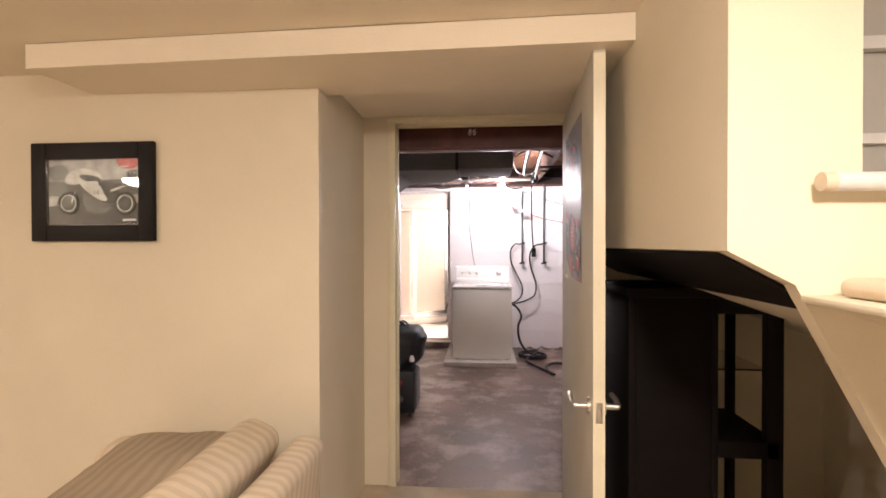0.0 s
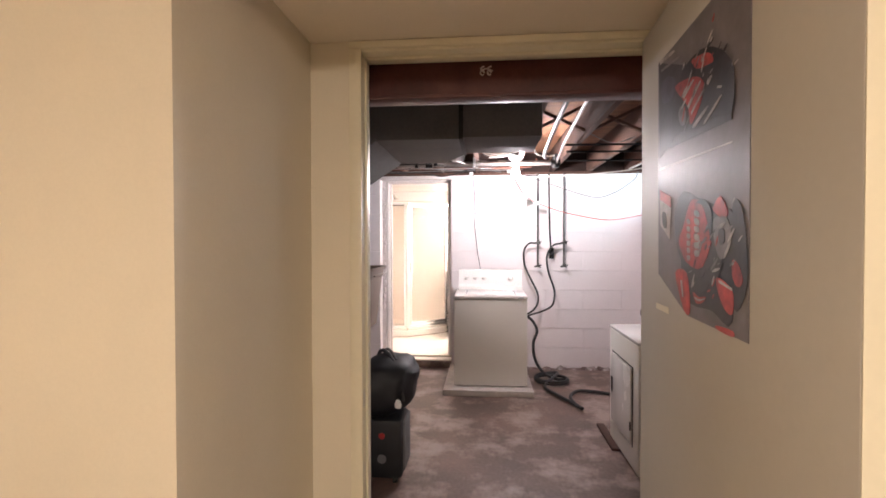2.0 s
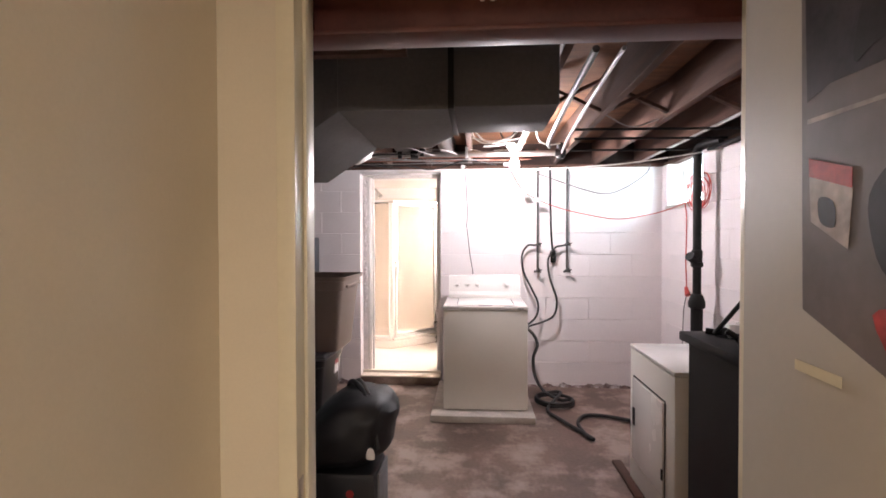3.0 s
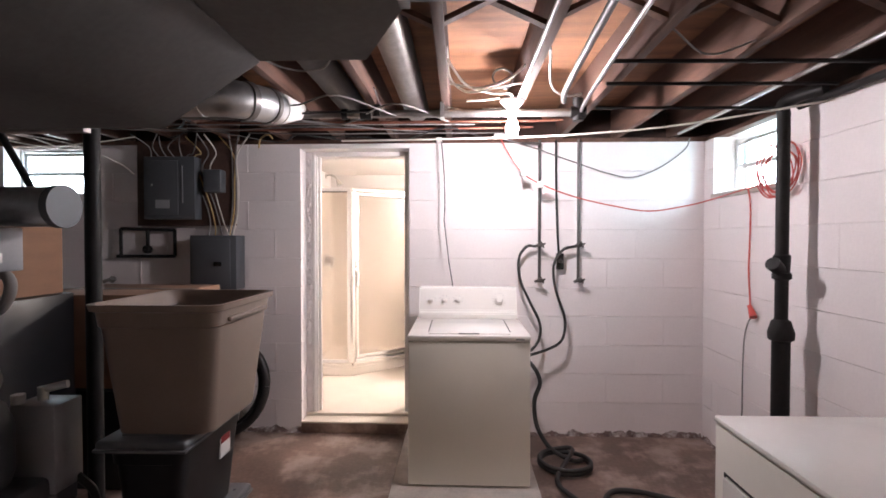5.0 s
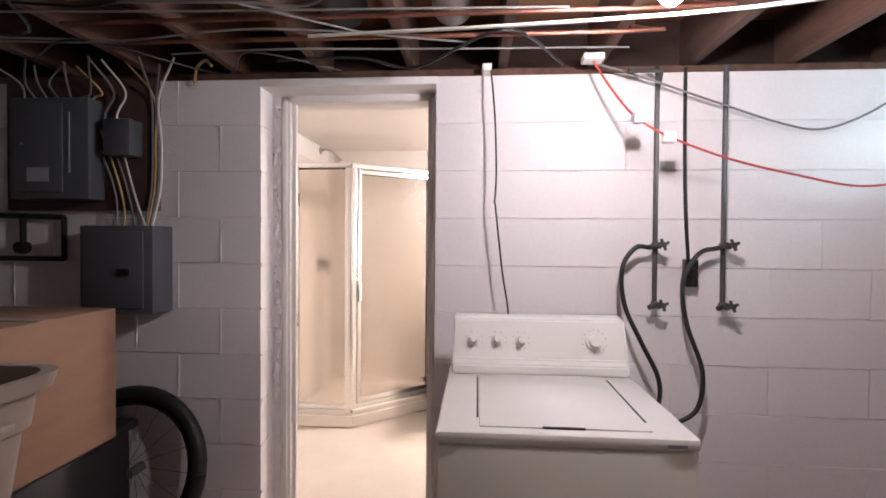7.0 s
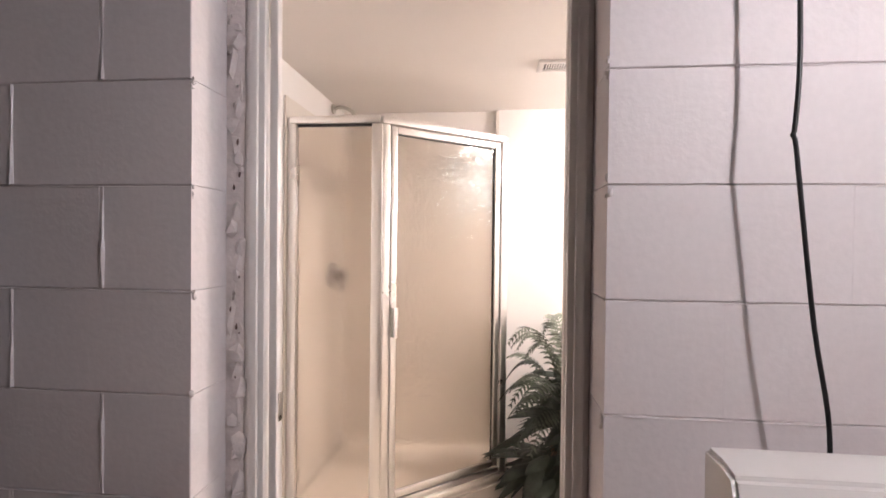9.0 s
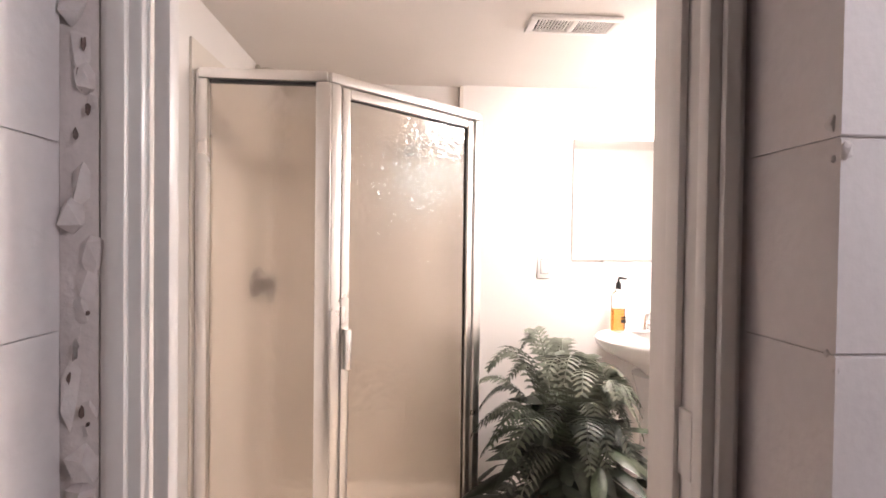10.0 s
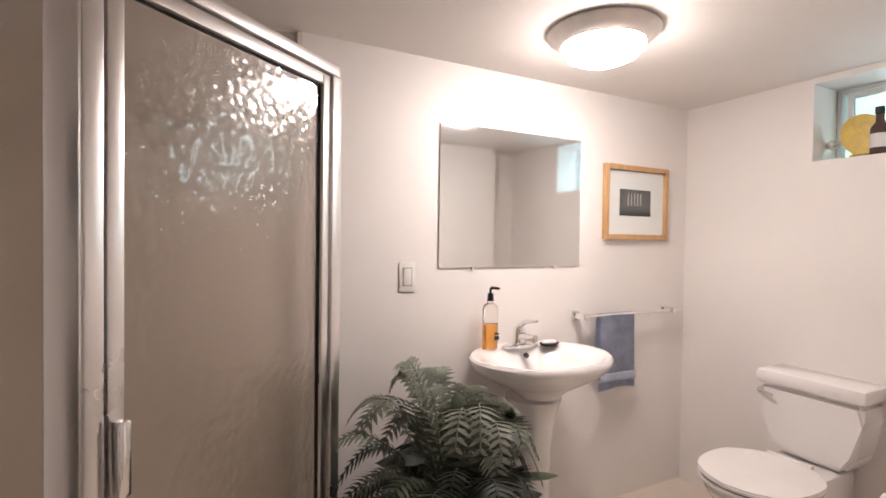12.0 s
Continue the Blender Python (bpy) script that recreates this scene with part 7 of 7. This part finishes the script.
DL = 1.012
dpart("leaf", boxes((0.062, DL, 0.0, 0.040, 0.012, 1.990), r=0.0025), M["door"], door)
# Lighter trim colour on the edge stands for lamplight on this side.
dpart("edge", boxes((DL + 0.0003, DL + 0.002, 0.001, 0.039, 0.014, 1.98)), M["trim"], door, "door edge strip, coloured lighter for the lamplight it catches")
dpart("latch_plate", boxes((DL + 0.0022, DL + 0.0042, 0.009, 0.031, 0.762, 0.832), r=0.0008), M["nickel"], door)
dpart("latch", boxes((DL + 0.0043, DL + 0.011, 0.013, 0.027, 0.788, 0.806), r=0.003), M["nickel"], door)
for sgn, y0 in ((-1, 0.0), (1, 0.04)):
    hb = bmesh.new()
    c = Vector((DL - 0.06, y0, 0.80))
    add_rod(hb, c, c + Vector((0, sgn * 0.010, 0)), 0.031, 0.029, 24)
    add_rod(hb, c + Vector((0, sgn * 0.008, 0)), c + Vector((0, sgn * 0.055, 0)), 0.011, seg=14)
    add_tube(hb, [c + Vector((0, sgn * 0.048, 0)), c + Vector((-0.02, sgn * 0.058, 0)), c + Vector((-0.06, sgn * 0.058, 0.004)), c + Vector((-0.115, sgn * 0.054, 0.006))], 0.0095, 4, 10)
    dpart("lever", hb, M["nickel"], door, "brushed nickel lever handle")
for hz in (0.25, 1.0, 1.75):
    dpart("hinge", rods(((0.056, 0.046, hz - 0.045), (0.056, 0.046, hz + 0.045), 0.006)), M["nickel"], door)
# poster, 0.43 wide: two racing motorcycles
PU, PV, PW = 0.236, 1.205, 1.2
for tone, colour in (("poster_dark", (0.040, 0.032, 0.040)), ("poster_black", (0.022, 0.018, 0.022)), ("poster_mid", (0.19, 0.17, 0.175)), ("poster_pale", (0.40, 0.36, 0.36)),
                     ("poster_red", (0.40, 0.045, 0.045)), ("poster_blue", (0.060, 0.048, 0.075))):
    M[tone] = mat(tone, colour, 0.45, vary=0.6, scale=16, fine=70, bump=0.25, depth=0.003)
POSTER_EDGE = [(0.010, 0.084), (0.190, 0.004), (0.43, 0.0), (0.43, 0.655), (0.0, 0.655)]
poster = dpart("poster", build(lambda m: add_prism(m, [(PU + PW * u, PV + v) for u, v in POSTER_EDGE], "y", -0.0022, -0.0006)), M["poster_ground"], door, "glossy poster of red racing motorcycles with a torn corner")


def flat(name, pts, material, layer):
    edge = [(min(0.43, max(0.0, u)), min(0.655, v)) for u, v in pts]
    return dpart(name, build(lambda m: add_prism(m, [(PU + PW * u, PV + v) for u, v in edge], "y", -0.0024 - 0.0005 * layer, -0.0023 - 0.0005 * (layer - 1))), M[material], poster)


flat("dark_track", [(0.016, 0.395), (0.058, 0.408), (0.375, 0.393), (0.374, 0.484), (0.007, 0.700)], "poster_dark", 1)
flat("kerb_line", [(0.017, 0.369), (0.376, 0.354), (0.376, 0.351), (0.017, 0.362)], "poster_pale", 1)
flat("streak", [(0.016, 0.655), (0.103, 0.644), (0.118, 0.635), (0.019, 0.645)], "poster_pale", 2)
flat("streak", [(0.024, 0.630), (0.137, 0.615), (0.140, 0.609), (0.027, 0.622)], "poster_mid", 2)
flat("upper_bike_shade", soft([(0.125, 0.519), (0.169, 0.572), (0.277, 0.570), (0.373, 0.500), (0.375, 0.410), (0.308, 0.416), (0.234, 0.415), (0.136, 0.432), (0.097, 0.420), (0.106, 0.484)]), "poster_black", 2)
flat("upper_fairing", soft([(0.120, 0.545), (0.157, 0.547), (0.232, 0.528), (0.267, 0.500), (0.260, 0.472), (0.237, 0.449), (0.206, 0.433), (0.192, 0.476), (0.158, 0.507)]), "poster_red", 3)
flat("white_stripe", [(0.162, 0.509), (0.217, 0.527), (0.225, 0.525), (0.172, 0.501)], "poster_pale", 4)
flat("white_stripe", [(0.189, 0.478), (0.250, 0.512), (0.256, 0.508), (0.197, 0.470)], "poster_pale", 4)
flat("white_stripe", [(0.208, 0.459), (0.263, 0.487), (0.265, 0.482), (0.211, 0.451)], "poster_pale", 4)
flat("upper_cowl", soft([(0.209, 0.571), (0.238, 0.569), (0.289, 0.553), (0.306, 0.529), (0.277, 0.532), (0.232, 0.545)]), "poster_red", 3)
flat("upper_rim", soft([(0.140, 0.477), (0.158, 0.490), (0.181, 0.467), (0.178, 0.443), (0.154, 0.446)]), "poster_mid", 3)
flat("highlight", soft([(0.281, 0.497), (0.298, 0.504), (0.302, 0.499), (0.287, 0.489)]), "poster_pale", 4)
flat("highlight", soft([(0.323, 0.473), (0.339, 0.468), (0.339, 0.464), (0.325, 0.468)]), "poster_pale", 4)
flat("highlight", soft([(0.219, 0.427), (0.279, 0.447), (0.284, 0.442), (0.230, 0.421)]), "poster_pale", 4)
flat("highlight", soft([(0.273, 0.421), (0.333, 0.449), (0.336, 0.445), (0.279, 0.416)]), "poster_pale", 4)
flat("sky_patch", soft([(0.025, 0.589), (0.072, 0.593), (0.124, 0.560), (0.105, 0.527), (0.038, 0.536)]), "poster_blue", 1.5)
flat("lower_bike_shade", soft([(0.121, 0.244), (0.166, 0.287), (0.237, 0.268), (0.306, 0.247), (0.365, 0.233), (0.379, 0.209), (0.382, 0.027), (0.304, 0.035), (0.219, 0.033), (0.153, 0.062), (0.161, 0.121), (0.132, 0.166)]), "poster_black", 2)
flat("number_plate", [(0.023, 0.284), (0.098, 0.258), (0.091, 0.177), (0.027, 0.216)], "poster_pale", 3)
flat("plate_top", [(0.022, 0.310), (0.097, 0.284), (0.097, 0.257), (0.023, 0.283)], "poster_red", 3.5)
flat("number", soft([(0.042, 0.249), (0.068, 0.241), (0.070, 0.207), (0.045, 0.215)]), "poster_black", 4)
flat("red_fairing", soft([(0.146, 0.173), (0.168, 0.202), (0.206, 0.259), (0.240, 0.262), (0.278, 0.248), (0.298, 0.178), (0.303, 0.169), (0.268, 0.120), (0.225, 0.115), (0.178, 0.133)]), "poster_red", 3)
flat("cowl_edge", soft([(0.237, 0.256), (0.273, 0.260), (0.306, 0.231), (0.302, 0.179), (0.288, 0.211), (0.267, 0.246)]), "poster_black", 4)
flat("lettering", soft([(0.229, 0.240), (0.248, 0.236), (0.251, 0.225), (0.231, 0.229)]), "poster_pale", 4)
flat("lettering", soft([(0.229, 0.223), (0.249, 0.219), (0.251, 0.208), (0.231, 0.211)]), "poster_pale", 4)
flat("lettering", soft([(0.229, 0.205), (0.249, 0.202), (0.251, 0.192), (0.232, 0.194)]), "poster_pale", 4)
flat("lettering", soft([(0.230, 0.188), (0.249, 0.186), (0.252, 0.175), (0.232, 0.176)]), "poster_pale", 4)
flat("lettering", soft([(0.230, 0.170), (0.250, 0.169), (0.252, 0.158), (0.232, 0.159)]), "poster_pale", 4)
flat("lettering", soft([(0.230, 0.153), (0.250, 0.152), (0.252, 0.141), (0.233, 0.141)]), "poster_pale", 4)
flat("lettering", soft([(0.191, 0.222), (0.205, 0.221), (0.207, 0.211), (0.193, 0.213)]), "poster_pale", 4)
flat("lettering", soft([(0.191, 0.206), (0.206, 0.205), (0.207, 0.195), (0.194, 0.196)]), "poster_pale", 4)
flat("lettering", soft([(0.192, 0.190), (0.206, 0.189), (0.208, 0.179), (0.194, 0.180)]), "poster_pale", 4)
flat("lettering", soft([(0.192, 0.173), (0.206, 0.173), (0.208, 0.163), (0.194, 0.163)]), "poster_pale", 4)
flat("lettering", soft([(0.192, 0.157), (0.206, 0.157), (0.208, 0.147), (0.195, 0.147)]), "poster_pale", 4)
flat("lettering", soft([(0.192, 0.140), (0.207, 0.141), (0.208, 0.131), (0.195, 0.131)]), "poster_pale", 4)
flat("red_panel", soft([(0.128, 0.096), (0.191, 0.100), (0.209, 0.017), (0.177, 0.015)]), "poster_red", 3)
flat("panel_letters", [(0.158, 0.081), (0.167, 0.082), (0.176, 0.044), (0.169, 0.043)], "poster_pale", 4)
flat("helmet", soft([(0.310, 0.235), (0.337, 0.259), (0.366, 0.227), (0.348, 0.216)]), "poster_red", 3)
flat("grey_rider", soft([(0.312, 0.215), (0.347, 0.221), (0.368, 0.209), (0.377, 0.170), (0.341, 0.137), (0.315, 0.175)]), "poster_mid", 3)
flat("visor", soft([(0.333, 0.193), (0.352, 0.195), (0.355, 0.172), (0.338, 0.167)]), "poster_black", 4)
flat("red_tail", soft([(0.327, 0.103), (0.382, 0.084), (0.382, 0.041), (0.355, 0.047), (0.331, 0.076)]), "poster_red", 3)
flat("tail_streak", [(0.334, 0.099), (0.382, 0.088), (0.382, 0.083), (0.336, 0.093)], "poster_pale", 4)
flat("red_lip", soft([(0.225, 0.061), (0.251, 0.054), (0.280, 0.059), (0.274, 0.048), (0.241, 0.039)]), "poster_red", 3)
flat("lip_streak", soft([(0.230, 0.052), (0.251, 0.050), (0.277, 0.055), (0.276, 0.052), (0.248, 0.045)]), "poster_pale", 4)
flat("red_floor", soft([(0.326, 0.009), (0.383, 0.011), (0.383, 0.000), (0.331, 0.002)]), "poster_red", 2.5)
flat("side_tail", soft([(0.381, 0.138), (0.400, 0.133), (0.415, 0.106), (0.401, 0.092), (0.383, 0.107)]), "poster_red", 3)
flat("side_shade", soft([(0.379, 0.233), (0.413, 0.223), (0.429, 0.102), (0.386, 0.053)]), "poster_black", 2.2)
pr = random.Random(23)
for tone, lay, count in (("poster_mid", 3.2, 34), ("poster_black", 3.4, 26), ("poster_pale", 4.2, 22), ("poster_red", 3.6, 10)):
    def shards(m, tone=tone, lay=lay, count=count):
        for k in range(count):
            cu, cv = (pr.gauss(0.30, 0.05), pr.gauss(0.14, 0.05)) if k % 2 else (pr.gauss(0.25, 0.06), pr.gauss(0.54, 0.04))
            cu, cv = min(0.41, max(0.17, cu)), min(0.63, max(0.05, cv))
            big = pr.uniform(0.003, 0.010)
            outline = oval(cu, cv, big * pr.uniform(0.8, 2.4), big * 0.4, 8, pr.uniform(0.2, 1.2))
            yk = 0.00002 * k
            add_prism(m, [(PU + PW * u, PV + v) for u, v in outline], "y", -0.0024 - 0.0005 * lay - yk, -0.0023 - 0.0005 * (lay - 0.3) - yk)
    tagged(dpart("printed_detail", build(shards), M[tone], poster), kind="stuff")
dpart("tape", build(lambda m: [add_box(m, PU - 0.004, PU + 0.10, -0.0035, -0.0024, PV - 0.012, PV + 0.004)]), M["trim"], poster, "yellowed tape strip")

# shelf unit under the stairs
shelf = thing("shelf_unit", (0.84, 2.3, 0), "black-brown wooden shelf unit standing under the stairs", "shelf unit")
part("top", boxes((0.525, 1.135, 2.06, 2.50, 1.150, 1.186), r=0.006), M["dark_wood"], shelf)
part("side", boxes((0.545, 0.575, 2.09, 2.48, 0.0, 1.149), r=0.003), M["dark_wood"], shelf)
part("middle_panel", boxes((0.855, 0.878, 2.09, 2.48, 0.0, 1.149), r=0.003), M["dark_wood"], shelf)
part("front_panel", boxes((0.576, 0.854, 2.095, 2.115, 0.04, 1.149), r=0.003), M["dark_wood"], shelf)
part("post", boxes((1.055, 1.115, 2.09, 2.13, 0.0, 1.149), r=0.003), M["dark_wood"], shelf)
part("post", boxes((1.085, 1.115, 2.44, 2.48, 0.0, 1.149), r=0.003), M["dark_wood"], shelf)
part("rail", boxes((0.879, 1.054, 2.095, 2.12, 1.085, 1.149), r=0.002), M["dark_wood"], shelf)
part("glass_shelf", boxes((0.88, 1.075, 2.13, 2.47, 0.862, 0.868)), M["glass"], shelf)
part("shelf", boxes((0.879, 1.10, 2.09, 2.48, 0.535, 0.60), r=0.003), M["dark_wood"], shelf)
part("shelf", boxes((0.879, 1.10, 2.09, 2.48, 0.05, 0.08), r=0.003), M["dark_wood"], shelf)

# rail and ledge on the stair bulkhead
pole = thing("hanging_rail", (0.9, 1.12, 1.468), "white rail with a raw wooden end on the bulkhead", "rail")
part("rail", rods(((0.628, 1.125, 1.468), (1.5, 1.125, 1.468), 0.0175), seg=20), M["window_paint"], pole)
part("end", rods(((0.606, 1.125, 1.468), (0.6275, 1.125, 1.468), 0.0178), seg=20), M["stripe_pale"], pole)
part("bracket", boxes((0.70, 0.72, 1.125, 1.161, 1.455, 1.48)), M["window_paint"], pole)
structure("stair_ledge", boxes((0.592, 1.8, 0.55, 1.1605, 1.240, 1.256), r=0.006), M["cream"], "cream ledge on the stair bulkhead", "ledge")
ledge_roll = bmesh.new()
for v in add_box(ledge_roll, 0.63, 1.7, 0.60, 1.12, 1.2562, 1.292, r=0.017, seg=3):
    v.co.z += 0.006 * noise.noise((v.co.x * 9, v.co.y * 11, 0)) * (1 if v.co.z > 1.27 else 0)
solid("folded_cloth", ledge_roll, M["stripe_pale"], "folded pale cloth lying on the stair ledge", "cloth")

# ---- concrete blocks of the laundry walls, last ----
COURSE, FIRST = 0.206, 0.031
BLOCK_CACHE = {}


def block_mesh(length, height, tight):
    """One block face; a tight one has its upright joints filled flush."""
    key = (round(length, 3), round(height, 3), tight)
    if key not in BLOCK_CACHE:
        bm = bmesh.new()
        gap = 0.0 if tight else 0.0008
        add_box(bm, -length / 2 + gap, length / 2 - gap, 0, 0.125, -height / 2 + 0.0009, height / 2 - 0.0009)
        level = [e for e in bm.edges if all(v.co.y < 0.01 for v in e.verts) and abs(e.verts[0].co.z - e.verts[1].co.z) < 1e-5]
        upright = [e for e in bm.edges if all(v.co.y < 0.01 for v in e.verts) and abs(e.verts[0].co.x - e.verts[1].co.x) < 1e-5]
        bmesh.ops.bevel(bm, geom=level if tight else level + upright, offset=0.0016, segments=1, profile=0.5, affect="EDGES")
        BLOCK_CACHE[key] = mesh_of("block", bm, M["block"], smooth=False)
    return BLOCK_CACHE[key]


def mortar_lip(length, seed, wide, proud, breaks):
    """Squeezed mortar standing proud of a joint, lumpy and broken; runs along x, faces -y."""
    rng = random.Random(seed)
    bm = bmesh.new()
    n = max(3, int(length / 0.011))
    before = None
    for i in range(n + 1):
        u = -length / 2 + length * i / n
        lump = max(0.0, noise.noise((u * 17, seed * 3.7, 0)) + 0.55 - breaks + rng.uniform(-0.12, 0.12))
        out, half = proud * lump, wide * (0.35 + 0.5 * lump)
        mid = 0.0015 * noise.noise((u * 9, seed, 4))
        row = [bm.verts.new((u, 0.004, mid - half)), bm.verts.new((u, -out * 0.8, mid - half * 0.45)), bm.verts.new((u, -out, mid + half * 0.35)), bm.verts.new((u, 0.004, mid + half))]
        if before:
            for k in range(3):
                bm.faces.new((before[k], before[k + 1], row[k + 1], row[k]))
        before = row
    return mesh_of("mortar_lip", bm, M["block"])


LIPS = [mortar_lip(0.200, 60 + k, 0.0075, 0.0075, 0.0) for k in range(5)]
BEDS = [mortar_lip(0.40, 80 + k, 0.0045, 0.0032, 0.25) for k in range(6)]


def lay(parent, turn, place, runs):
    """Courses of blocks in stretching bond. runs: (lo, hi, z_lo, z_hi, phase for even courses, phase for odd ones, share of flush joints, lips)."""
    rng = random.Random(9)
    for lo, hi, zlo, zhi, even, odd, flush, lips in runs:
        for c in range(-1, 10):
            z0, z1 = max(FIRST + c * COURSE, zlo), min(FIRST + (c + 1) * COURSE, zhi)
            if z1 - z0 < 0.025:
                continue
            phase = (odd if c % 2 else even)
            cuts = [lo] + [u for u in (phase + 0.4 * k for k in range(-14, 14)) if lo + 0.03 < u < hi - 0.03] + [hi]
            for a, b in zip(cuts, cuts[1:]):
                ob = new("block", block_mesh(b - a, z1 - z0, rng.random() < flush))
                ob.parent = parent
                ob.matrix_basis = place((a + b) / 2, (z0 + z1) / 2, rng.uniform(-0.0006, 0.0006)) @ pose(0, 0, 0, 0, rng.uniform(-0.05, 0.05), turn)
                if lips and a > lo and z1 - z0 > 0.19:
                    ob = new("mortar_lip", rng.choice(LIPS))
                    ob.parent = parent
                    ob.matrix_basis = place(a + 0.006, (z0 + z1) / 2, -0.0008) @ pose(0, 0, 0, 0, 90, turn)
                if b - a > 0.36 and rng.random() < 0.8:
                    ob = new("mortar_lip", rng.choice(BEDS))
                    ob.parent = parent
                    ob.matrix_basis = place((a + b) / 2, z1 - 0.003, -0.0008) @ pose(0, 0, 0, 0, 0, turn)


lay(wall_back, 0, lambda u, z, d: Matrix.Translation((u, BACK_Y + d, z)),
    [(LEFT_X + 0.002, WIN_L[0], 0, 2.088, -1.427, -1.626, 0.3, False), (WIN_L[0], WIN_L[1], 0, WIN_L[2], -1.427, -1.626, 0.3, False),
     (WIN_L[1], -1.235, 0, 2.088, -1.427, -1.626, 0.5, True), (-0.448, RIGHT_X, 0, 2.088, -0.04, -0.245, 0.94, False)])
lay(wall_right, -90, lambda u, z, d: Matrix.Translation((RIGHT_X + d, u, z)),
    [(DOOR_Y2 + 0.105, WIN_R[0], 0, 2.088, 6.02, 6.22, 0.85, False), (WIN_R[0], WIN_R[1], 0, WIN_R[2] - 0.032, 6.02, 6.22, 0.85, False),
     (WIN_R[1], BACK_Y - 0.002, 0, 2.088, 6.02, 6.22, 0.85, False)])
